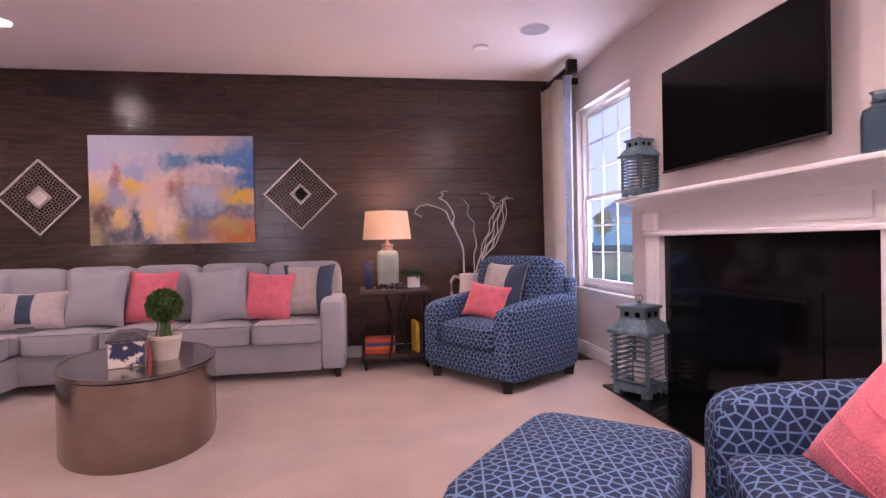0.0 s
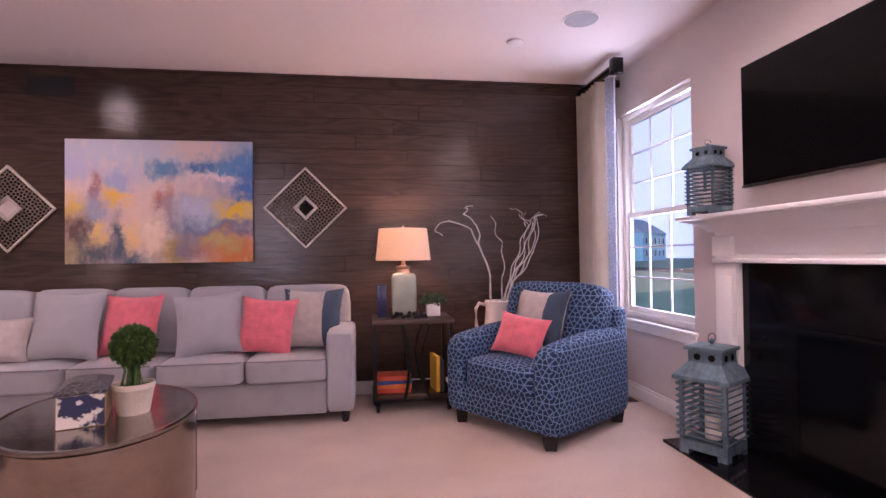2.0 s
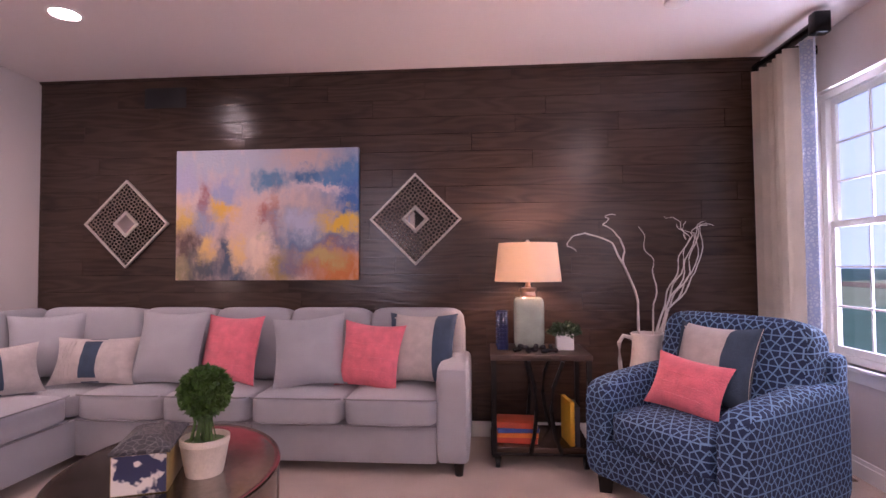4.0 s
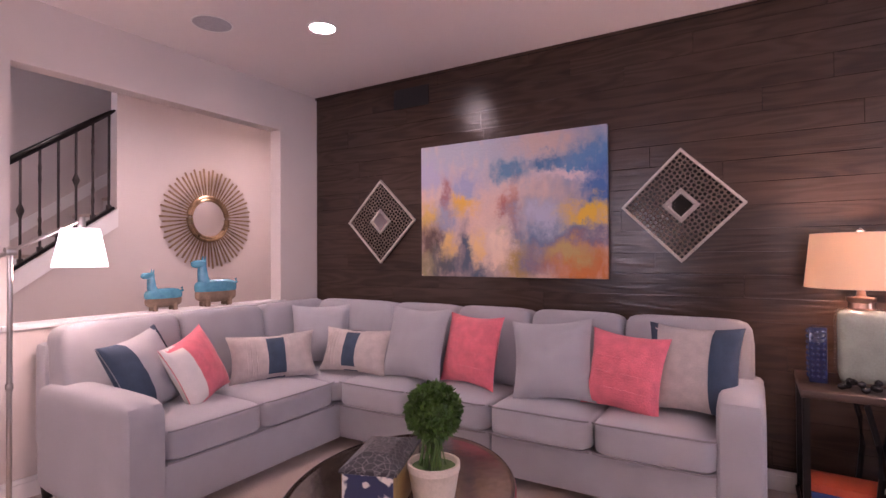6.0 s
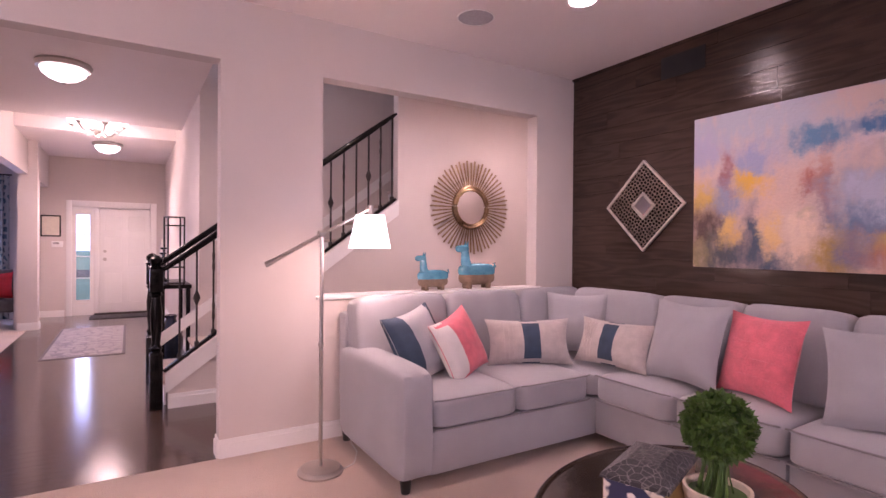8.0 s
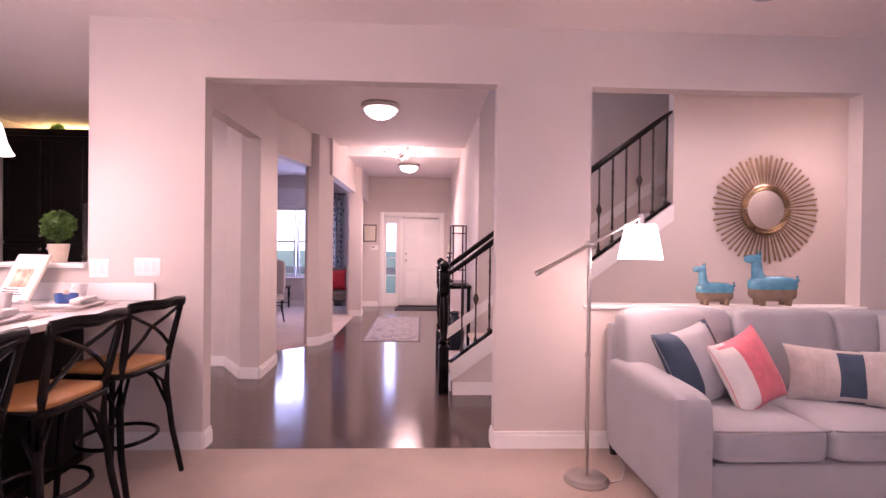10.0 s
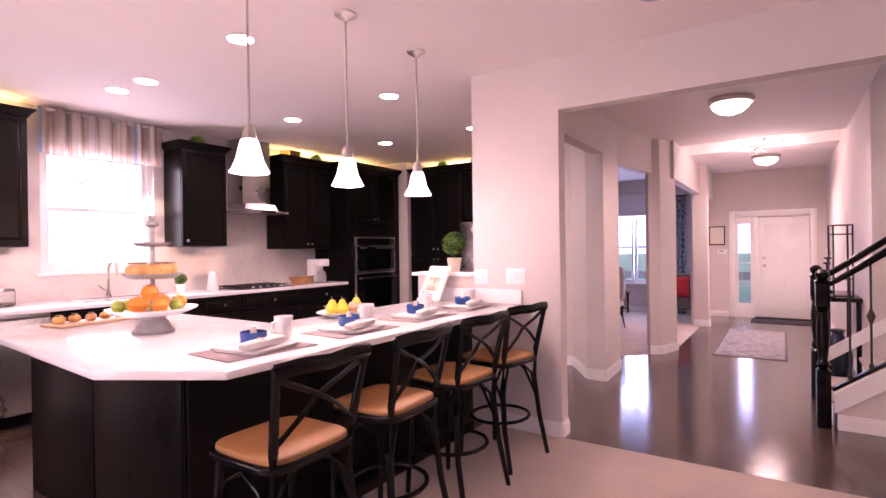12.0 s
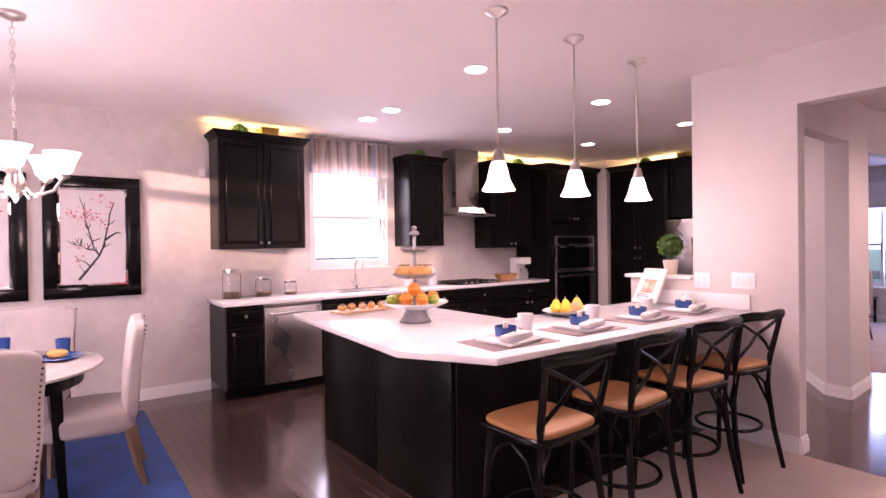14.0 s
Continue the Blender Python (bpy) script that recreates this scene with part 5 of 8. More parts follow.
def llama(y, s):
    t = thing("llama_figurine", "turquoise glazed ceramic llama with bare clay feet on the sill", "figurine", (XW - 0.05, y, 0.942), 0, "ceramic llamas")
    low = bm_cushion((0.12 * s, 0.36 * s, 0.13 * s), (0, 0, 0.095 * s), 3, 0, 8)
    part("belly", low, CLAY, t, "unglazed clay belly")
    for dx in (-0.035, 0.035):
        for dy in (-0.1, 0.1):
            part("foot", bm_cyl((dx * s, dy * s, 0), (dx * s, dy * s, 0.08 * s), 0.022 * s, 0.026 * s, 10), CLAY, t)
    up = bm_cushion((0.125 * s, 0.37 * s, 0.13 * s), (0, 0, 0.155 * s), 3, 0, 8)
    part("back", up, TURQ, t)
    part("neck", bm_tube([(0, -0.09 * s, 0.15 * s), (0, -0.12 * s, 0.24 * s), (0, -0.125 * s, 0.31 * s), (0, -0.13 * s, 0.345 * s)], [0.06 * s, 0.042 * s, 0.036 * s, 0.03 * s], 14), TURQ, t)
    part("head", bm_cushion((0.065 * s, 0.13 * s, 0.065 * s), (0, -0.155 * s, 0.345 * s), 2.6, 0, 6), TURQ, t)
    for dx in (-0.018, 0.018):
        part("ear", bm_cyl((dx * s, -0.115 * s, 0.365 * s), (dx * s, -0.105 * s, 0.41 * s), 0.012 * s, 0.003 * s, 8), TURQ, t)
    part("tail", bm_tube([(0, 0.17 * s, 0.17 * s), (0, 0.2 * s, 0.19 * s), (0, 0.19 * s, 0.22 * s)], 0.014 * s, 8), TURQ, t)


llama(4.61, 0.69)
llama(5.01, 0.9)

GILT = mat("antique_gilt", (0.46, 0.32, 0.19), 0.3, 0.3, 14, 0.15, 60, metal=1.0)
sb = thing("sunburst_mirror", "round mirror with antique gilt sunburst rays", "mirror", (-4.2, 5.72, 1.675))
part("rim", bm_tube([(0.03, 0.185 * math.cos(a), 0.185 * math.sin(a)) for a in [i * math.pi / 24 for i in range(48)]], 0.014, 8, closed=True), GILT, sb)
part("outer_rim", bm_tube([(0.022, 0.212 * math.cos(a), 0.212 * math.sin(a)) for a in [i * math.pi / 24 for i in range(48)]], 0.02, 8, closed=True), GILT, sb)
mm = bm_lathe([(0.18, 0), (0.18, 0.004), (0.09, 0.010), (0, 0.012)], n=40)
mm.transform(Matrix.Translation((0.025, 0, 0)) @ Matrix.Rotation(math.pi / 2, 4, "Y"))
part("mirror", mm, MIRROR, sb, "convex round mirror")
ray = bm_box(-0.003, 0.003, -0.0055, 0.0055, 0, 0.30)
for v in ray.verts:
    if v.co.z > 0.2:
        v.co.y *= 1.6
    v.co.x += 0.018
ray_mesh = bpy.data.meshes.new("ray")
ray.to_mesh(ray_mesh)
ray.free()
ray_mesh.materials.append(GILT)
for i in range(60):
    a = i * 2 * math.pi / 60
    ob = new("ray", ray_mesh)
    ob.parent = sb
    s = 1.0 if i % 2 else 0.93
    ob.matrix_basis = Matrix.Rotation(a, 4, "X") @ Matrix.Translation((0.0 if i % 2 else 0.006, 0, 0.19)) @ Matrix.Diagonal((1, 1, s, 1))


# ---- hall: staircase, entrance door, lights ----
st_ = thing("staircase", "straight carpeted stairs with black iron balusters", "stairs", (0, 0, 0))
GO, RISE, Y0 = 0.26, 0.19, 2.9
for i in range(14):
    y, z = Y0 + GO * i, RISE * (i + 1)
    part("tread", bm_box(-5.18, -4.31, y - 0.02, y + GO, z - 0.03, z, 0.006), CARPET, st_)
    part("riser", bm_box(-5.18, -4.31, y, y + 0.015, z - RISE, z - 0.031), TRIM, st_)
str_bm = bm_poly([(2.9, 0.12), (2.9, 0.27), (4.88, 1.715), (4.88, 1.565)], 0, 0.025)
str_bm.transform(Matrix(((0, 0, 1, -4.2), (1, 0, 0, 0), (0, 1, 0, 0), (0, 0, 0, 1))))
skirt = bm_poly([(2.9, 0.30), (2.9, 0.42), (6.5, 3.05), (6.5, 2.93)], 0, 0.02)
skirt.transform(Matrix(((0, 0, 1, -5.2), (1, 0, 0, 0), (0, 1, 0, 0), (0, 0, 0, 1))))
part("skirt_board", skirt, TRIM, st_, "white painted skirt board along the wall")
part("stringer", str_bm, TRIM, st_, "white painted stringer")
shoe = bm_box(-4.26, -4.2, 0, 2.44, 0, 0.025, 0.004)
shoe.transform(Matrix.Translation((0, 2.9, 0.275)) @ Matrix.Rotation(math.atan(0.73), 4, "X"))
part("shoe_rail", shoe, BLACK, st_)


def handrail(x, y0, y1, z0):
    bm = bm_cushion((0.062, (y1 - y0) / math.cos(math.atan(0.745)), 0.055), (0, 0, 0), 4, 0, 6)
    bm.transform(Matrix.Translation((x, (y0 + y1) / 2, z0 + 0.745 * (y1 - y0) / 2)) @ Matrix.Rotation(math.atan(0.745), 4, "X"))
    part("handrail", bm, BLACK, st_)


handrail(-4.23, 2.86, 4.88, 1.05)
handrail(-5.12, 2.86, 3.6, 1.05)


def newel(x, y):
    n = part("newel", bm_box(x - 0.045, x + 0.045, y - 0.045, y + 0.045, 0, 0.42, 0.004), BLACK, st_)
    part("turned_shaft", bm_lathe([(0.05, 0.42), (0.03, 0.44), (0.045, 0.47), (0.028, 0.5), (0.04, 0.62), (0.043, 0.75), (0.03, 0.86), (0.046, 0.88), (0.03, 0.9)], (x, y, 0), 20), BLACK, n)
    part("head", bm_box(x - 0.045, x + 0.045, y - 0.045, y + 0.045, 0.9, 1.08, 0.004), BLACK, n)
    part("finial", bm_lathe([(0.05, 1.08), (0.055, 1.095), (0.03, 1.105), (0.045, 1.13), (0.046, 1.155), (0.02, 1.18), (0, 1.185)], (x, y, 0), 20), BLACK, n)


newel(-4.23, 2.84)
newel(-5.12, 2.84)
for i in range(16):
    y = 3.0 + 0.122 * i
    if y > 4.86:
        break
    zb, zt = 0.30 + 0.73 * (y - 2.9), 1.03 + 0.745 * (y - 2.86)
    b = part("baluster", bm_box(-4.237, -4.223, y - 0.007, y + 0.007, zb, zt), IRON, st_, smooth=None)
    part("shoe", bm_box(-4.248, -4.212, y - 0.016, y + 0.016, zb - 0.02, zb + 0.035, 0.004), IRON, b)
    zm = (zb + zt) / 2
    if i % 3 == 1:
        part("basket", bm_lathe([(0.006, zm - 0.06), (0.018, zm - 0.03), (0.028, zm), (0.018, zm + 0.03), (0.006, zm + 0.06)], (-4.23, y, 0), 8), IRON, b)
    elif i % 3 == 2:
        for dz in (-0.2, 0.2):
            part("twist", bm_lathe([(0.008, zm + dz - 0.08), (0.013, zm + dz - 0.05), (0.009, zm + dz), (0.013, zm + dz + 0.05), (0.008, zm + dz + 0.08)], (-4.23, y, 0), 6), IRON, b)
baseboard(-4.2, 7.0, -4.2, 2.92)

# entrance door with one sidelight
ent = thing("door_1", "white six-panel entrance door with sidelight", "door", (XF, 0, 0), kind="structure")
part("door_leaf", bm_box(-0.06, -0.015, 2.22, 2.99, 0.03, 1.87, 0.003), TRIM, ent)
for y0, y1 in ((2.3, 2.56), (2.65, 2.91)):
    for z0, z1 in ((0.2, 0.74), (0.85, 1.38), (1.48, 1.75)):
        part("panel", bm_box(-0.017, -0.009, y0, y1, z0, z1, 0.008, 1), TRIM, ent)
for y0, y1, z0, z1 in ((1.74, 1.82, 0, 2.0), (3.0, 3.1, 0, 2.0), (1.82, 3.0, 1.89, 2.0), (2.14, 2.21, 0, 1.89)):
    part("casing", bm_box(-0.06, 0.018, y0, y1, z0, z1, 0.004), TRIM, ent)
# Unseen slab behind the whole leaf, added to stop sky light through its gaps.
part("light_stop", bm_box(-0.11, -0.062, 2.14, 3.1, 0.0, 2.0), TRIM, ent)
sl = part("sidelight", bm_box(-0.05, -0.02, 1.82, 1.88, 0.0, 1.89), TRIM, ent)
part("stile", bm_box(-0.05, -0.02, 2.08, 2.14, 0.0, 1.89), TRIM, sl)
part("rail", bm_box(-0.05, -0.02, 1.88, 2.08, 0.0, 0.27), TRIM, sl)
part("rail", bm_box(-0.05, -0.02, 1.88, 2.08, 1.76, 1.89), TRIM, sl)
g = part("pane", bm_box(-0.038, -0.034, 1.88, 2.08, 0.27, 1.76), PANE, sl)
g.visible_shadow = False
for z in (0.65, 1.03, 1.42):
    part("glazing_bar", bm_box(-0.042, -0.03, 1.88, 2.08, z - 0.008, z + 0.008), TRIM, sl)
part("threshold", bm_box(-0.06, 0.06, 2.14, 3.0, 0.0, 0.03, 0.004), IRON, ent)
part("door_knob", bm_cyl((-0.015, 2.30, 0.98), (0.04, 2.30, 0.98), 0.028, 0.03, 16), NICKEL, ent)
part("deadbolt", bm_cyl((-0.015, 2.30, 1.12), (0.005, 2.30, 1.12), 0.026, n=16), NICKEL, ent)
lamp("daylight_sidelight", "AREA", look((XF + 0.03, 1.98, 1.05), (-6, 2.0, 0.9)), 4, (0.4, 0.58, 1.0), w=0.2, h=1.5)

mat_r = thing("entry_mat", "dark grey doormat inside the entrance", "mat", (-10.25, 2.55, 0))
part("weave", bm_box(-0.25, 0.25, -0.45, 0.45, 0, 0.012, 0.004), mat("grey_mat", (0.06, 0.055, 0.055), 0.95, 0.2, 10, 0.5, 200), mat_r)
hr = thing("hall_rug", "pale grey patterned runner rug on the hardwood", "rug", (-7.85, 2.23, 0))
RUG = net_fabric("faded_grey_medallion", (0.42, 0.38, 0.38), (0.22, 0.2, 0.22), 7, 0.05, 0.7)
part("weave", bm_box(-1.15, 1.15, -0.37, 0.37, 0, 0.01, 0.003), RUG, hr)
part("border", bm_box(-1.18, 1.18, -0.40, 0.40, 0, 0.006, 0.002), mat("grey_rug_border", (0.2, 0.18, 0.19), 0.95, 0.1, 20, 0.4, 200), hr)


def flush_light(x, y, z, watts):
    t = thing("flush_ceiling_light", "lit bowl ceiling light with bronze rim", "ceiling light", (x, y, z), 0, "flush ceiling lights")
    part("pan", bm_lathe([(0, 0), (0.19, 0), (0.2, -0.02), (0.185, -0.05), (0.16, -0.055), (0, -0.03)], n=36), NICKEL, t)
    part("bowl", bm_lathe([(0.165, -0.05), (0.15, -0.09), (0.1, -0.13), (0.04, -0.15), (0, -0.152)], n=36), LIT_SHADE, t, "frosted glass bowl, lit")
    part("finial", bm_lathe([(0.012, -0.15), (0.02, -0.165), (0, -0.18)], n=12), NICKEL, t)
    lamp("ceiling_bowl_lamp", "SPOT", pose(x, y, z - 0.20), watts, (1.0, 0.82, 0.68), cone=172, r=0.2)


flush_light(-4.93, 2.2, CZ, 92)
flush_light(-8.8, 2.39, CZ, 130)


def chandelier(name_label, x, y, z_hook, z_body, arms, rr, watts, shade_up=True):
    t = thing("chandelier", name_label, "chandelier", (x, y, 0), 0)
    part("canopy", bm_lathe([(0, z_hook), (0.065, z_hook), (0.06, z_hook - 0.02), (0.02, z_hook - 0.04), (0, z_hook - 0.04)], n=24), NICKEL, t)
    links = bmesh.new()
    k, zz = 0, z_hook - 0.04
    while zz > z_body + 0.30:
        ring = [(0.012 * math.cos(a) * (k % 2), 0.012 * math.cos(a) * (1 - k % 2), zz - 0.02 + 0.022 * math.sin(a)) for a in [i * math.pi / 4 for i in range(8)]]
        bm_tube(ring, 0.003, 4, links, True)
        zz -= 0.034
        k += 1
    part("chain", links, NICKEL, t)
    part("stem", bm_lathe([(0, z_body + 0.32), (0.012, z_body + 0.31), (0.012, z_body + 0.2), (0.04, z_body + 0.16), (0.022, z_body + 0.1), (0.05, z_body + 0.02), (0.05, z_body - 0.02), (0.02, z_body - 0.06), (0, z_body - 0.09)], n=20), NICKEL, t)
    for i in range(arms):
        a = 2 * math.pi * i / arms + 0.3
        ca, sa = math.cos(a), math.sin(a)
        pts = [(0.04 * ca, 0.04 * sa, z_body), (0.4 * rr * ca, 0.4 * rr * sa, z_body - 0.05), (0.8 * rr * ca, 0.8 * rr * sa, z_body - 0.02), (rr * ca, rr * sa, z_body + 0.05)]
        arm = part("arm", bm_tube(pts, 0.009, 8), NICKEL, t)
        part("cup", bm_lathe([(0.02, 0), (0.035, 0.015), (0.03, 0.03), (0, 0.03)], (rr * ca, rr * sa, z_body + 0.045), 14), NICKEL, arm)
        part("shade", bm_lathe([(0.03, 0.0), (0.05, 0.02), (0.062, 0.07), (0.088, 0.12), (0.083, 0.12), (0.055, 0.07), (0.0, 0.015)], (rr * ca, rr * sa, z_body + 0.075), 20), LIT_SHADE, arm, "frosted bell shade, lit")
    lamp("chandelier_lamp", "POINT", pose(x, y, z_body - 0.22), watts, (1.0, 0.82, 0.68), r=0.15)


chandelier("lit chandelier with frosted bell shades in the foyer", -7.65, 2.32, 5.2, 2.70, 6, 0.28, 24)

pf = thing("picture_frame", "small framed notice on the foyer wall", "picture", (XF, 1.53, 1.55))
part("frame", bm_box(0, 0.02, -0.14, 0.14, -0.18, 0.18, 0.003), BLACK, pf)
part("mount", bm_box(0.02, 0.022, -0.12, 0.12, -0.16, 0.16), PAPER, pf)
tb = thing("alarm_panel", "small white alarm keypad on the foyer wall", "keypad", (XF, 1.62, 1.24))
part("case", bm_box(0, 0.025, -0.08, 0.08, -0.05, 0.05, 0.004), TRIM, tb)
part("display", bm_box(0.025, 0.027, -0.06, 0.02, 0.0, 0.035), STEEL, tb)
plate(-5.2, 3.42, 1.36, 2)

con = thing("console_table", "dark console table beside the foyer wall", "console table", (-6.25, 3.08, 0))
part("top", bm_box(-0.5, 0.5, -0.15, 0.15, 0.80, 0.84, 0.005), BLACK, con)
for sx in (-0.46, 0.46):
    for sy in (-0.12, 0.12):
        part("leg", bm_box(sx - 0.02, sx + 0.02, sy - 0.02, sy + 0.02, 0, 0.80, 0.003), BLACK, con)
part("apron", bm_box(-0.44, 0.44, -0.13, -0.11, 0.70, 0.80), BLACK, con)
ln = thing("frame_lantern", "tall open black metal lantern on the console", "lantern", (-6.0, 3.08, 0.84), 10)
for sx in (-0.08, 0.08):
    for sy in (-0.08, 0.08):
        part("post", bm_box(sx - 0.007, sx + 0.007, sy - 0.007, sy + 0.007, 0, 0.72), IRON, ln, smooth=None)
for z in (0.0, 0.17, 0.62, 0.71):
    part("ring_frame", bm_box(-0.087, 0.087, -0.087, 0.087, z, z + 0.012, bm=None), IRON, ln, smooth=None)
for i, (dx, h) in enumerate(((-0.3, 0.36), (-0.15, 0.42))):
    c = thing("candlestick", "black turned candlestick on the console", "candlestick", (-6.25 + dx, 3.0, 0.84), 0, "console candlesticks")
    part("stick", bm_lathe([(0, 0), (0.045, 0), (0.045, 0.015), (0.012, 0.04), (0.025, h * 0.5), (0.01, h * 0.55), (0.01, h - 0.06), (0.035, h - 0.05), (0.035, h - 0.035), (0, h - 0.03)], n=16), BLACK, c)
    part("candle", bm_cyl((0, 0, h - 0.035), (0, 0, h + 0.06), 0.025, n=14), WAX, c)
vs = thing("floor_vase", "dark glazed floor vase under the console", "vase", (-6.0, 3.05, 0.0))
part("body", bm_lathe([(0, 0), (0.09, 0), (0.12, 0.12), (0.125, 0.25), (0.07, 0.4), (0.05, 0.46), (0.07, 0.5), (0.05, 0.5), (0.04, 0.45), (0, 0.4)], n=24), mat("blue_black_glaze", (0.02, 0.03, 0.06), 0.12, 0.2, 6, 0.02, 40, coat=0.5), vs)

# ---- front room beyond the hall ----
for i, (a, b) in enumerate(((-0.78, -0.035), (-0.005, 0.74))):
    sash_window("window_%d" % (i + 2), "white double-hung window in the front room", "x", a, b, 0.6, 2.1, XF - 0.115, 1, 1, 1, 0.02, 0.022)
fs = setting("window_sill", bm_box(XF - 0.05, XF + 0.04, -0.83, 0.79, 0.575, 0.6, 0.005), TRIM, "white sill under the front windows", "sill")
rsh = thing("roman_shade", "pale grey fabric shade over the front windows", "shade", (XF + 0.03, -0.02, 2.1))
part("fold", bm_box(-0.01, 0.02, -0.78, 0.78, -0.04, 0.36, 0.008), WHITE_CLOTH, rsh)
part("fold", bm_box(-0.005, 0.03, -0.78, 0.78, -0.10, 0.0, 0.01), WHITE_CLOTH, rsh)
TEAL = net_fabric("teal_ikat_print", (0.12, 0.2, 0.25), (0.5, 0.5, 0.48), 9, 0.14, 0.6)
fc = thing("curtain", "teal and cream printed curtain in the front room", "curtain", (0, 0, 0))
part("panel", bm_drape(0.76, 1.0, 0.02, 2.35, XF + 0.1, 0.03, 3, 30), TEAL, fc)
part("rod", bm_cyl((XF + 0.1, 0.74, 2.36), (XF + 0.1, 1.03, 2.36), 0.014, n=12), IRON, fc)
ac = thing("accent_chair", "grey accent chair in the front room", "chair", (-9.75, 0.98, 0), 100)
GREYC = mat("grey_tweed", (0.18, 0.16, 0.15), 0.9, 0.2, 12, 0.4, 200)
part("seat", bm_cushion((0.6, 0.6, 0.2), (0, 0, 0.33), 6), GREYC, ac)
part("backrest", bm_cushion((0.6, 0.16, 0.5), (0, 0.26, 0.6), 5), GREYC, ac)
for x in (-0.24, 0.24):
    for y in (-0.24, 0.24):
        part("leg", bm_cyl((x, y, 0), (x, y, 0.25), 0.018, 0.025, 10), LEG, ac)
RED = mat("red_cotton", (0.75, 0.05, 0.06), 0.85, 0.1, 12, 0.3, 160)
rp = thing("pillow", "bright red cushion on the grey accent chair", "pillow", (-9.68, 0.98, 0.62), 100)
part("cover", bm_pillow(0.4, 0.4, 0.15), RED, rp)
dk = thing("low_table", "dark turned-leg low table by the front windows", "table", (-10.05, -0.45, 0))
part("top", bm_box(-0.3, 0.3, -0.5, 0.42, 0.42, 0.455, 0.006), BLACK, dk)
for x in (-0.26, 0.26):
    for y in (-0.45, 0.38):
        part("leg", bm_lathe([(0.014, 0), (0.024, 0.06), (0.016, 0.2), (0.026, 0.3), (0.018, 0.33), (0.026, 0.42)], (x, y, 0), 14), BLACK, dk)
    part("stretcher", bm_cyl((x, -0.45, 0.1), (x, 0.38, 0.1), 0.01, n=10), BLACK, dk)
bc = thing("desk_chair", "cream upholstered chair in the front room", "chair", (-8.17, 0.1, 0), 80)
part("seat", bm_cushion((0.48, 0.48, 0.12), (0, 0, 0.42), 5), LINEN, bc)
part("backrest", bm_cushion((0.46, 0.1, 0.6), (0, 0.22, 0.75), 5), LINEN, bc)
for x in (-0.2, 0.2):
    for y in (-0.2, 0.2):
        part("leg", bm_tube([(x * 1.12, y * 1.12, 0), (x * 0.98, y * 0.98, 0.2), (x, y, 0.38)], [0.012, 0.016, 0.022], 8), LEG, bc)


# ---- kitchen cabinets ----
CAB_F = YS + 0.33


def door_panel(parent, u0, u1, z0, z1, y, knob=None, drawer=False):
    """A raised-panel front on a cabinet whose face is the plane y, looking to -y."""
    d = part("drawer" if drawer else "door", bm_box(u0 + 0.003, u1 - 0.003, y - 0.02, y, z0 + 0.003, z1 - 0.003, 0.003), ESPRESSO, parent)
    r = 0.055 if not drawer else 0.028
    for a0, a1, b0, b1 in ((u0 + 0.004, u1 - 0.004, z0 + 0.004, z0 + r), (u0 + 0.004, u1 - 0.004, z1 - r, z1 - 0.004), (u0 + 0.004, u0 + r, z0 + r, z1 - r), (u1 - r, u1 - 0.004, z0 + r, z1 - r)):
        part("stile", bm_box(a0, a1, y - 0.028, y - 0.018, b0, b1, 0.003, 1), ESPRESSO, d)
    if z1 - z0 > 2 * r + 0.04:
        part("raised_field", bm_box(u0 + r + 0.016, u1 - r - 0.016, y - 0.027, y - 0.018, z0 + r + 0.016, z1 - r - 0.016, 0.007, 1), ESPRESSO, d)
    if knob:
        kb = bm_lathe([(0.006, 0), (0.006, 0.012), (0.016, 0.02), (0.012, 0.03), (0, 0.032)], (0, 0, 0), 14)
        kb.transform(Matrix.Translation((knob[0], y - 0.027, knob[1])) @ Matrix.Rotation(math.pi / 2, 4, "X"))
        part("knob", kb, NICKEL, d, "nickel knob")
    return d


def cabinet(name, label, at, rz, w, d, z0, z1, fronts, crown=True, toe=False):
    """A cabinet unit: its back stands on y = 0 and its face looks to -y before the turn."""
    t = thing(name, label, "cabinet", (at[0], at[1], 0), rz, "kitchen cabinets")
    part("body", bm_box(-w / 2, w / 2, -d, 0, z0, z1), ESPRESSO, t, smooth=None)
    if toe:
        part("toe_kick", bm_box(-w / 2, w / 2, -d + 0.07, 0, 0.0, z0), BLACK, t, smooth=None)
    for f in fronts:
        door_panel(t, f[0] - w / 2, f[1] - w / 2, f[2], f[3], -d, (f[4] - w / 2, f[5]) if len(f) > 4 else None, f[3] - f[2] < 0.25)
    if crown:
        bm = bmesh.new()
        for k, (o, z) in enumerate(((0.01, 0), (0.022, 0.018), (0.036, 0.036), (0.05, 0.052))):
            bm_box(-w / 2 - o, w / 2 + o, -d - 0.02 - o, -d + 0.03, z1 + z, z1 + z + 0.02, 0.003, 1, bm=bm)
            for e in (-1, 1):
                bm_box(e * w / 2 + e * o, e * w / 2 - e * 0.02, -d + 0.03, -0.002, z1 + z, z1 + z + 0.02, 0.003, 1, bm=bm)
        part("crown_moulding", bm, ESPRESSO, t)
    return t


def south(x0, x1):
    return ((x0 + x1) / 2, YS), x1 - x0


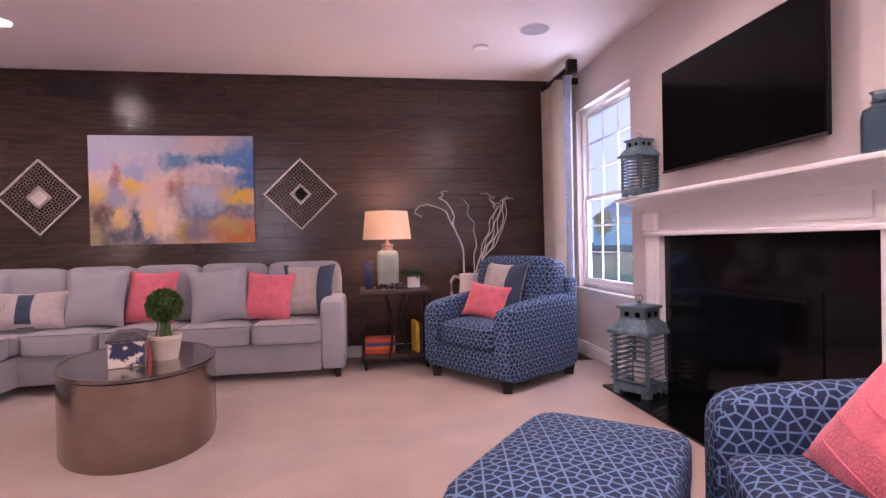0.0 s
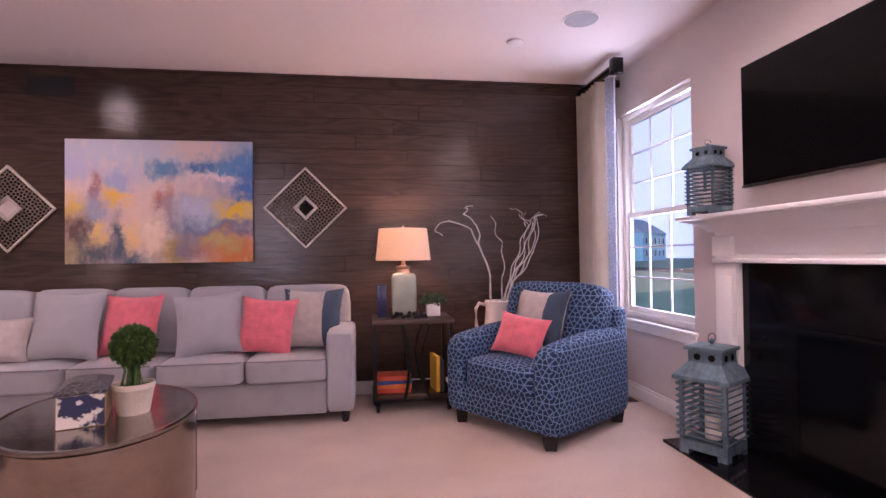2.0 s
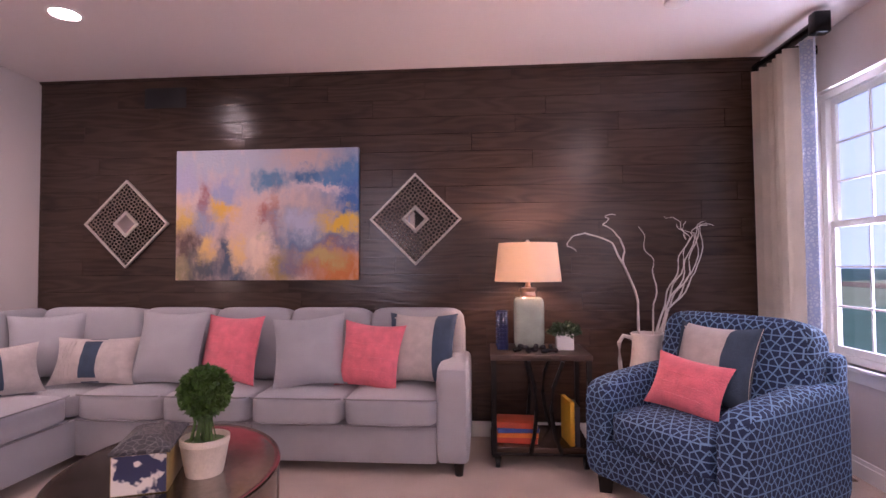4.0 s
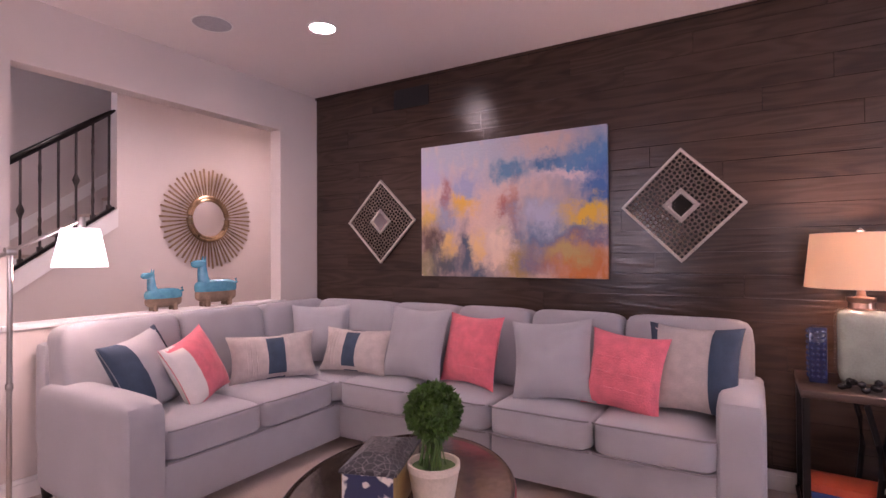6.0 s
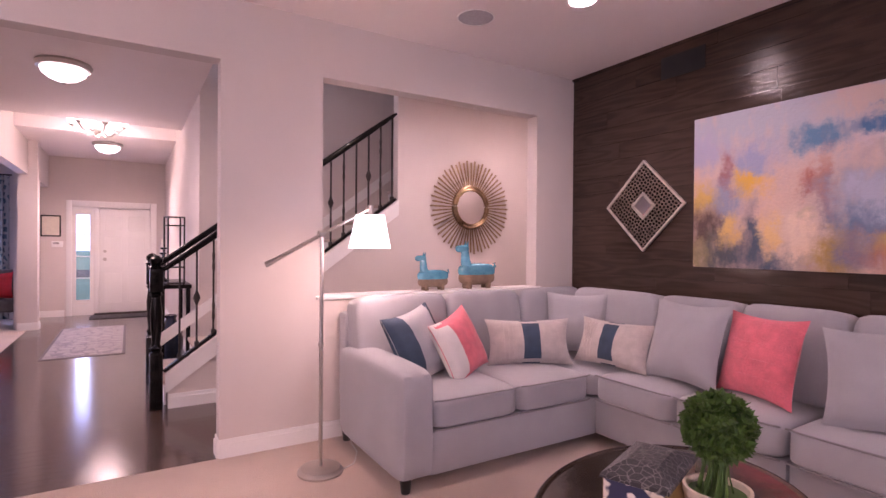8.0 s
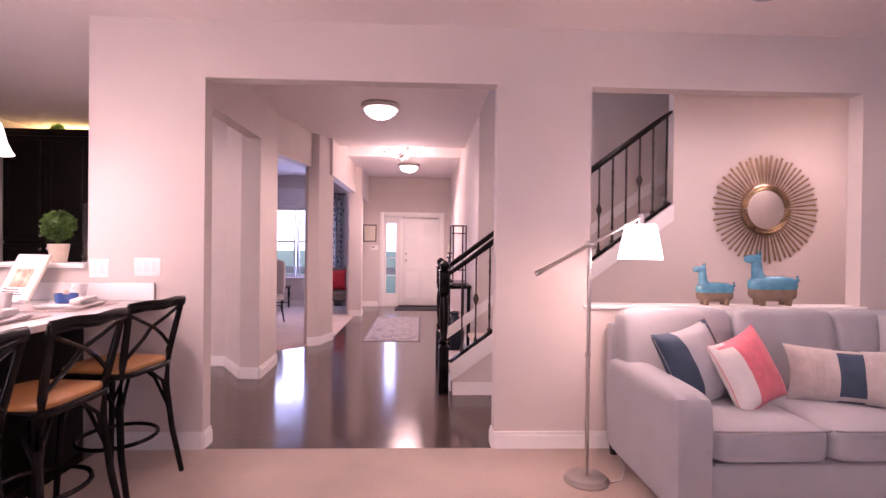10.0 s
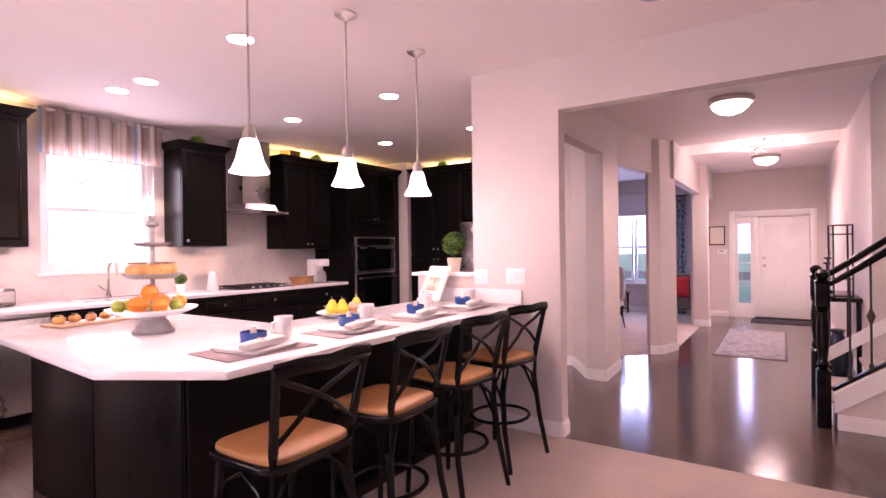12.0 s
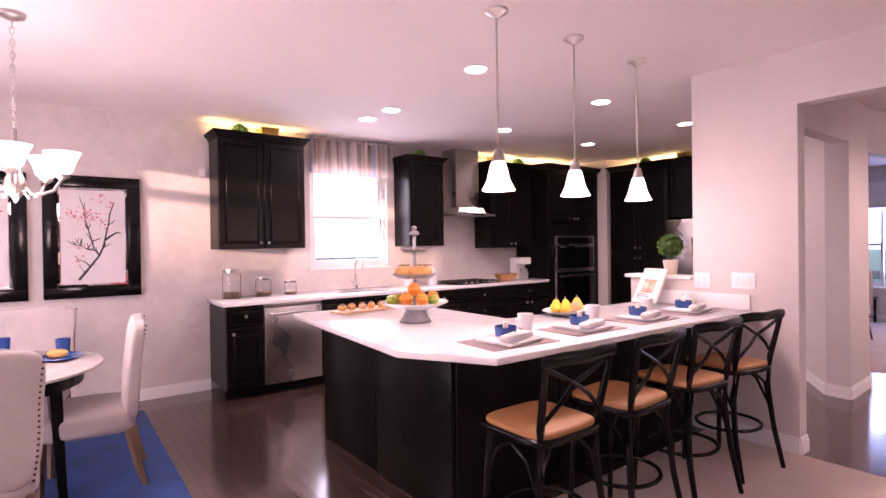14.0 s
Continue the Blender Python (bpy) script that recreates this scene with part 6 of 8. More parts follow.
UP0, UP1 = 1.44, 2.54
(p_, w_) = south(-1.15, -0.27)
cabinet("wall_cabinet", "dark espresso two-door wall cabinet with crown moulding", p_, 180, w_, 0.33, UP0, UP1, [(0, w_ / 2, UP0, UP1, w_ / 2 - 0.04, UP0 + 0.06), (w_ / 2, w_, UP0, UP1, w_ / 2 + 0.04, UP0 + 0.06)])
(p_, w_) = south(-3.02, -2.49)
cabinet("wall_cabinet", "narrow dark espresso wall cabinet beside the hood", p_, 180, w_, 0.33, UP0, UP1 - 0.04, [(0, w_, UP0, UP1 - 0.04, 0.05, UP0 + 0.06)])
(p_, w_) = south(-4.66, -3.84)
cabinet("wall_cabinet", "dark espresso two-door wall cabinet beside the oven tower", p_, 180, w_, 0.33, 1.40, UP1, [(0, w_ / 2, 1.4, UP1, w_ / 2 - 0.04, 1.46), (w_ / 2, w_, 1.4, UP1, w_ / 2 + 0.04, 1.46)])
(p_, w_) = south(-5.84, -4.68)
ovt = cabinet("oven_tower", "tall dark espresso oven cabinet", p_, 180, w_, 0.64, 0.1, UP1, [(0.08, w_ / 2, 1.76, UP1, w_ / 2 - 0.04, 1.82), (w_ / 2, w_ - 0.08, 1.76, UP1, w_ / 2 + 0.04, 1.82), (0.08, w_ - 0.08, 0.12, 0.38)], True, True)
mw = thing("microwave", "built-in stainless microwave in the oven tower", "microwave", (-5.26, YS + 0.64, 0), 180)
part("frame", bm_box(-0.44, 0.44, -0.03, 0.0, 1.06, 1.56, 0.004), STEEL, mw)
part("door", bm_box(-0.41, 0.41, -0.045, -0.03, 1.08, 1.42, 0.004), SCREEN, mw, "black glass door")
part("control_panel", bm_box(-0.41, 0.41, -0.04, -0.03, 1.44, 1.54, 0.002), SCREEN, mw)
part("handle", bm_tube([(-0.36, -0.045, 1.40), (-0.36, -0.08, 1.40), (0.36, -0.08, 1.40), (0.36, -0.045, 1.40)], 0.01, 8), STEEL, mw)
ov = thing("oven", "built-in black glass wall oven with steel handle", "oven", (-5.26, YS + 0.64, 0), 180)
part("frame", bm_box(-0.44, 0.44, -0.03, 0.0, 0.40, 1.05, 0.004), STEEL, ov)
part("door", bm_box(-0.43, 0.43, -0.045, -0.03, 0.42, 1.03, 0.004), SCREEN, ov, "black glass door")
part("handle", bm_tube([(-0.38, -0.045, 0.97), (-0.38, -0.085, 0.97), (0.38, -0.085, 0.97), (0.38, -0.045, 0.97)], 0.011, 8), STEEL, ov)

cabinet("pantry_cabinet", "tall dark espresso pantry with paired doors", (-6.5, -1.77), 90, 0.96, 0.6, 0.1, UP1, [(0, 0.48, 0.12, 1.28, 0.44, 1.22), (0.48, 0.96, 0.12, 1.28, 0.52, 1.22), (0, 0.48, 1.30, UP1, 0.44, 1.37), (0.48, 0.96, 1.30, UP1, 0.52, 1.37)], True, True)
cabinet("wall_cabinet", "dark espresso cabinet over the refrigerator", (-6.5, -0.83), 90, 0.9, 0.58, 1.80, UP1, [(0, 0.45, 1.80, UP1, 0.41, 1.86), (0.45, 0.9, 1.80, UP1, 0.49, 1.86)])
setting("wall_kitchen_corner", bm_box(-6.5, -5.86, YS, YS + 0.80, 0, CZ), WALL, "painted corner return between oven tower and pantry", "wall")
fr = thing("refrigerator", "stainless steel refrigerator beside the pantry", "refrigerator", (-6.45, -0.83, 0), 90)
part("body", bm_box(-0.45, 0.45, -0.62, 0, 0.02, 1.76, 0.006), STEEL, fr)
part("door", bm_box(-0.448, -0.004, -0.69, -0.625, 0.75, 1.755, 0.012), STEEL, fr)
part("door", bm_box(0.004, 0.448, -0.69, -0.625, 0.75, 1.755, 0.012), STEEL, fr)
part("freezer_drawer", bm_box(-0.448, 0.448, -0.69, -0.625, 0.06, 0.74, 0.012), STEEL, fr)
for x in (-0.05, 0.05):
    part("handle", bm_tube([(x, -0.69, 0.85), (x, -0.74, 0.87), (x, -0.74, 1.5), (x, -0.69, 1.52)], 0.011, 8), STEEL, fr)

LOW = 0.62
for x0, x1, fr_ in [(-0.60, -0.25, [(0, 0.35, 0.70, 0.88, 0.175, 0.80), (0, 0.35, 0.12, 0.69, 0.06, 0.64)]),
                    (-2.1, -1.2, [(0, 0.9, 0.72, 0.88), (0, 0.45, 0.12, 0.71, 0.41, 0.64), (0.45, 0.9, 0.12, 0.71, 0.49, 0.64)]),
                    (-3.0, -2.1, [(0, 0.45, 0.72, 0.88, 0.225, 0.80), (0.45, 0.9, 0.72, 0.88, 0.675, 0.80), (0, 0.45, 0.12, 0.71, 0.41, 0.64), (0.45, 0.9, 0.12, 0.71, 0.49, 0.64)]),
                    (-3.86, -3.0, [(0, 0.86, 0.72, 0.88, 0.43, 0.80), (0, 0.86, 0.43, 0.71, 0.43, 0.6), (0, 0.86, 0.12, 0.42, 0.43, 0.3)]),
                    (-4.67, -3.86, [(0, 0.81, 0.72, 0.88, 0.4, 0.80), (0, 0.405, 0.12, 0.71, 0.36, 0.64), (0.405, 0.81, 0.12, 0.71, 0.45, 0.64)])]:
    (p_, w_) = south(x0, x1)
    cabinet("base_cabinet", "dark espresso base cabinet under the worktop", p_, 180, w_, LOW, 0.1, 0.9, fr_, False, True)
dw = thing("dishwasher", "stainless steel dishwasher with bar handle", "dishwasher", (-0.9, YS, 0), 180)
part("door", bm_box(-0.295, 0.295, -LOW - 0.025, -0.02, 0.11, 0.86, 0.006), STEEL, dw)
part("control_strip", bm_box(-0.295, 0.295, -LOW - 0.022, -LOW, 0.862, 0.895, 0.003), STEEL, dw)
part("handle", bm_tube([(-0.25, -LOW - 0.02, 0.80), (-0.25, -LOW - 0.06, 0.80), (0.25, -LOW - 0.06, 0.80), (0.25, -LOW - 0.02, 0.80)], 0.010, 8), STEEL, dw)
part("toe_kick", bm_box(-0.29, 0.29, -LOW + 0.05, -0.02, 0.0, 0.11), BLACK, dw)
wt = thing("worktop", "white quartz kitchen worktop along the window wall", "worktop", (0, 0, 0))
part("slab", bm_box(-4.67, -0.22, YS + 0.002, YS + LOW + 0.045, 0.9, 0.938, 0.004), QUARTZ, wt)
sink = thing("sink", "undermount steel sink in the worktop", "sink", (-1.87, -2.74, 0.938))
part("bowl_rim", bm_box(-0.36, 0.36, -0.2, 0.2, 0.0, 0.002), STEEL, sink)
fa = thing("faucet", "gooseneck chrome kitchen faucet", "faucet", (-1.87, -3.0, 0.938))
part("spout", bm_tube([(0, 0, 0), (0, 0, 0.22), (0, 0.01, 0.30), (0, 0.05, 0.35), (0, 0.11, 0.36), (0, 0.16, 0.33), (0, 0.175, 0.27), (0, 0.175, 0.22)], 0.013, 10), STEEL, fa)
part("base", bm_lathe([(0.03, 0), (0.03, 0.01), (0.018, 0.05), (0.013, 0.06)], n=16), STEEL, fa)
part("lever", bm_tube([(0.015, 0, 0.07), (0.05, 0, 0.09), (0.09, 0, 0.13)], 0.007, 8), STEEL, fa)
hd = thing("range_hood", "stainless steel chimney range hood", "range hood", (-3.47, YS, 0), 180)
part("chimney", bm_box(-0.2, 0.2, -0.3, 0, 1.92, CZ - 0.002, 0.003), STEEL, hd)
can = bmesh.new()
bm_lathe([(0.0, 1.84), (0.50, 1.84), (0.50, 1.855), (0.34, 1.88), (0.29, 1.95)], (0, -0.25, 0), 4, can)
can.transform(Matrix.Translation((0, -0.25, 0)) @ Matrix.Diagonal((1, 0.6, 1, 1)) @ Matrix.Translation((0, 0.25, 0)) @ Matrix.Translation((0, -0.25, 0)) @ Matrix.Rotation(math.pi / 4, 4, "Z") @ Matrix.Translation((0, 0.25, 0)))
part("canopy", can, STEEL, hd, smooth=None)
part("control_strip", bm_box(-0.1, 0.1, -0.525, -0.515, 1.842, 1.858), SCREEN, hd)
ck = thing("cooktop", "black gas cooktop with cast iron grates", "cooktop", (-3.42, -2.78, 0.938))
part("plate", bm_box(-0.38, 0.38, -0.25, 0.25, 0, 0.008, 0.003), SCREEN, ck)
for x in (-0.25, 0.0, 0.25):
    gr = part("grate", bm_box(-0.115 + x, 0.115 + x, -0.22, -0.205, 0.02, 0.035), IRON, ck, smooth=None)
    for yy in (-0.1, 0.02, 0.14):
        part("bar", bm_box(-0.115 + x, 0.115 + x, yy - 0.006, yy + 0.006, 0.018, 0.034), IRON, gr, smooth=None)
    part("cross_bar", bm_box(x - 0.006, x + 0.006, -0.205, 0.2, 0.016, 0.034), IRON, gr, smooth=None)
    part("burner", bm_lathe([(0.04, 0.008), (0.045, 0.016), (0.03, 0.02), (0, 0.02)], (x, 0.02, 0), 16), BLACK, ck)
for i in range(5):
    part("control_knob", bm_lathe([(0.018, 0.008), (0.016, 0.028), (0, 0.03)], (-0.2 + 0.1 * i, 0.225, 0), 14), STEEL, ck)

# window over the sink, valance
sash_window("window_5", "white double-hung window over the sink", "y", -2.38, -1.35, 1.2, 2.4, YS - 0.115, 1, 2, 1)
setting("window_sill", bm_box(-2.42, -1.31, YS - 0.05, YS + 0.03, 1.175, 1.2, 0.005), TRIM, "white sill under the kitchen window", "sill")
VAL = mat("striped_valance_cloth", (0.62, 0.5, 0.46), 0.9, 0.05, 6, 0.2, 200)
n_, l_ = VAL.node_tree.nodes, VAL.node_tree.links
wv, tc_, rp_ = n_.new("ShaderNodeTexNoise"), n_.new("ShaderNodeTexCoord"), n_.new("ShaderNodeValToRGB")
mp_ = n_.new("ShaderNodeMapping")
mp_.inputs["Scale"].default_value = (16, 0.01, 0.01)
l_.new(tc_.outputs["Object"], mp_.inputs["Vector"])
l_.new(mp_.outputs["Vector"], wv.inputs["Vector"])
wv.inputs["Scale"].default_value, wv.inputs["Detail"].default_value = 1.2, 1
stops = [(0.3, (0.36, 0.44, 0.6)), (0.42, (0.74, 0.70, 0.69)), (0.5, (0.74, 0.62, 0.55)), (0.58, (0.60, 0.43, 0.35)), (0.66, (0.74, 0.70, 0.67))]
while len(rp_.color_ramp.elements) < len(stops):
    rp_.color_ramp.elements.new(0.5)
for e, (q, c) in zip(rp_.color_ramp.elements, stops):
    e.position, e.color = q, (*c, 1)
l_.new(wv.outputs["Fac"], rp_.inputs["Fac"])
l_.new(rp_.outputs["Color"], n_["Principled BSDF"].inputs["Base Color"])
va = thing("valance", "gathered striped fabric valance over the kitchen window", "valance", (-1.87, YS + 0.06, 0))
vb = bm_drape(-0.56, 0.56, 2.30, 2.72, 0.025, 0.04, 8, 96)
vb.transform(Matrix.Rotation(math.pi / 2, 4, "Z"))
part("cloth", vb, VAL, va)
part("board", bm_box(-0.56, 0.56, -0.058, 0.02, 2.70, 2.72), TRIM, va)


# ---- glow over the cabinets, things on top of them ----
def uplight(x0, x1, y0, y1):
    t = thing("cabinet_uplight", "warm light strip on top of the cabinets", "light strip", ((x0 + x1) / 2, (y0 + y1) / 2, 2.541))
    w, h = x1 - x0, y1 - y0
    part("housing", bm_box(-w / 2, w / 2, -h / 2, h / 2, 0, 0.012), TRIM, t)
    part("tube", bm_box(-w / 2 + 0.01, w / 2 - 0.01, -h / 2 + 0.006, h / 2 - 0.006, 0.012, 0.022), mat("warm_tube", (1.0, 0.78, 0.3), 0.5, 0, 5, 0, 50, emit=0.8), t)
    lamp("uplight_lamp", "AREA", pose((x0 + x1) / 2, (y0 + y1) / 2, 2.575, 180, 0, 0), 5.5 * max(w, h), (1.0, 0.76, 0.28), w=w, h=h)


uplight(-1.12, -0.3, YS + 0.11, YS + 0.15)
uplight(-4.6, -3.88, YS + 0.11, YS + 0.15)
uplight(-5.7, -4.75, YS + 0.11, YS + 0.15)
uplight(-6.45, -6.41, -2.2, -0.45)


def moss_ball(x, y, r0, z=2.54):
    t = thing("moss_ball", "green leafy ball on top of the cabinets", "decor ball", (x, y, z), 0, "green balls on the cabinets")
    r0 = min(r0, 0.1)
    rr = random.Random(int(x * 100))
    bm = bmesh.new()
    bmesh.ops.create_icosphere(bm, subdivisions=2, radius=r0 * 0.85, matrix=Matrix.Translation((0, 0, r0 * 0.9)))
    for i in range(260):
        d = Vector((rr.gauss(0, 1), rr.gauss(0, 1), rr.gauss(0, 1))).normalized()
        p = Vector((0, 0, r0 * 0.9)) + d * r0 * 0.85
        q = d.to_track_quat("Z", "Y").to_matrix()
        s = 0.011
        vs_ = [bm.verts.new(p + q @ Vector(v)) for v in ((-s, 0, 0), (s, 0, 0), (rr.uniform(-s, s), rr.uniform(-s, s), 1.2 * s))]
        bm.faces.new(vs_)
    part("leaves", bm, MOSS, t, smooth=None)


def basket(x, y, w):
    t = thing("basket", "golden woven basket on top of the cabinets", "basket", (x, y, 2.54), 0, "baskets on the cabinets")
    BK = basket_mat
    part("body", bm_lathe([(0, 0), (w * 0.62, 0), (w * 0.75, 0.165), (w * 0.72, 0.165), (w * 0.58, 0.02), (0, 0.02)], (0, 0, 0), 4), BK, t, smooth=None)
    part("rim", bm_tube([(w * 0.74 * math.cos(a), w * 0.74 * math.sin(a), 0.165) for a in (0, math.pi / 2, math.pi, 1.5 * math.pi)], 0.01, 6, closed=True), BK, t)
    t.matrix_basis = pose(x, y, 2.54, 0, 0, 45)


basket_mat = mat("golden_wicker", (0.5, 0.33, 0.07), 0.7, 0.2, 20, 0.6, 90)
for x, y, r0 in [(-0.52, -2.88, 0.125), (-2.76, -2.9, 0.105), (-4.5, -2.86, 0.12), (-6.05, -1.75, 0.12)]:
    moss_ball(x, y, r0, 2.50 if x == -2.76 else 2.54)
for x, y, w in [(-0.82, -2.93, 0.17), (-4.12, -2.93, 0.17), (-6.2, -1.2, 0.18)]:
    basket(x, y, w)

# ---- small things on the worktop ----
def jar(x, r0, h):
    t = thing("storage_jar", "clear glass storage jar with metal lid on the worktop", "jar", (x, -2.9, 0.938), 0, "storage jars")
    part("glass", bm_lathe([(0, 0), (r0, 0), (r0, h * 0.8), (r0 * 0.9, h * 0.86), (r0 * 0.85, h * 0.86), (r0 * 0.94, h * 0.78), (r0 * 0.94, 0.01), (0, 0.01)], n=24), CLEAR, t)
    part("lid", bm_lathe([(r0 * 0.95, h * 0.86), (r0 * 0.97, h * 0.9), (r0 * 0.95, h), (0, h)], n=24), STEEL, t, "steel lid")
    part("filling", bm_lathe([(0, 0.012), (r0 * 0.9, 0.012), (r0 * 0.9, h * 0.2), (0, h * 0.22)], n=20), mat_fill, t)


mat_fill = mat("dry_cookies", (0.5, 0.33, 0.2), 0.9, 0.3, 30, 0.5, 60)
jar(-0.42, 0.09, 0.3)
jar(-0.74, 0.08, 0.2)
jar(-1.03, 0.065, 0.15)
cm = thing("coffee_maker", "white coffee maker on the worktop", "coffee maker", (-4.4, -2.75, 0.938), 180)
part("body", bm_box(-0.09, 0.09, -0.02, 0.12, 0, 0.32, 0.015), WHITE, cm)
part("head", bm_box(-0.09, 0.09, -0.14, 0.0, 0.22, 0.32, 0.015), WHITE, cm)
part("carafe", bm_lathe([(0, 0.01), (0.06, 0.01), (0.07, 0.08), (0.045, 0.16), (0, 0.16)], (0, -0.075, 0), 20), CLEAR, cm)
wb = thing("bread_basket", "wooden bowl of rolls and bottles on the worktop", "basket", (-4.05, -2.68, 0.938))
part("bowl", bm_lathe([(0, 0), (0.13, 0), (0.2, 0.1), (0.19, 0.1), (0.12, 0.012), (0, 0.012)], n=20, sy=0.6), mat("honey_wood_bowl", (0.5, 0.24, 0.09), 0.5, 0.2, 8, 0.1, 40), wb)
for i, dx in enumerate((-0.1, -0.02, 0.07)):
    r_ = thing("bread_roll", "small item in the wooden bowl", "bread", (-4.05 + dx, -2.68, 1.0), 30 * i)
    part("crust", bm_cushion((0.09, 0.08, 0.09), (0, 0, 0.0), 2.4, 0, 6), mat_fill, r_)
wj = thing("white_canister", "white ceramic canister beside the cooktop", "canister", (-2.9, -2.85, 0.938))
part("body", bm_lathe([(0, 0), (0.06, 0), (0.065, 0.02), (0.045, 0.14), (0.05, 0.18), (0.03, 0.22), (0, 0.23)], n=20), WHITE, wj)
topiary((-2.55, -2.9, 0.938), 0.05, 0.09, 0.06, 0.01, "small herb in a white pot by the sink", 300, WHITE, 0.018)

# ---- peninsula with breakfast bar ----
pen = thing("peninsula", "dark panelled kitchen peninsula carrying the bar top", "kitchen island", (0, 0, 0))
BX = [(-0.65, -1.1), (-0.62, 0.5), (-2.99, 0.5), (-2.99, 0.1), (-1.36, 0.1), (-1.36, -1.1)]
part("body", bm_poly(BX, 0.0, 0.9), ESPRESSO, pen, smooth=None)
for y0, y1 in ((-1.09, -0.31), (-0.30, 0.49)):
    part("side_panel", bm_box(-0.648, -0.612, y0, y1, 0.0, 0.914, 0.003), ESPRESSO, pen)
for i in range(3):
    x0 = -0.63 - 0.79 * i
    part("back_panel", bm_box(x0 - 0.78, x0, 0.498, 0.515, 0.0, 0.914, 0.003), ESPRESSO, pen)
bt_ = thing("breakfast_counter", "white quartz bar top with clipped corner", "counter", (0, 0, 0))
part("slab", bm_poly([(-0.41, -1.2), (-0.28, 0.5), (-0.53, 0.93), (-2.97, 0.975), (-2.97, 0.07), (-1.42, 0.07), (-1.42, -1.2)], 0.916, 0.95, 0.006), QUARTZ, bt_)
part("end_upstand", bm_box(-2.997, -2.975, 0.1, 0.95, 0.95, 1.06, 0.003), QUARTZ, bt_)
led = thing("ledge_wall", "white capped half wall at the end of the bar", "ledge", (0, 0, 0), kind="structure")
part("half_wall", bm_box(-3.12, -3.0, -0.02, 0.529, 0.0, 1.15), WALL, led, smooth=None)
part("cap", bm_box(-3.15, -2.96, -0.06, 0.527, 1.15, 1.18, 0.005), TRIM, led)
topiary((-3.06, 0.31, 1.18), 0.06, 0.12, 0.095, 0.04, "round clipped topiary in a cream pot on the ledge", 900)

# pendants
for x in (-0.955, -1.612, -2.30):
    t = thing("pendant_light", "lit frosted bell pendant on a nickel rod", "pendant light", (x, 0.5, 0), 0, "bar pendants")
    part("canopy", bm_lathe([(0, CZ), (0.065, CZ), (0.062, CZ - 0.012), (0.03, CZ - 0.03), (0.012, CZ - 0.045), (0, CZ - 0.045)], n=24), NICKEL, t)
    part("rod", bm_cyl((0, 0, 1.95), (0, 0, CZ - 0.03), 0.006, n=10), NICKEL, t)
    part("coupling", bm_cyl((0, 0, 2.2), (0, 0, 2.23), 0.008, n=10), NICKEL, t)
    part("socket", bm_lathe([(0, 1.98), (0.02, 1.975), (0.03, 1.94), (0.036, 1.905), (0, 1.905)], n=18), NICKEL, t)
    part("shade", bm_lathe([(0.026, 1.915), (0.04, 1.90), (0.05, 1.865), (0.062, 1.81), (0.084, 1.762), (0.093, 1.75), (0.089, 1.748), (0.057, 1.81), (0.045, 1.865), (0.018, 1.905)], n=28), LIT_SHADE, t, "frosted glass bell shade, lit")
    lamp("pendant_lamp", "POINT", pose(x, 0.5, 1.70), 9, (1.0, 0.84, 0.72), r=0.05)


# ---- bar stools ----
TAN = mat("tan_leather_seat", (0.42, 0.19, 0.06), 0.5, 0.12, 8, 0.12, 120)


def stool():
    t = thing("bar_stool", "black cross-back bar stool with tan seat", "bar stool", (-0.72, 1.0, 0), 0, "bar stools")
    S = 0.66
    seat = part("seat", bm_cushion((0.40, 0.38, 0.045), (0, 0, S), 5), TAN, t, "tan seat pad")
    part("seat_ring", bm_cushion((0.435, 0.415, 0.04), (0, 0, S - 0.02), 5), BLACK, t)
    for s in (-1, 1):
        part("front_leg", bm_tube([(s * 0.16, -0.15, S - 0.02), (s * 0.175, -0.165, 0.4), (s * 0.19, -0.18, 0.0)], [0.017, 0.016, 0.014], 10), BLACK, t)
        part("back_post", bm_tube([(s * 0.22, 0.235, 0.0), (s * 0.205, 0.185, 0.25), (s * 0.185, 0.16, 0.5), (s * 0.185, 0.175, 0.7), (s * 0.205, 0.215, 0.9), (s * 0.215, 0.235, 1.0)], [0.014, 0.016, 0.018, 0.018, 0.016, 0.015], 10), BLACK, t)
        part("cross_brace", bm_tube([(-s * 0.19, 0.185, 0.72), (-s * 0.08, 0.205, 0.81), (0, 0.205 + 0.012 * s, 0.86), (s * 0.1, 0.215, 0.91), (s * 0.2, 0.22, 0.955)], 0.010, 8), BLACK, t)
        part("arch_brace", bm_tube([(s * 0.19, 0.165, 0.40), (s * 0.15, 0.16, 0.54), (s * 0.08, 0.13, 0.61), (0.0, 0.12, 0.63)], 0.009, 8), BLACK, t)
        part("arch_brace", bm_tube([(s * 0.18, -0.17, 0.38), (s * 0.18, -0.09, 0.55), (s * 0.18, 0.0, 0.60), (s * 0.18, 0.09, 0.55), (s * 0.185, 0.165, 0.40)], 0.009, 8), BLACK, t)
    rail = bm_tube([(-0.225, 0.232, 0.985), (-0.12, 0.262, 0.99), (0, 0.275, 0.985), (0.12, 0.262, 0.99), (0.225, 0.232, 0.985)], 0.021, 10)
    rail.transform(Matrix.Translation((0, 0, 0.98)) @ Matrix.Diagonal((1, 0.6, 1.35, 1)) @ Matrix.Translation((0, 0.16, -0.98)))
    part("top_rail", rail, BLACK, t)
    ring = [(0.20 * math.cos(a), 0.185 * math.sin(a) + 0.01, 0.27) for a in [k * math.pi / 12 for k in range(24)]]
    part("foot_ring", bm_tube(ring, 0.011, 8, closed=True), BLACK, t)
    return t


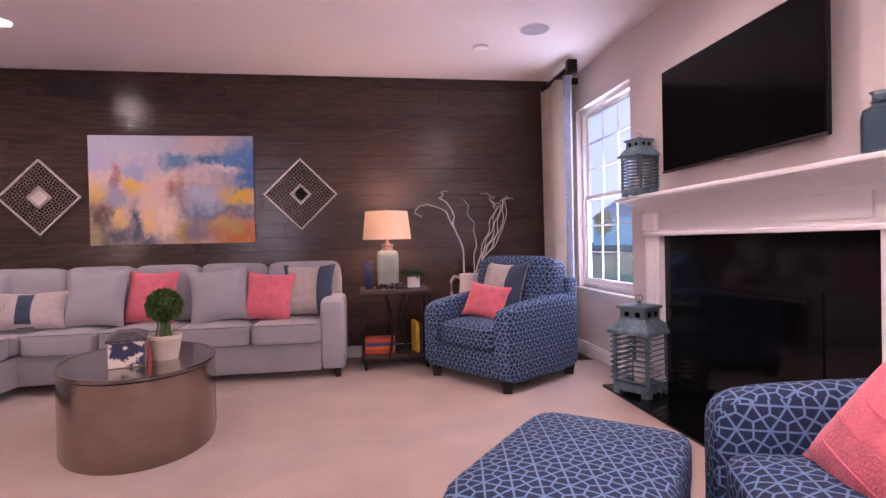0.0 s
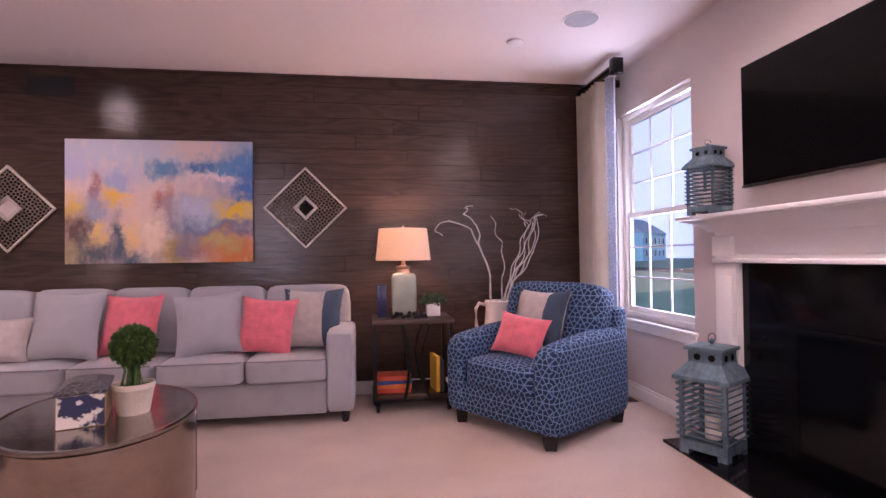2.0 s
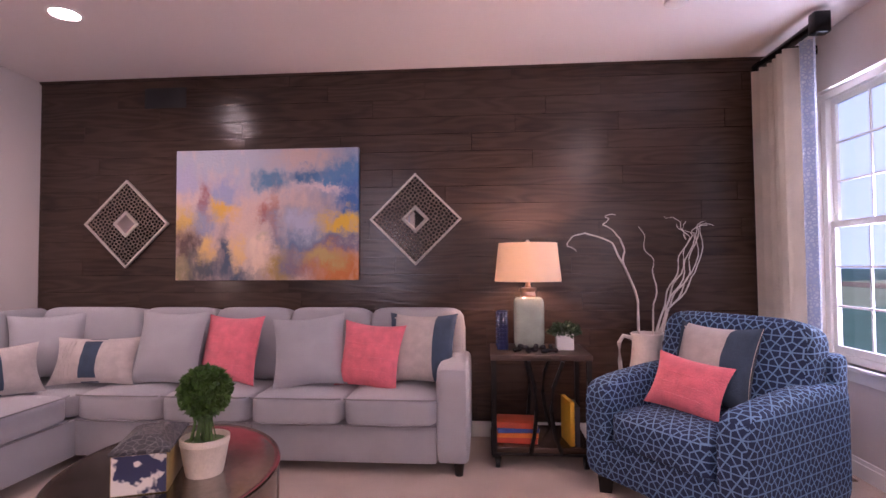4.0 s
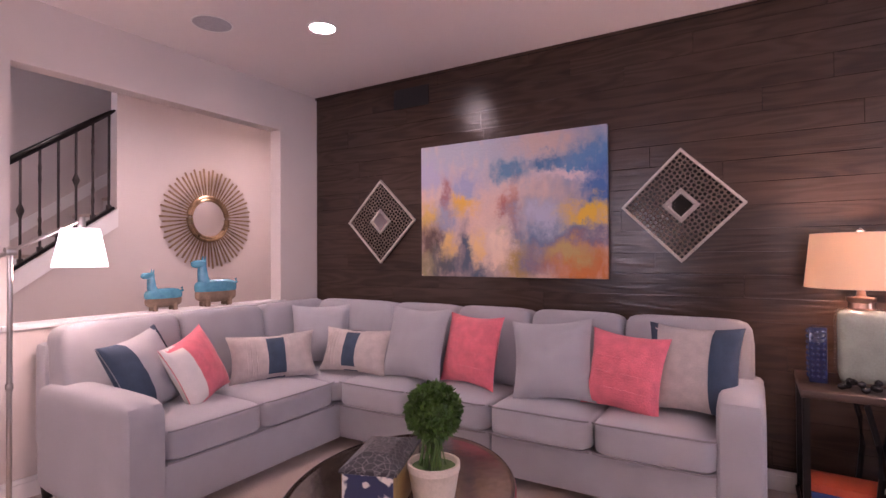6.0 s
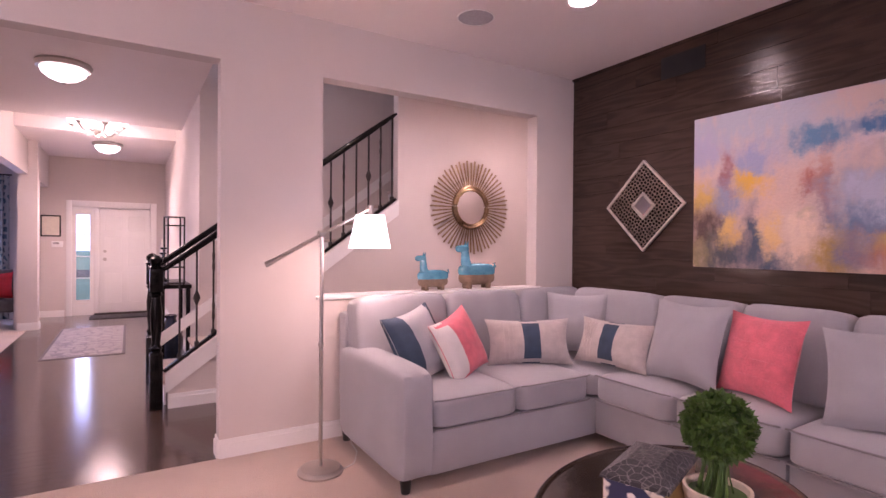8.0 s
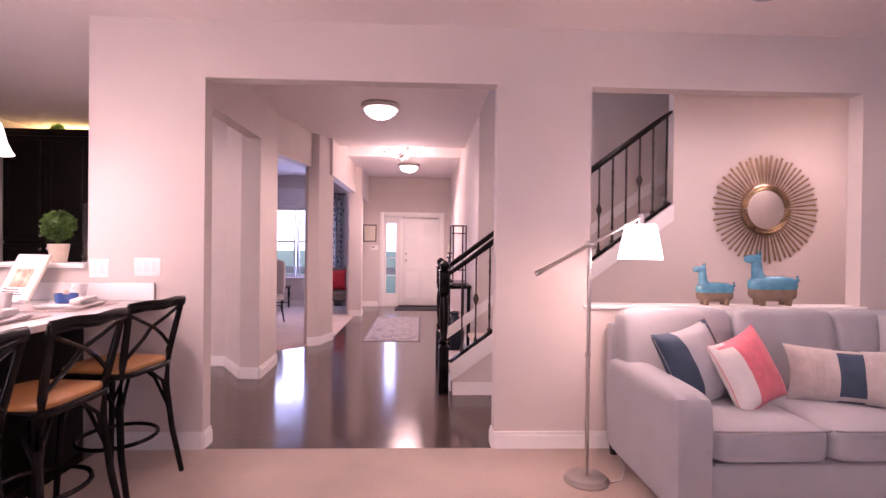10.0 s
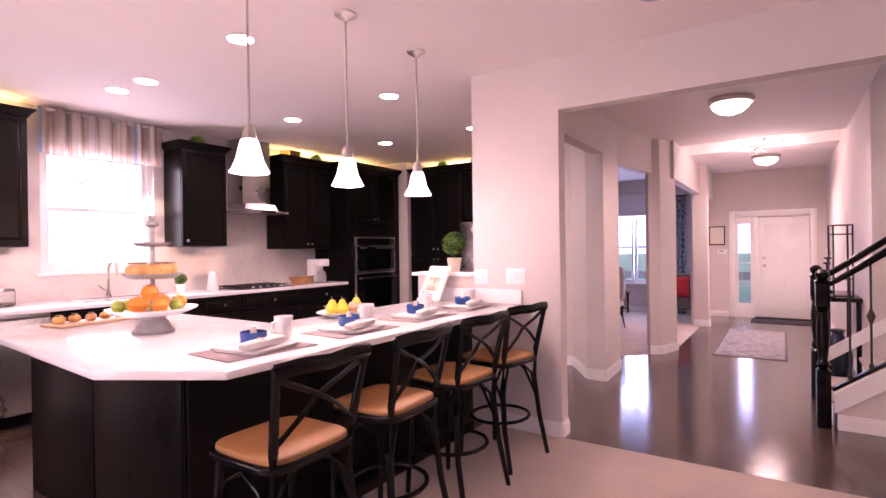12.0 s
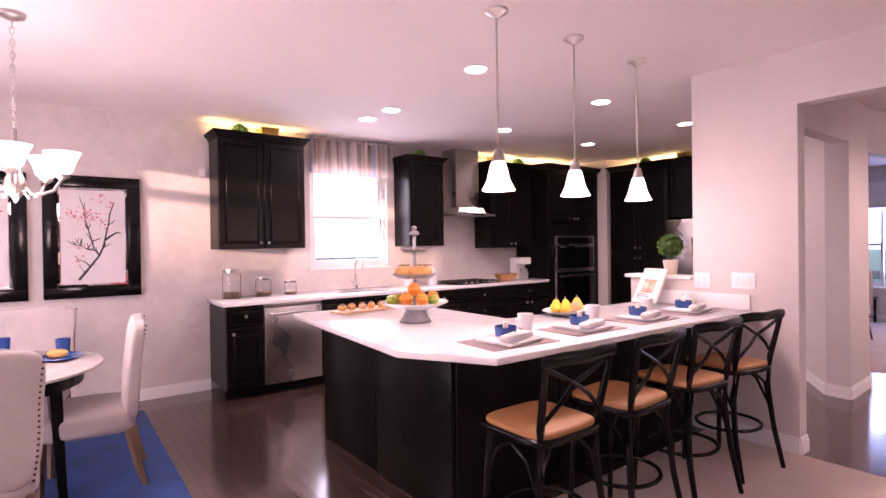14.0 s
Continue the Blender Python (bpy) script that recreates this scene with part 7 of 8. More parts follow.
s1 = stool()
for x, rz in ((-1.32, 3), (-1.92, -4), (-2.50, -8)):
    copy_thing(s1, pose(x, 1.0, 0, 0, 0, rz))

# ---- place settings ----
BLUE = mat("cobalt_glaze", (0.03, 0.09, 0.32), 0.2, 0.15, 10, 0.0, 60)
MATC = mat("taupe_woven_mat", (0.34, 0.26, 0.25), 0.85, 0.12, 40, 0.5, 180)
for i, x in enumerate((-0.84, -1.44, -2.04, -2.62)):
    m_ = thing("place_mat", "taupe woven place mat on the bar", "place mat", (x, 0.68, 0.95), 2 * i - 3, "place mats")
    part("weave", bm_box(-0.22, 0.22, -0.15, 0.15, 0, 0.004, 0.001), MATC, m_)
    p_ = thing("plate", "white square plate on the place mat", "plate", (x, 0.68, 0.954), 6, "square plates")
    part("dish", bm_box(-0.12, 0.12, -0.12, 0.12, 0.0, 0.012, 0.004), WHITE, p_)
    part("rim", bm_box(-0.13, 0.13, -0.13, 0.13, 0.010, 0.018, 0.003), WHITE, p_)
    b_ = thing("bowl", "cobalt blue bowl on the plate", "bowl", (x - 0.02, 0.64, 0.972), 0, "blue bowls")
    part("cup", bm_lathe([(0, 0), (0.05, 0), (0.055, 0.008), (0.058, 0.052), (0.053, 0.052), (0.05, 0.012), (0, 0.01)], n=24), BLUE, b_)
    part("candle", bm_cyl((0, 0, 0.01), (0, 0, 0.075), 0.018, 0.012, 10), WAX, b_)
    nk = thing("napkin", "rolled white napkin on the plate", "napkin", (x + 0.02, 0.76, 0.992), 12, "rolled napkins")
    part("roll", bm_cushion((0.25, 0.06, 0.034), (0, 0, 0.0), 5, 0, 8), WHITE_CLOTH, nk)
    part("ring", bm_tube([(0.02, 0.028 * math.cos(a), 0.024 * math.sin(a)) for a in [k * math.pi / 8 for k in range(16)]], 0.003, 6, closed=True), NICKEL, nk)
    mg = thing("mug", "white tapered mug beside the place mat", "mug", (x - 0.25, 0.56, 0.95), 0, "white mugs")
    part("cup", bm_lathe([(0, 0), (0.034, 0), (0.046, 0.11), (0.042, 0.11), (0.03, 0.008), (0, 0.008)], n=22), WHITE, mg)
    part("handle", bm_tube([(0.04, 0, 0.09), (0.07, 0, 0.085), (0.072, 0, 0.045), (0.037, 0, 0.03)], 0.006, 8), WHITE, mg)

pp = thing("serving_dish", "white oblong dish of yellow pears", "dish", (-1.9, 0.2, 0.95), 10)
part("dish", bm_lathe([(0, 0.01), (0.1, 0.0), (0.16, 0.03), (0.17, 0.035), (0.1, 0.012), (0, 0.014)], n=28, sx=1.5, sy=0.9), WHITE, pp)
PEAR = mat("yellow_pear_skin", (0.78, 0.53, 0.04), 0.4, 0.12, 12, 0.05, 60)
PEACH = mat("peach_skin", (0.75, 0.4, 0.22), 0.6, 0.15, 12, 0.05, 60)
for dx, dy in ((-0.09, 0.0), (0.06, 0.02), (0.1, -0.03)):
    q_ = thing("pear", "ripe yellow pear in the white dish", "pear", (-1.9 + dx, 0.2 + dy, 0.968), 0, "pears")
    part("flesh", bm_lathe([(0, 0), (0.03, 0.003), (0.045, 0.026), (0.041, 0.046), (0.026, 0.068), (0.019, 0.084), (0.008, 0.092), (0, 0.092)], n=18), PEAR, q_)
    part("stalk", bm_cyl((0, 0, 0.09), (0.006, 0, 0.11), 0.003, n=6), BARK, q_)
q_ = thing("peach", "small peach in the white dish", "peach", (-1.92, 0.24, 0.968))
part("flesh", bm_lathe([(0, 0), (0.025, 0.005), (0.038, 0.035), (0.025, 0.065), (0, 0.068)], n=16), PEACH, q_)

cb = thing("cookbook", "open cookbook propped on a stand at the bar end", "book", (-2.78, 0.22, 0.95), 72)
def leaned(bm, a=-27):
    bm.transform(Matrix.Rotation(radians(a), 4, "X"))
    return bm
part("cover", leaned(bm_box(-0.13, 0.13, 0.0, 0.014, 0.02, 0.32, 0.002)), PAPER, cb)
part("page", leaned(bm_box(-0.125, 0.125, -0.004, 0.0, 0.025, 0.315)), WHITE, cb)
part("photo", leaned(bm_box(-0.07, 0.07, -0.0055, -0.004, 0.10, 0.22, 0.0)), mat("food_photo", (0.80, 0.66, 0.5), 0.5, 0.3, 14, 0.0, 60, col2=(0.55, 0.10, 0.05)), cb, "printed photo of a dish")
for k in range(3):
    part("text_line", leaned(bm_box(-0.1, 0.06 - 0.02 * k, -0.0055, -0.004, 0.05 + 0.016 * k, 0.056 + 0.016 * k)), IRON, cb)
part("stand", leaned(bm_box(-0.1, 0.1, -0.03, 0.02, 0.0, 0.02, 0.003)), WHITE, cb)

# three-tier fruit stand
ZINC = mat("galvanised_zinc", (0.42, 0.41, 0.42), 0.45, 0.15, 8, 0.08, 50, metal=0.8)
fs_ = thing("tiered_stand", "three-tier zinc and enamel stand for fruit", "cake stand", (-0.87, -0.22, 0.95))
part("foot", bm_lathe([(0, 0), (0.10, 0), (0.105, 0.012), (0.085, 0.03), (0.075, 0.06), (0.06, 0.075), (0.06, 0.1), (0, 0.1)], n=28), ZINC, fs_)
part("stem", bm_cyl((0, 0, 0.1), (0, 0, 0.58), 0.012, n=12), ZINC, fs_)
part("tray", bm_lathe([(0, 0.10), (0.15, 0.10), (0.215, 0.125), (0.22, 0.135), (0.15, 0.112), (0, 0.11)], n=32), WHITE, fs_, "wide white enamel tray")
part("tray", bm_lathe([(0, 0.29), (0.11, 0.29), (0.14, 0.31), (0.145, 0.318), (0.11, 0.3), (0, 0.3)], n=32), ZINC, fs_)
part("tray", bm_lathe([(0, 0.46), (0.07, 0.46), (0.09, 0.475), (0.093, 0.482), (0.07, 0.47), (0, 0.47)], n=28), ZINC, fs_)
part("finial", bm_lathe([(0.012, 0.56), (0.035, 0.575), (0.03, 0.59), (0.012, 0.6), (0.02, 0.62), (0, 0.63)], n=16), ZINC, fs_)
ORANGE = mat("orange_peel", (0.85, 0.27, 0.02), 0.45, 0.1, 10, 0.15, 160)
LIME = mat("green_apple_skin", (0.35, 0.45, 0.05), 0.35, 0.15, 8, 0.0, 60)
fruits = [("orange", ORANGE, -0.13, 0.02, 0.042), ("orange", ORANGE, 0.02, 0.11, 0.042), ("orange", ORANGE, 0.09, 0.03, 0.045), ("apple", LIME, 0.15, -0.05, 0.036), ("apple", LIME, -0.06, 0.12, 0.036), ("lemon", PEAR, -0.03, -0.11, 0.034), ("lemon", PEAR, 0.06, -0.12, 0.034), ("orange", ORANGE, -0.1, -0.09, 0.042), ("orange", ORANGE, 0.04, 0.05, 0.045)]
for i, (nm, m_, dx, dy, r0) in enumerate(fruits):
    z = 0.95 + 0.113 + (0.06 if i == 8 else 0.0)
    q_ = thing(nm, "ripe %s on the tiered stand" % nm, "fruit", (-0.87 + dx, -0.22 + dy, z), 20 * i, "fruit on the stand")
    part("skin", bm_lathe([(0, 0), (r0 * 0.7, r0 * 0.28), (r0, r0), (r0 * 0.7, r0 * 1.72), (r0 * 0.1, r0 * 1.98), (0, r0 * 1.95)], n=18), m_, q_)
    part("stalk", bm_cyl((0, 0, r0 * 1.93), (0.002, 0, r0 * 2.15), 0.003, n=6), BARK, q_)
BREAD = mat("golden_crust", (0.80, 0.46, 0.15), 0.5, 0.2, 10, 0.2, 50, col2=(0.55, 0.24, 0.06))
for i in range(5):
    a = i * 1.25
    q_ = thing("bread_roll", "golden bread roll on the middle tier", "bread", (-0.87 + 0.085 * math.cos(a), -0.22 + 0.085 * math.sin(a), 1.252), math.degrees(a) + 90, "bread rolls")
    part("crust", bm_cushion((0.165, 0.07, 0.065), (0, 0, 0.032), 2.3, 0, 6), BREAD, q_)
    for k in (-0.025, 0.01):
        part("slash", bm_box(k, k + 0.008, -0.028, 0.028, 0.066, 0.074, 0.002), mat_fill, q_)
bd = thing("bread_board", "wooden board with small pastries on the bar", "board", (-0.92, -0.98, 0.95), 8)
part("board", bm_box(-0.27, 0.27, -0.1, 0.1, 0, 0.016, 0.004), mat("maple_board", (0.55, 0.33, 0.18), 0.5, 0.15, 6, 0.08, 40, stretch=(1, 8, 8)), bd)
for i in range(6):
    q_ = thing("pastry", "small baked pastry on the wooden board", "pastry", (-1.14 + 0.085 * i, -0.99 + 0.012 * (i % 2), 0.966), 25 * i, "pastries")
    part("crust", bm_cushion((0.07, 0.06, 0.045), (0, 0, 0.02), 2.5, 0, 6), BREAD if i % 3 else PEACH, q_)
    part("topping", bm_cushion((0.04, 0.035, 0.016), (0, 0, 0.044), 2.4, 0, 4), mat_fill, q_)

# ---- dining corner ----
rug = thing("area_rug", "plain blue pile rug under the dining table", "rug", (1.53, -1.4, 0))
part("weave", bm_box(-1.13, 1.13, -1.3, 1.3, 0, 0.014, 0.004), mat("blue_wool_pile", (0.022, 0.075, 0.27), 0.95, 0.25, 4, 0.8, 140), rug)
dt = thing("dining_table", "round glass-topped dining table on dark legs", "dining table", (1.4, -1.3, 0.014))
part("tabletop", bm_lathe([(0, 0.735), (0.6, 0.735), (0.62, 0.742), (0.62, 0.755), (0.61, 0.76), (0, 0.76)], n=56), mat("pale_stone_top", (0.5, 0.46, 0.44), 0.12, 0.08, 6, 0.0, 60), dt)
part("apron", bm_lathe([(0.5, 0.65), (0.52, 0.65), (0.52, 0.735), (0.5, 0.735)], n=48), ESPRESSO, dt)
for a in (45, 135, 225, 315):
    c, s = math.cos(radians(a + 12)), math.sin(radians(a + 12))
    part("leg", bm_tube([(0.44 * c, 0.44 * s, 0.735), (0.46 * c, 0.46 * s, 0.3), (0.48 * c, 0.48 * s, 0.0)], [0.045, 0.036, 0.028], 4), ESPRESSO, dt, smooth=None)
CHAIRC = mat("oatmeal_chair_linen", (0.5, 0.44, 0.41), 0.92, 0.06, 10, 0.4, 240, sheen=0.2)
OAK = mat("weathered_oak_leg", (0.24, 0.14, 0.08), 0.6, 0.2, 6, 0.15, 40, stretch=(8, 8, 1))


def dining_chair():
    t = thing("dining_chair", "oatmeal linen dining chair with nailhead trim", "chair", (0.85, -1.26, 0.014), 84, "dining chairs")
    part("seat", bm_cushion((0.5, 0.52, 0.16), (0, -0.02, 0.41), 5, 0.03), CHAIRC, t)
    back = bm_cushion((0.52, 0.085, 0.62), (0, 0, 0), 6, 0, 12)
    for v in back.verts:
        v.co.x *= 1 + 0.12 * (v.co.z / 0.31) * abs(v.co.z / 0.31)
        v.co.y += 0.05 * ((v.co.z + 0.31) / 0.62) ** 2 - 0.03 * (1 - (v.co.x / 0.3) ** 2)
    back.transform(Matrix.Translation((0, 0.23, 0.70)))
    bk = part("backrest", back, CHAIRC, t)
    for s in (-1, 1):
        nails = bmesh.new()
        for k in range(22):
            z = -0.27 + 0.026 * k
            x = 0.25 * (1 + 0.12 * (z / 0.31) * abs(z / 0.31))
            y = 0.0425 + 0.05 * ((z + 0.31) / 0.62) ** 2
            bmesh.ops.create_icosphere(nails, subdivisions=1, radius=0.007, matrix=Matrix.Translation((s * x * 0.97, 0.23 + y - 0.02, 0.70 + z)))
        tagged(part("nailhead_row", nails, IRON, bk, "bronze nailheads"), kind="stuff")
    for x in (-0.21, 0.21):
        part("leg", bm_tube([(x, -0.22, 0.36), (x, -0.23, 0.0)], [0.026, 0.017], 4), OAK, t, smooth=None)
        part("leg", bm_tube([(x, 0.2, 0.36), (x, 0.24, 0.15), (x, 0.28, 0.0)], [0.026, 0.022, 0.016], 4), OAK, t, smooth=None)
    return t


c1 = dining_chair()
for x, y, rz in ((1.34, -0.52, 4), (1.2, -2.14, 170)):
    copy_thing(c1, pose(x, y, 0.014, 0, 0, rz))
for i, (x, y) in enumerate(((1.0, -1.42), (1.3, -0.95), (1.32, -1.72))):
    p_ = thing("charger_plate", "blue rimmed plate set on the dining table", "plate", (x, y, 0.774), 0, "dining plates")
    part("dish", bm_lathe([(0, 0), (0.08, 0), (0.135, 0.014), (0.132, 0.018), (0.08, 0.006), (0, 0.006)], n=28), BLUE, p_)
    q_ = thing("bread_roll", "golden bread roll on the blue plate", "bread", (x + 0.01, y, 0.782), 40 * i, "bread rolls")
    part("crust", bm_cushion((0.11, 0.07, 0.055), (0, 0, 0.025), 2.4, 0, 6), BREAD, q_)
    m_ = thing("tumbler", "blue glazed tumbler on the dining table", "cup", (x - 0.02, y - 0.17 + 0.3 * (i == 1), 0.774), 0, "blue tumblers")
    part("cup", bm_lathe([(0, 0), (0.036, 0), (0.042, 0.1), (0.038, 0.1), (0.032, 0.008), (0, 0.008)], n=20), BLUE, m_)
bw = thing("fruit_bowl", "bowl of green apples on the dining table", "bowl", (1.42, -1.3, 0.774))
part("bowl", bm_lathe([(0, 0), (0.08, 0), (0.1, 0.02), (0.19, 0.1), (0.185, 0.1), (0.09, 0.025), (0, 0.015)], n=28), ZINC, bw)
for i in range(7):
    a = i * 1.05
    rr_, zz = (0.1, 0.06) if i < 6 else (0.0, 0.11)
    q_ = thing("apple", "green apple heaped in the bowl", "apple", (1.42 + rr_ * math.cos(a), -1.3 + rr_ * math.sin(a), 0.774 + zz), 0, "green apples")
    part("skin", bm_lathe([(0, 0.004), (0.03, 0.004), (0.048, 0.045), (0.035, 0.085), (0.01, 0.088), (0, 0.082)], n=18), LIME, q_)
    part("stalk", bm_cyl((0, 0, 0.08), (0.004, 0, 0.1), 0.003, n=6), BARK, q_)
chandelier("lit chandelier with frosted bell shades over the dining table", 1.18, -1.04, CZ, 1.80, 5, 0.22, 30)


def blossom_mat():
    m = mat("silver_paper", (0.72, 0.66, 0.66), 0.4, 0.05, 4, 0.0, 60)
    return m


def blossom_picture(x0, x1, z0, z1, flip):
    cx, cz, w, h = (x0 + x1) / 2, (z0 + z1) / 2, (x1 - x0) / 2, (z1 - z0) / 2
    t = thing("framed_picture", "cherry blossom picture in a wide glossy black frame", "picture", (cx, YS + 0.002, cz), 0, "blossom prints")
    for a0, a1, b0, b1 in ((-w, w, h - 0.1, h), (-w, w, -h, -h + 0.1), (-w, -w + 0.1, -h + 0.1, h - 0.1), (w - 0.1, w, -h + 0.1, h - 0.1)):
        part("frame_rail", bm_box(a0, a1, 0, 0.04, b0, b1, 0.006), BLACK, t)
    for a0, a1, b0, b1 in ((-w + 0.1, w - 0.1, h - 0.13, h - 0.1), (-w + 0.1, w - 0.1, -h + 0.1, -h + 0.13), (-w + 0.1, -w + 0.13, -h + 0.13, h - 0.13), (w - 0.13, w - 0.1, -h + 0.13, h - 0.13)):
        part("mirror_bevel", bm_box(a0, a1, 0, 0.03, b0, b1, 0.008, 1), MIRROR, t, "bevelled mirror slip")
    part("print", bm_box(-w + 0.13, w - 0.13, 0.0, 0.02, -h + 0.13, h - 0.13), blossom_mat(), t)
    ww, hh = w - 0.14, h - 0.14
    rr = random.Random(6)
    INKB = mat("ink_branch", (0.06, 0.05, 0.06), 0.8, 0.3, 20, 0.0, 60)
    PINK = mat("pink_petals", (0.78, 0.27, 0.31), 0.7, 0.25, 30, 0.0, 60)

    def stroke(pts, r0):
        bm = bm_tube([(u * ww * flip, 0.0, v * hh) for u, v in pts], [r0 * (1 - 0.7 * i / len(pts)) for i in range(len(pts))], 6)
        bm.transform(Matrix.Translation((0, 0.0205, 0)) @ Matrix.Diagonal((1, 0.06, 1, 1)))
        part("painted_branch", bm, INKB, t)

    trunk = [(0.5, -0.95), (0.3, -0.8), (0.12, -0.66), (-0.18, -0.42), (-0.3, -0.25), (-0.37, -0.08), (-0.5, 0.27), (-0.55, 0.5), (-0.7, 0.78)]
    riser = [(-0.18, -0.42), (0.0, -0.25), (0.05, -0.1), (0.18, 0.18), (0.27, 0.42), (0.3, 0.62), (0.45, 0.9)]
    spray = [(-0.05, -0.3), (0.2, -0.28), (0.42, -0.2), (0.62, -0.18), (0.86, -0.08)]
    stroke(trunk, 0.013)
    stroke(riser, 0.008)
    stroke(spray, 0.006)
    stroke([(0.12, -0.66), (0.3, -0.55), (0.5, -0.5), (0.62, -0.42)], 0.006)
    stroke([(-0.37, -0.08), (-0.6, 0.03), (-0.8, 0.1), (-0.92, 0.08)], 0.012)
    for k in range(26):
        line = (trunk, riser, spray)[k % 3]
        u, v = line[rr.randrange(1, len(line) - 1)]
        du, dv = rr.uniform(-0.3, 0.3), rr.uniform(0.02, 0.2)
        stroke([(u, v), (u + du * 0.5 + rr.gauss(0, 0.03), v + dv * 0.5), (u + du, v + dv)], rr.uniform(0.003, 0.007))
    pet = bmesh.new()
    for u, v, n in ((0.7, 0.5, 18), (0.25, 0.52, 22), (0.05, 0.45, 18), (0.5, 0.35, 9), (0.55, -0.2, 10), (-0.45, 0.3, 10), (-0.6, 0.72, 9), (0.45, -0.52, 7), (-0.3, 0.85, 8)):
        for k in range(n):
            p = Vector(((u + rr.gauss(0, 0.12)) * ww * flip, 0.0215, (v + rr.gauss(0, 0.07)) * hh))
            s = rr.uniform(0.004, 0.010)
            bm_lathe([(s, 0), (0, 0.001)], (0, 0, 0), 6, pet)
            new_v = pet.verts[:][-7:]
            for q in new_v:
                q.co = Vector((p.x + q.co.x, p.y + q.co.z, p.z + q.co.y))
    tagged(part("painted_petals", pet, PINK, t, "pink painted blossoms"), kind="stuff")


blossom_picture(0.36, 1.10, 1.02, 2.12, 1)
blossom_picture(1.20, 1.94, 1.02, 2.12, -1)
th = thing("thermostat", "small white thermostat on the kitchen wall", "thermostat", (-0.2, YS, 2.22))
part("case", bm_box(-0.03, 0.03, 0, 0.02, -0.04, 0.04, 0.004), TRIM, th)

# patio door in the dining wall
pd = thing("door_2", "white framed glazed patio door with transom", "door", (XE, 0, 0), kind="structure")
for y0, y1, z0, z1 in ((-1.9, -1.83, 0, 2.5), (0.03, 0.1, 0, 2.5), (-1.83, 0.03, 2.47, 2.5), (-1.83, 0.03, 2.2, 2.3), (-1.83, 0.03, 0, 0.1), (-0.94, -0.86, 0.1, 2.2)):
    part("frame", bm_box(0.02, 0.1, y0, y1, z0, z1), TRIM, pd)
for y0, y1, z0, z1 in ((-1.83, -0.94, 0.1, 2.2), (-0.86, 0.03, 0.1, 2.2), (-1.83, 0.03, 2.3, 2.47)):
    g = part("pane", bm_box(0.055, 0.06, y0, y1, z0, z1), PANE, pd)
    g.visible_shadow = False

# ---- outside ----
LAWN = mat("lawn_grass", (0.15, 0.31, 0.23), 0.95, 0.3, 0.4, 0.5, 30, col2=(0.10, 0.22, 0.15))
setting("ground", bm_box(-400, 400, -400, 400, -0.6, -0.25), LAWN, "mown lawn round the house", "lawn")
SIDING = mat("pale_blue_siding", (0.30, 0.62, 0.74), 0.7, 0.04, 2, 0.3, 4, stretch=(0.1, 0.1, 20))
ROOFM = mat("grey_shingle_roof", (0.40, 0.52, 0.62), 0.9, 0.2, 2, 0.3, 20)


def house(x, y, rz, w, d, h):
    t = thing("house", "pale blue clapboard neighbour house with grey roof", "house", (x, y, -0.25), rz)
    wl = part("wall", bm_box(-w / 2, w / 2, -d / 2, d / 2, 0, h), SIDING, t, smooth=None)
    rf = bm_poly([(-d / 2 - 0.5, 0), (d / 2 + 0.5, 0), (0, d * 0.35)], -w / 2 - 0.4, w / 2 + 0.4)
    rf.transform(Matrix.Translation((0, 0, h)) @ Matrix.Rotation(math.pi / 2, 4, "Z") @ Matrix.Rotation(math.pi / 2, 4, "X"))
    part("roof", rf, ROOFM, t, smooth=None)
    for zz in (0.9, 3.6):
        if zz + 1.5 > h:
            continue
        k = -w / 2 + 1.5
        while k < w / 2 - 1:
            for s in (-1, 1):
                wd = part("window", bm_box(k, k + 1.0, s * d / 2 - 0.04, s * d / 2 + 0.04, zz, zz + 1.5), TRIM, t)
                part("pane", bm_box(k + 0.08, k + 0.92, s * (d / 2 + 0.05) - 0.01, s * (d / 2 + 0.05) + 0.01, zz + 0.08, zz + 1.42), SCREEN, wd)
            k += 2.6


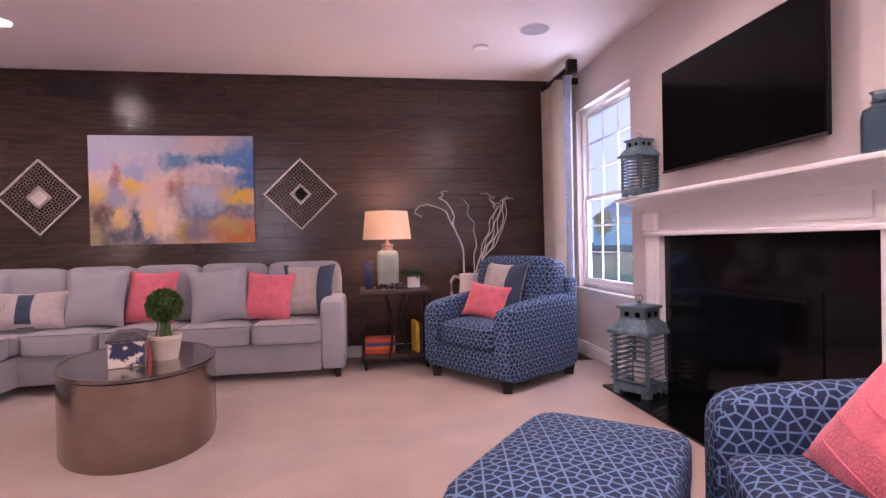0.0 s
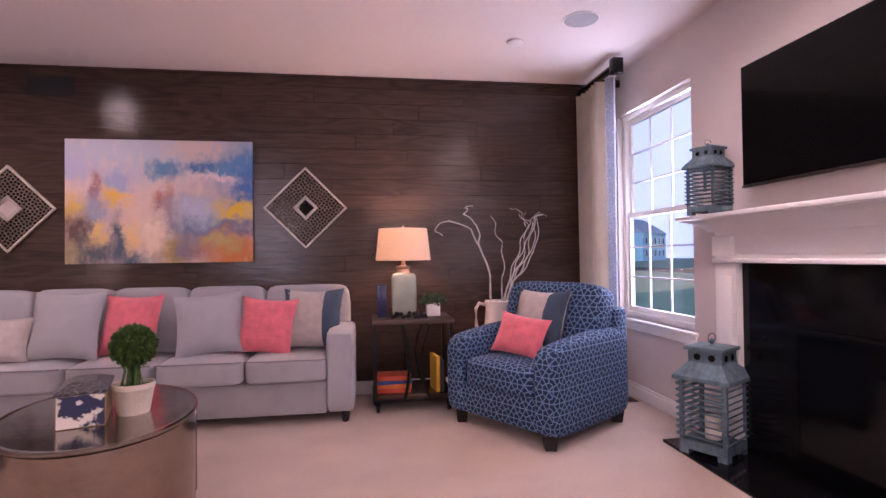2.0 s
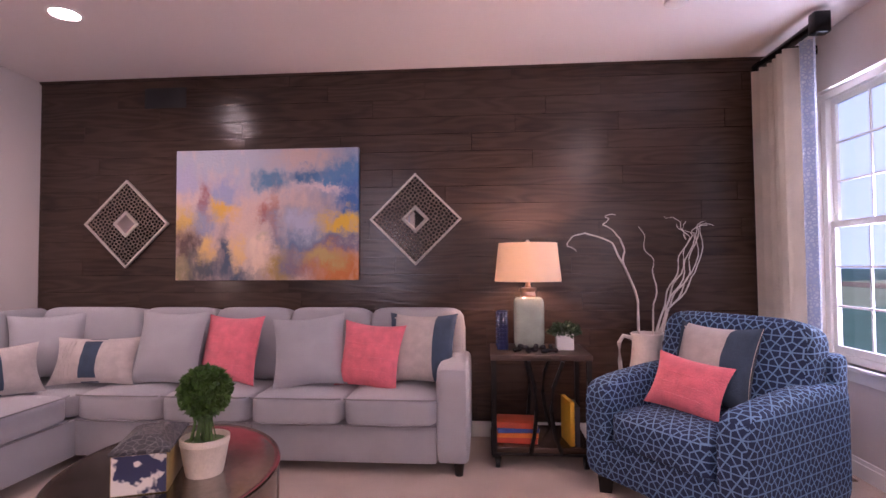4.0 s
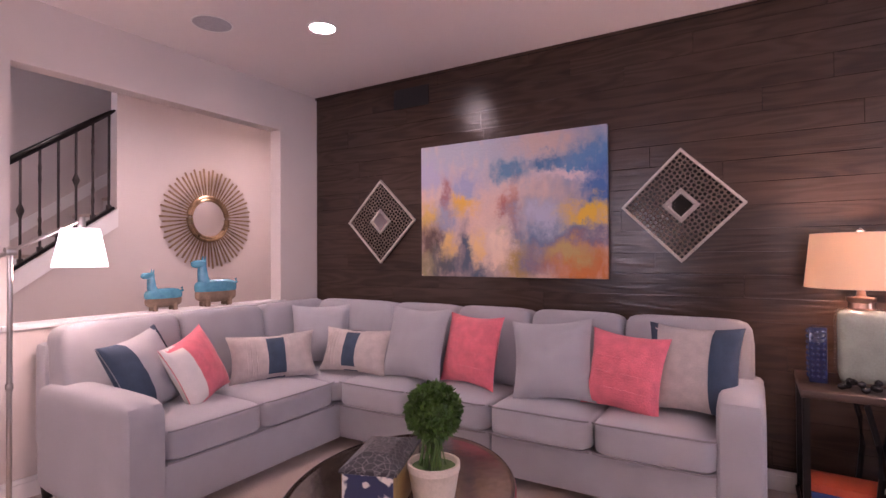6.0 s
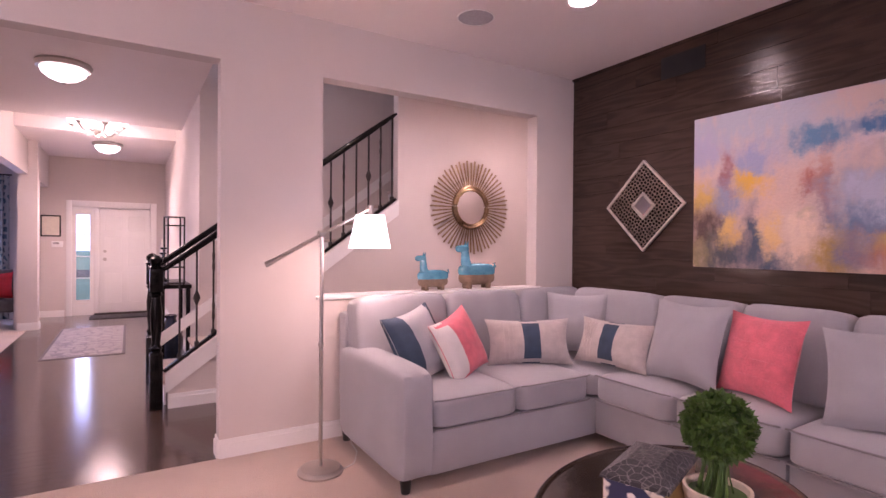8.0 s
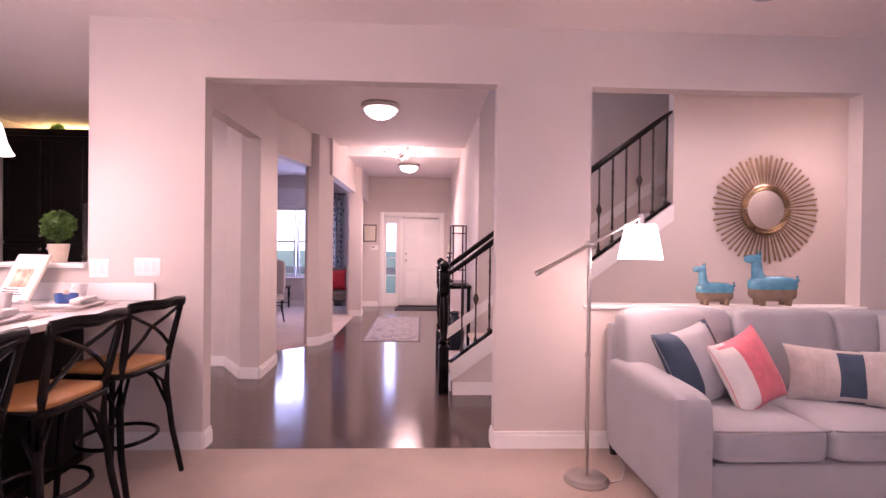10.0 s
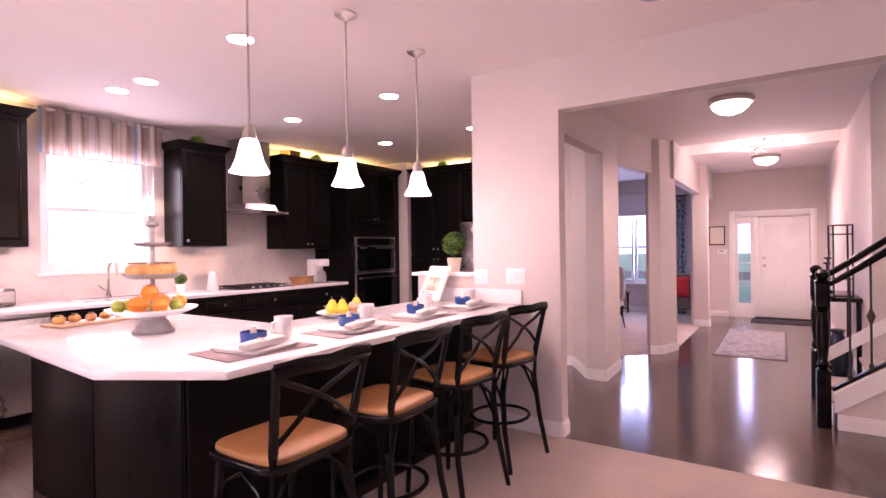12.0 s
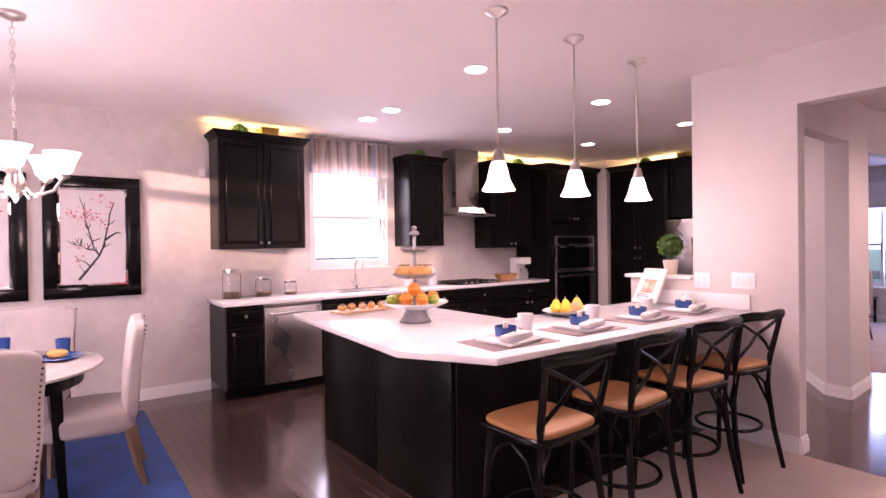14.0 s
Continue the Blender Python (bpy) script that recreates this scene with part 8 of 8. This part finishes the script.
house(60, 112, 40, 14, 10, 6.0)
# Next two houses are unseen, added only to block low sun from kitchen and pier.
house(45, 18, 90, 11, 7, 3.7)
house(45, 31, 90, 9, 7, 6.2)
def young_tree(x, y, h, seed):
    t = thing("tree", "young autumn tree with yellow leaves on the lawn", "tree", (x, y, -0.25))
    rr = random.Random(seed)
    part("trunk", bm_tube([(0, 0, 0), (0.04, 0.02, h * 0.35), (0, 0.05, h * 0.7), (0.05, 0, h * 0.95)], [0.11, 0.08, 0.05, 0.015], 8), mat("tree_bark", (0.12, 0.085, 0.06), 0.9, 0.2, 6, 0.4, 40), t)
    for k in range(7):
        a, z = k * 2.4, h * (0.35 + 0.07 * k)
        part("limb", bm_tube([(0, 0.02, z), (0.5 * math.cos(a), 0.5 * math.sin(a), z + 0.35), (0.95 * math.cos(a), 0.95 * math.sin(a), z + 0.8)], [0.04, 0.025, 0.008], 6), BARK, t)
    bm = bmesh.new()
    for k in range(1400):
        d = Vector((rr.gauss(0, 1), rr.gauss(0, 1), rr.gauss(0, 1))).normalized() * rr.uniform(0.45, 1.0)
        p = Vector((d.x * h * 0.27, d.y * h * 0.27, h * 0.66 + d.z * h * 0.36)) + Vector((rr.gauss(0, 0.1), rr.gauss(0, 0.1), rr.gauss(0, 0.1)))
        q = Euler((rr.uniform(0, 6), rr.uniform(0, 6), rr.uniform(0, 6))).to_matrix()
        bm.faces.new([bm.verts.new(p + q @ Vector(v)) for v in ((-0.1, 0, 0), (0, -0.06, 0.02), (0.12, 0, 0), (0, 0.06, 0.02))])
    part("crown", bm, mat("yellow_leaf", (0.55, 0.48, 0.05), 0.7, 0.3, 1.5, 0, 20), t, "loose crown of yellow leaves", smooth=None)


young_tree(34.9, 72.0, 5.6, 8)
setting("road", bm_box(24, 30, -200, 200, -0.25, -0.235), mat("asphalt", (0.06, 0.06, 0.06), 0.9, 0.15, 2, 0.3, 40), "grey asphalt street", "road")
setting("road", bm_box(-34, -27, -200, 200, -0.25, -0.235), mat("asphalt_front", (0.06, 0.06, 0.06), 0.9, 0.15, 2, 0.3, 40), "grey asphalt street", "road")

GLOW = mat("bright_hazy_sky", (0.76, 0.88, 1.0), 1.0, 0.0, 1, 0, 50, emit=2.4)
HAZE = mat("pale_morning_sky", (0.56, 0.72, 1.0), 1.0, 0.0, 1, 0, 50, emit=0.72)
setting("backdrop", bm_box(110, 110.5, 90, 330, -5, 90), HAZE, "bright hazy sky beyond the houses", "sky")
setting("backdrop", bm_box(-110.5, -110, -150, 150, -5, 90), mat("blue_white_sky", (0.62, 0.76, 1.0), 1.0, 0.0, 1, 0, 50, emit=1.25), "bright hazy sky beyond the street", "sky")
setting("backdrop", bm_box(-90, 60, -75.5, -75, -5, 90), GLOW, "bright hazy sky behind the garden", "sky")


# ---- dark oak cladding on the end wall ----
rnd = random.Random(4)
z, row = 0.0, 0
while z < CZ - 0.03:
    h = min(0.132, CZ - z - 0.002)
    x = XW + 0.002
    while x < XE - 0.02:
        ln = rnd.choice((0.75, 1.0, 1.3, 1.7, 2.1)) * (0.5 if x < XW + 0.01 and row % 2 else 1)
        e = min(x + ln, XE - 0.002)
        if XE - e < 0.3:
            e = XE - 0.002
        proud = rnd.uniform(0.0, 0.003)
        bm = bm_box(-(e - x) / 2, (e - x) / 2 - 0.0018, -0.006 - proud, 0.006, 0.0, h - 0.0018)
        pl = mesh_ob("plank", bm, PLANK_DARK)
        pl.location = ((x + e) / 2, YN + 0.006, z)
        pl.parent = wall_north
        x = e
    z += 0.132
    row += 1
setting("trim_cladding", bm_box(XW, XE, YN - 0.02, YN, CZ - 0.022, CZ - 0.002), PLANK_DARK, "dark oak strip along the ceiling", "trim")


# ---- hardwood strips, laid north to south ----
rnd = random.Random(9)
W = 0.083
shared = {}
far, made = bmesh.new(), 0


def strip(x, y, ln):
    global made
    if x > -6.9 and made < 290 and (y > 0.62 or (x > -1.0 and made < 290)):
        key = round(ln, 2)
        if key not in shared:
            bm = bm_box(0, W - 0.0016, 0, ln - 0.0016, -0.008, 0.0)
            shared[key] = bpy.data.meshes.new("floor_strip")
            bm.to_mesh(shared[key])
            bm.free()
            shared[key].materials.append(FLOOR_WOOD)
        ob = new("floor_strip", shared[key])
        ob.location, ob.parent = (x, y, 0), floor_wood
        made += 1
    else:
        bm_box(x, x + W - 0.0016, y, y + ln - 0.0016, -0.008, 0.0, bm=far)


def lay(x0, x1, y0, y1):
    x = x1 - W
    while x > x0 - W + 0.002:
        y = y0 - rnd.choice((0, 0.3, 0.6))
        while y < y1 - 0.02:
            a = max(y, y0)
            ln = rnd.choice((1.1, 1.4, 1.7))
            e = min(y + ln, y1)
            if y1 - e < 0.25:
                e = y1
            strip(x, a, e - a)
            y = e
        x -= W
    return x + W


e1 = lay(-7.0, XW, 0.62, 3.24)
e2 = lay(-1.0, XE, YS, 0.62)
lay(XF, e1, 1.0, 3.24)
lay(-6.5, e2, YS, 0.62)
lay(-5.2, XW - T, 3.24, 7.0)
tagged(part("floor_strips_far", far, FLOOR_WOOD, floor_wood, smooth=None), kind="stuff")
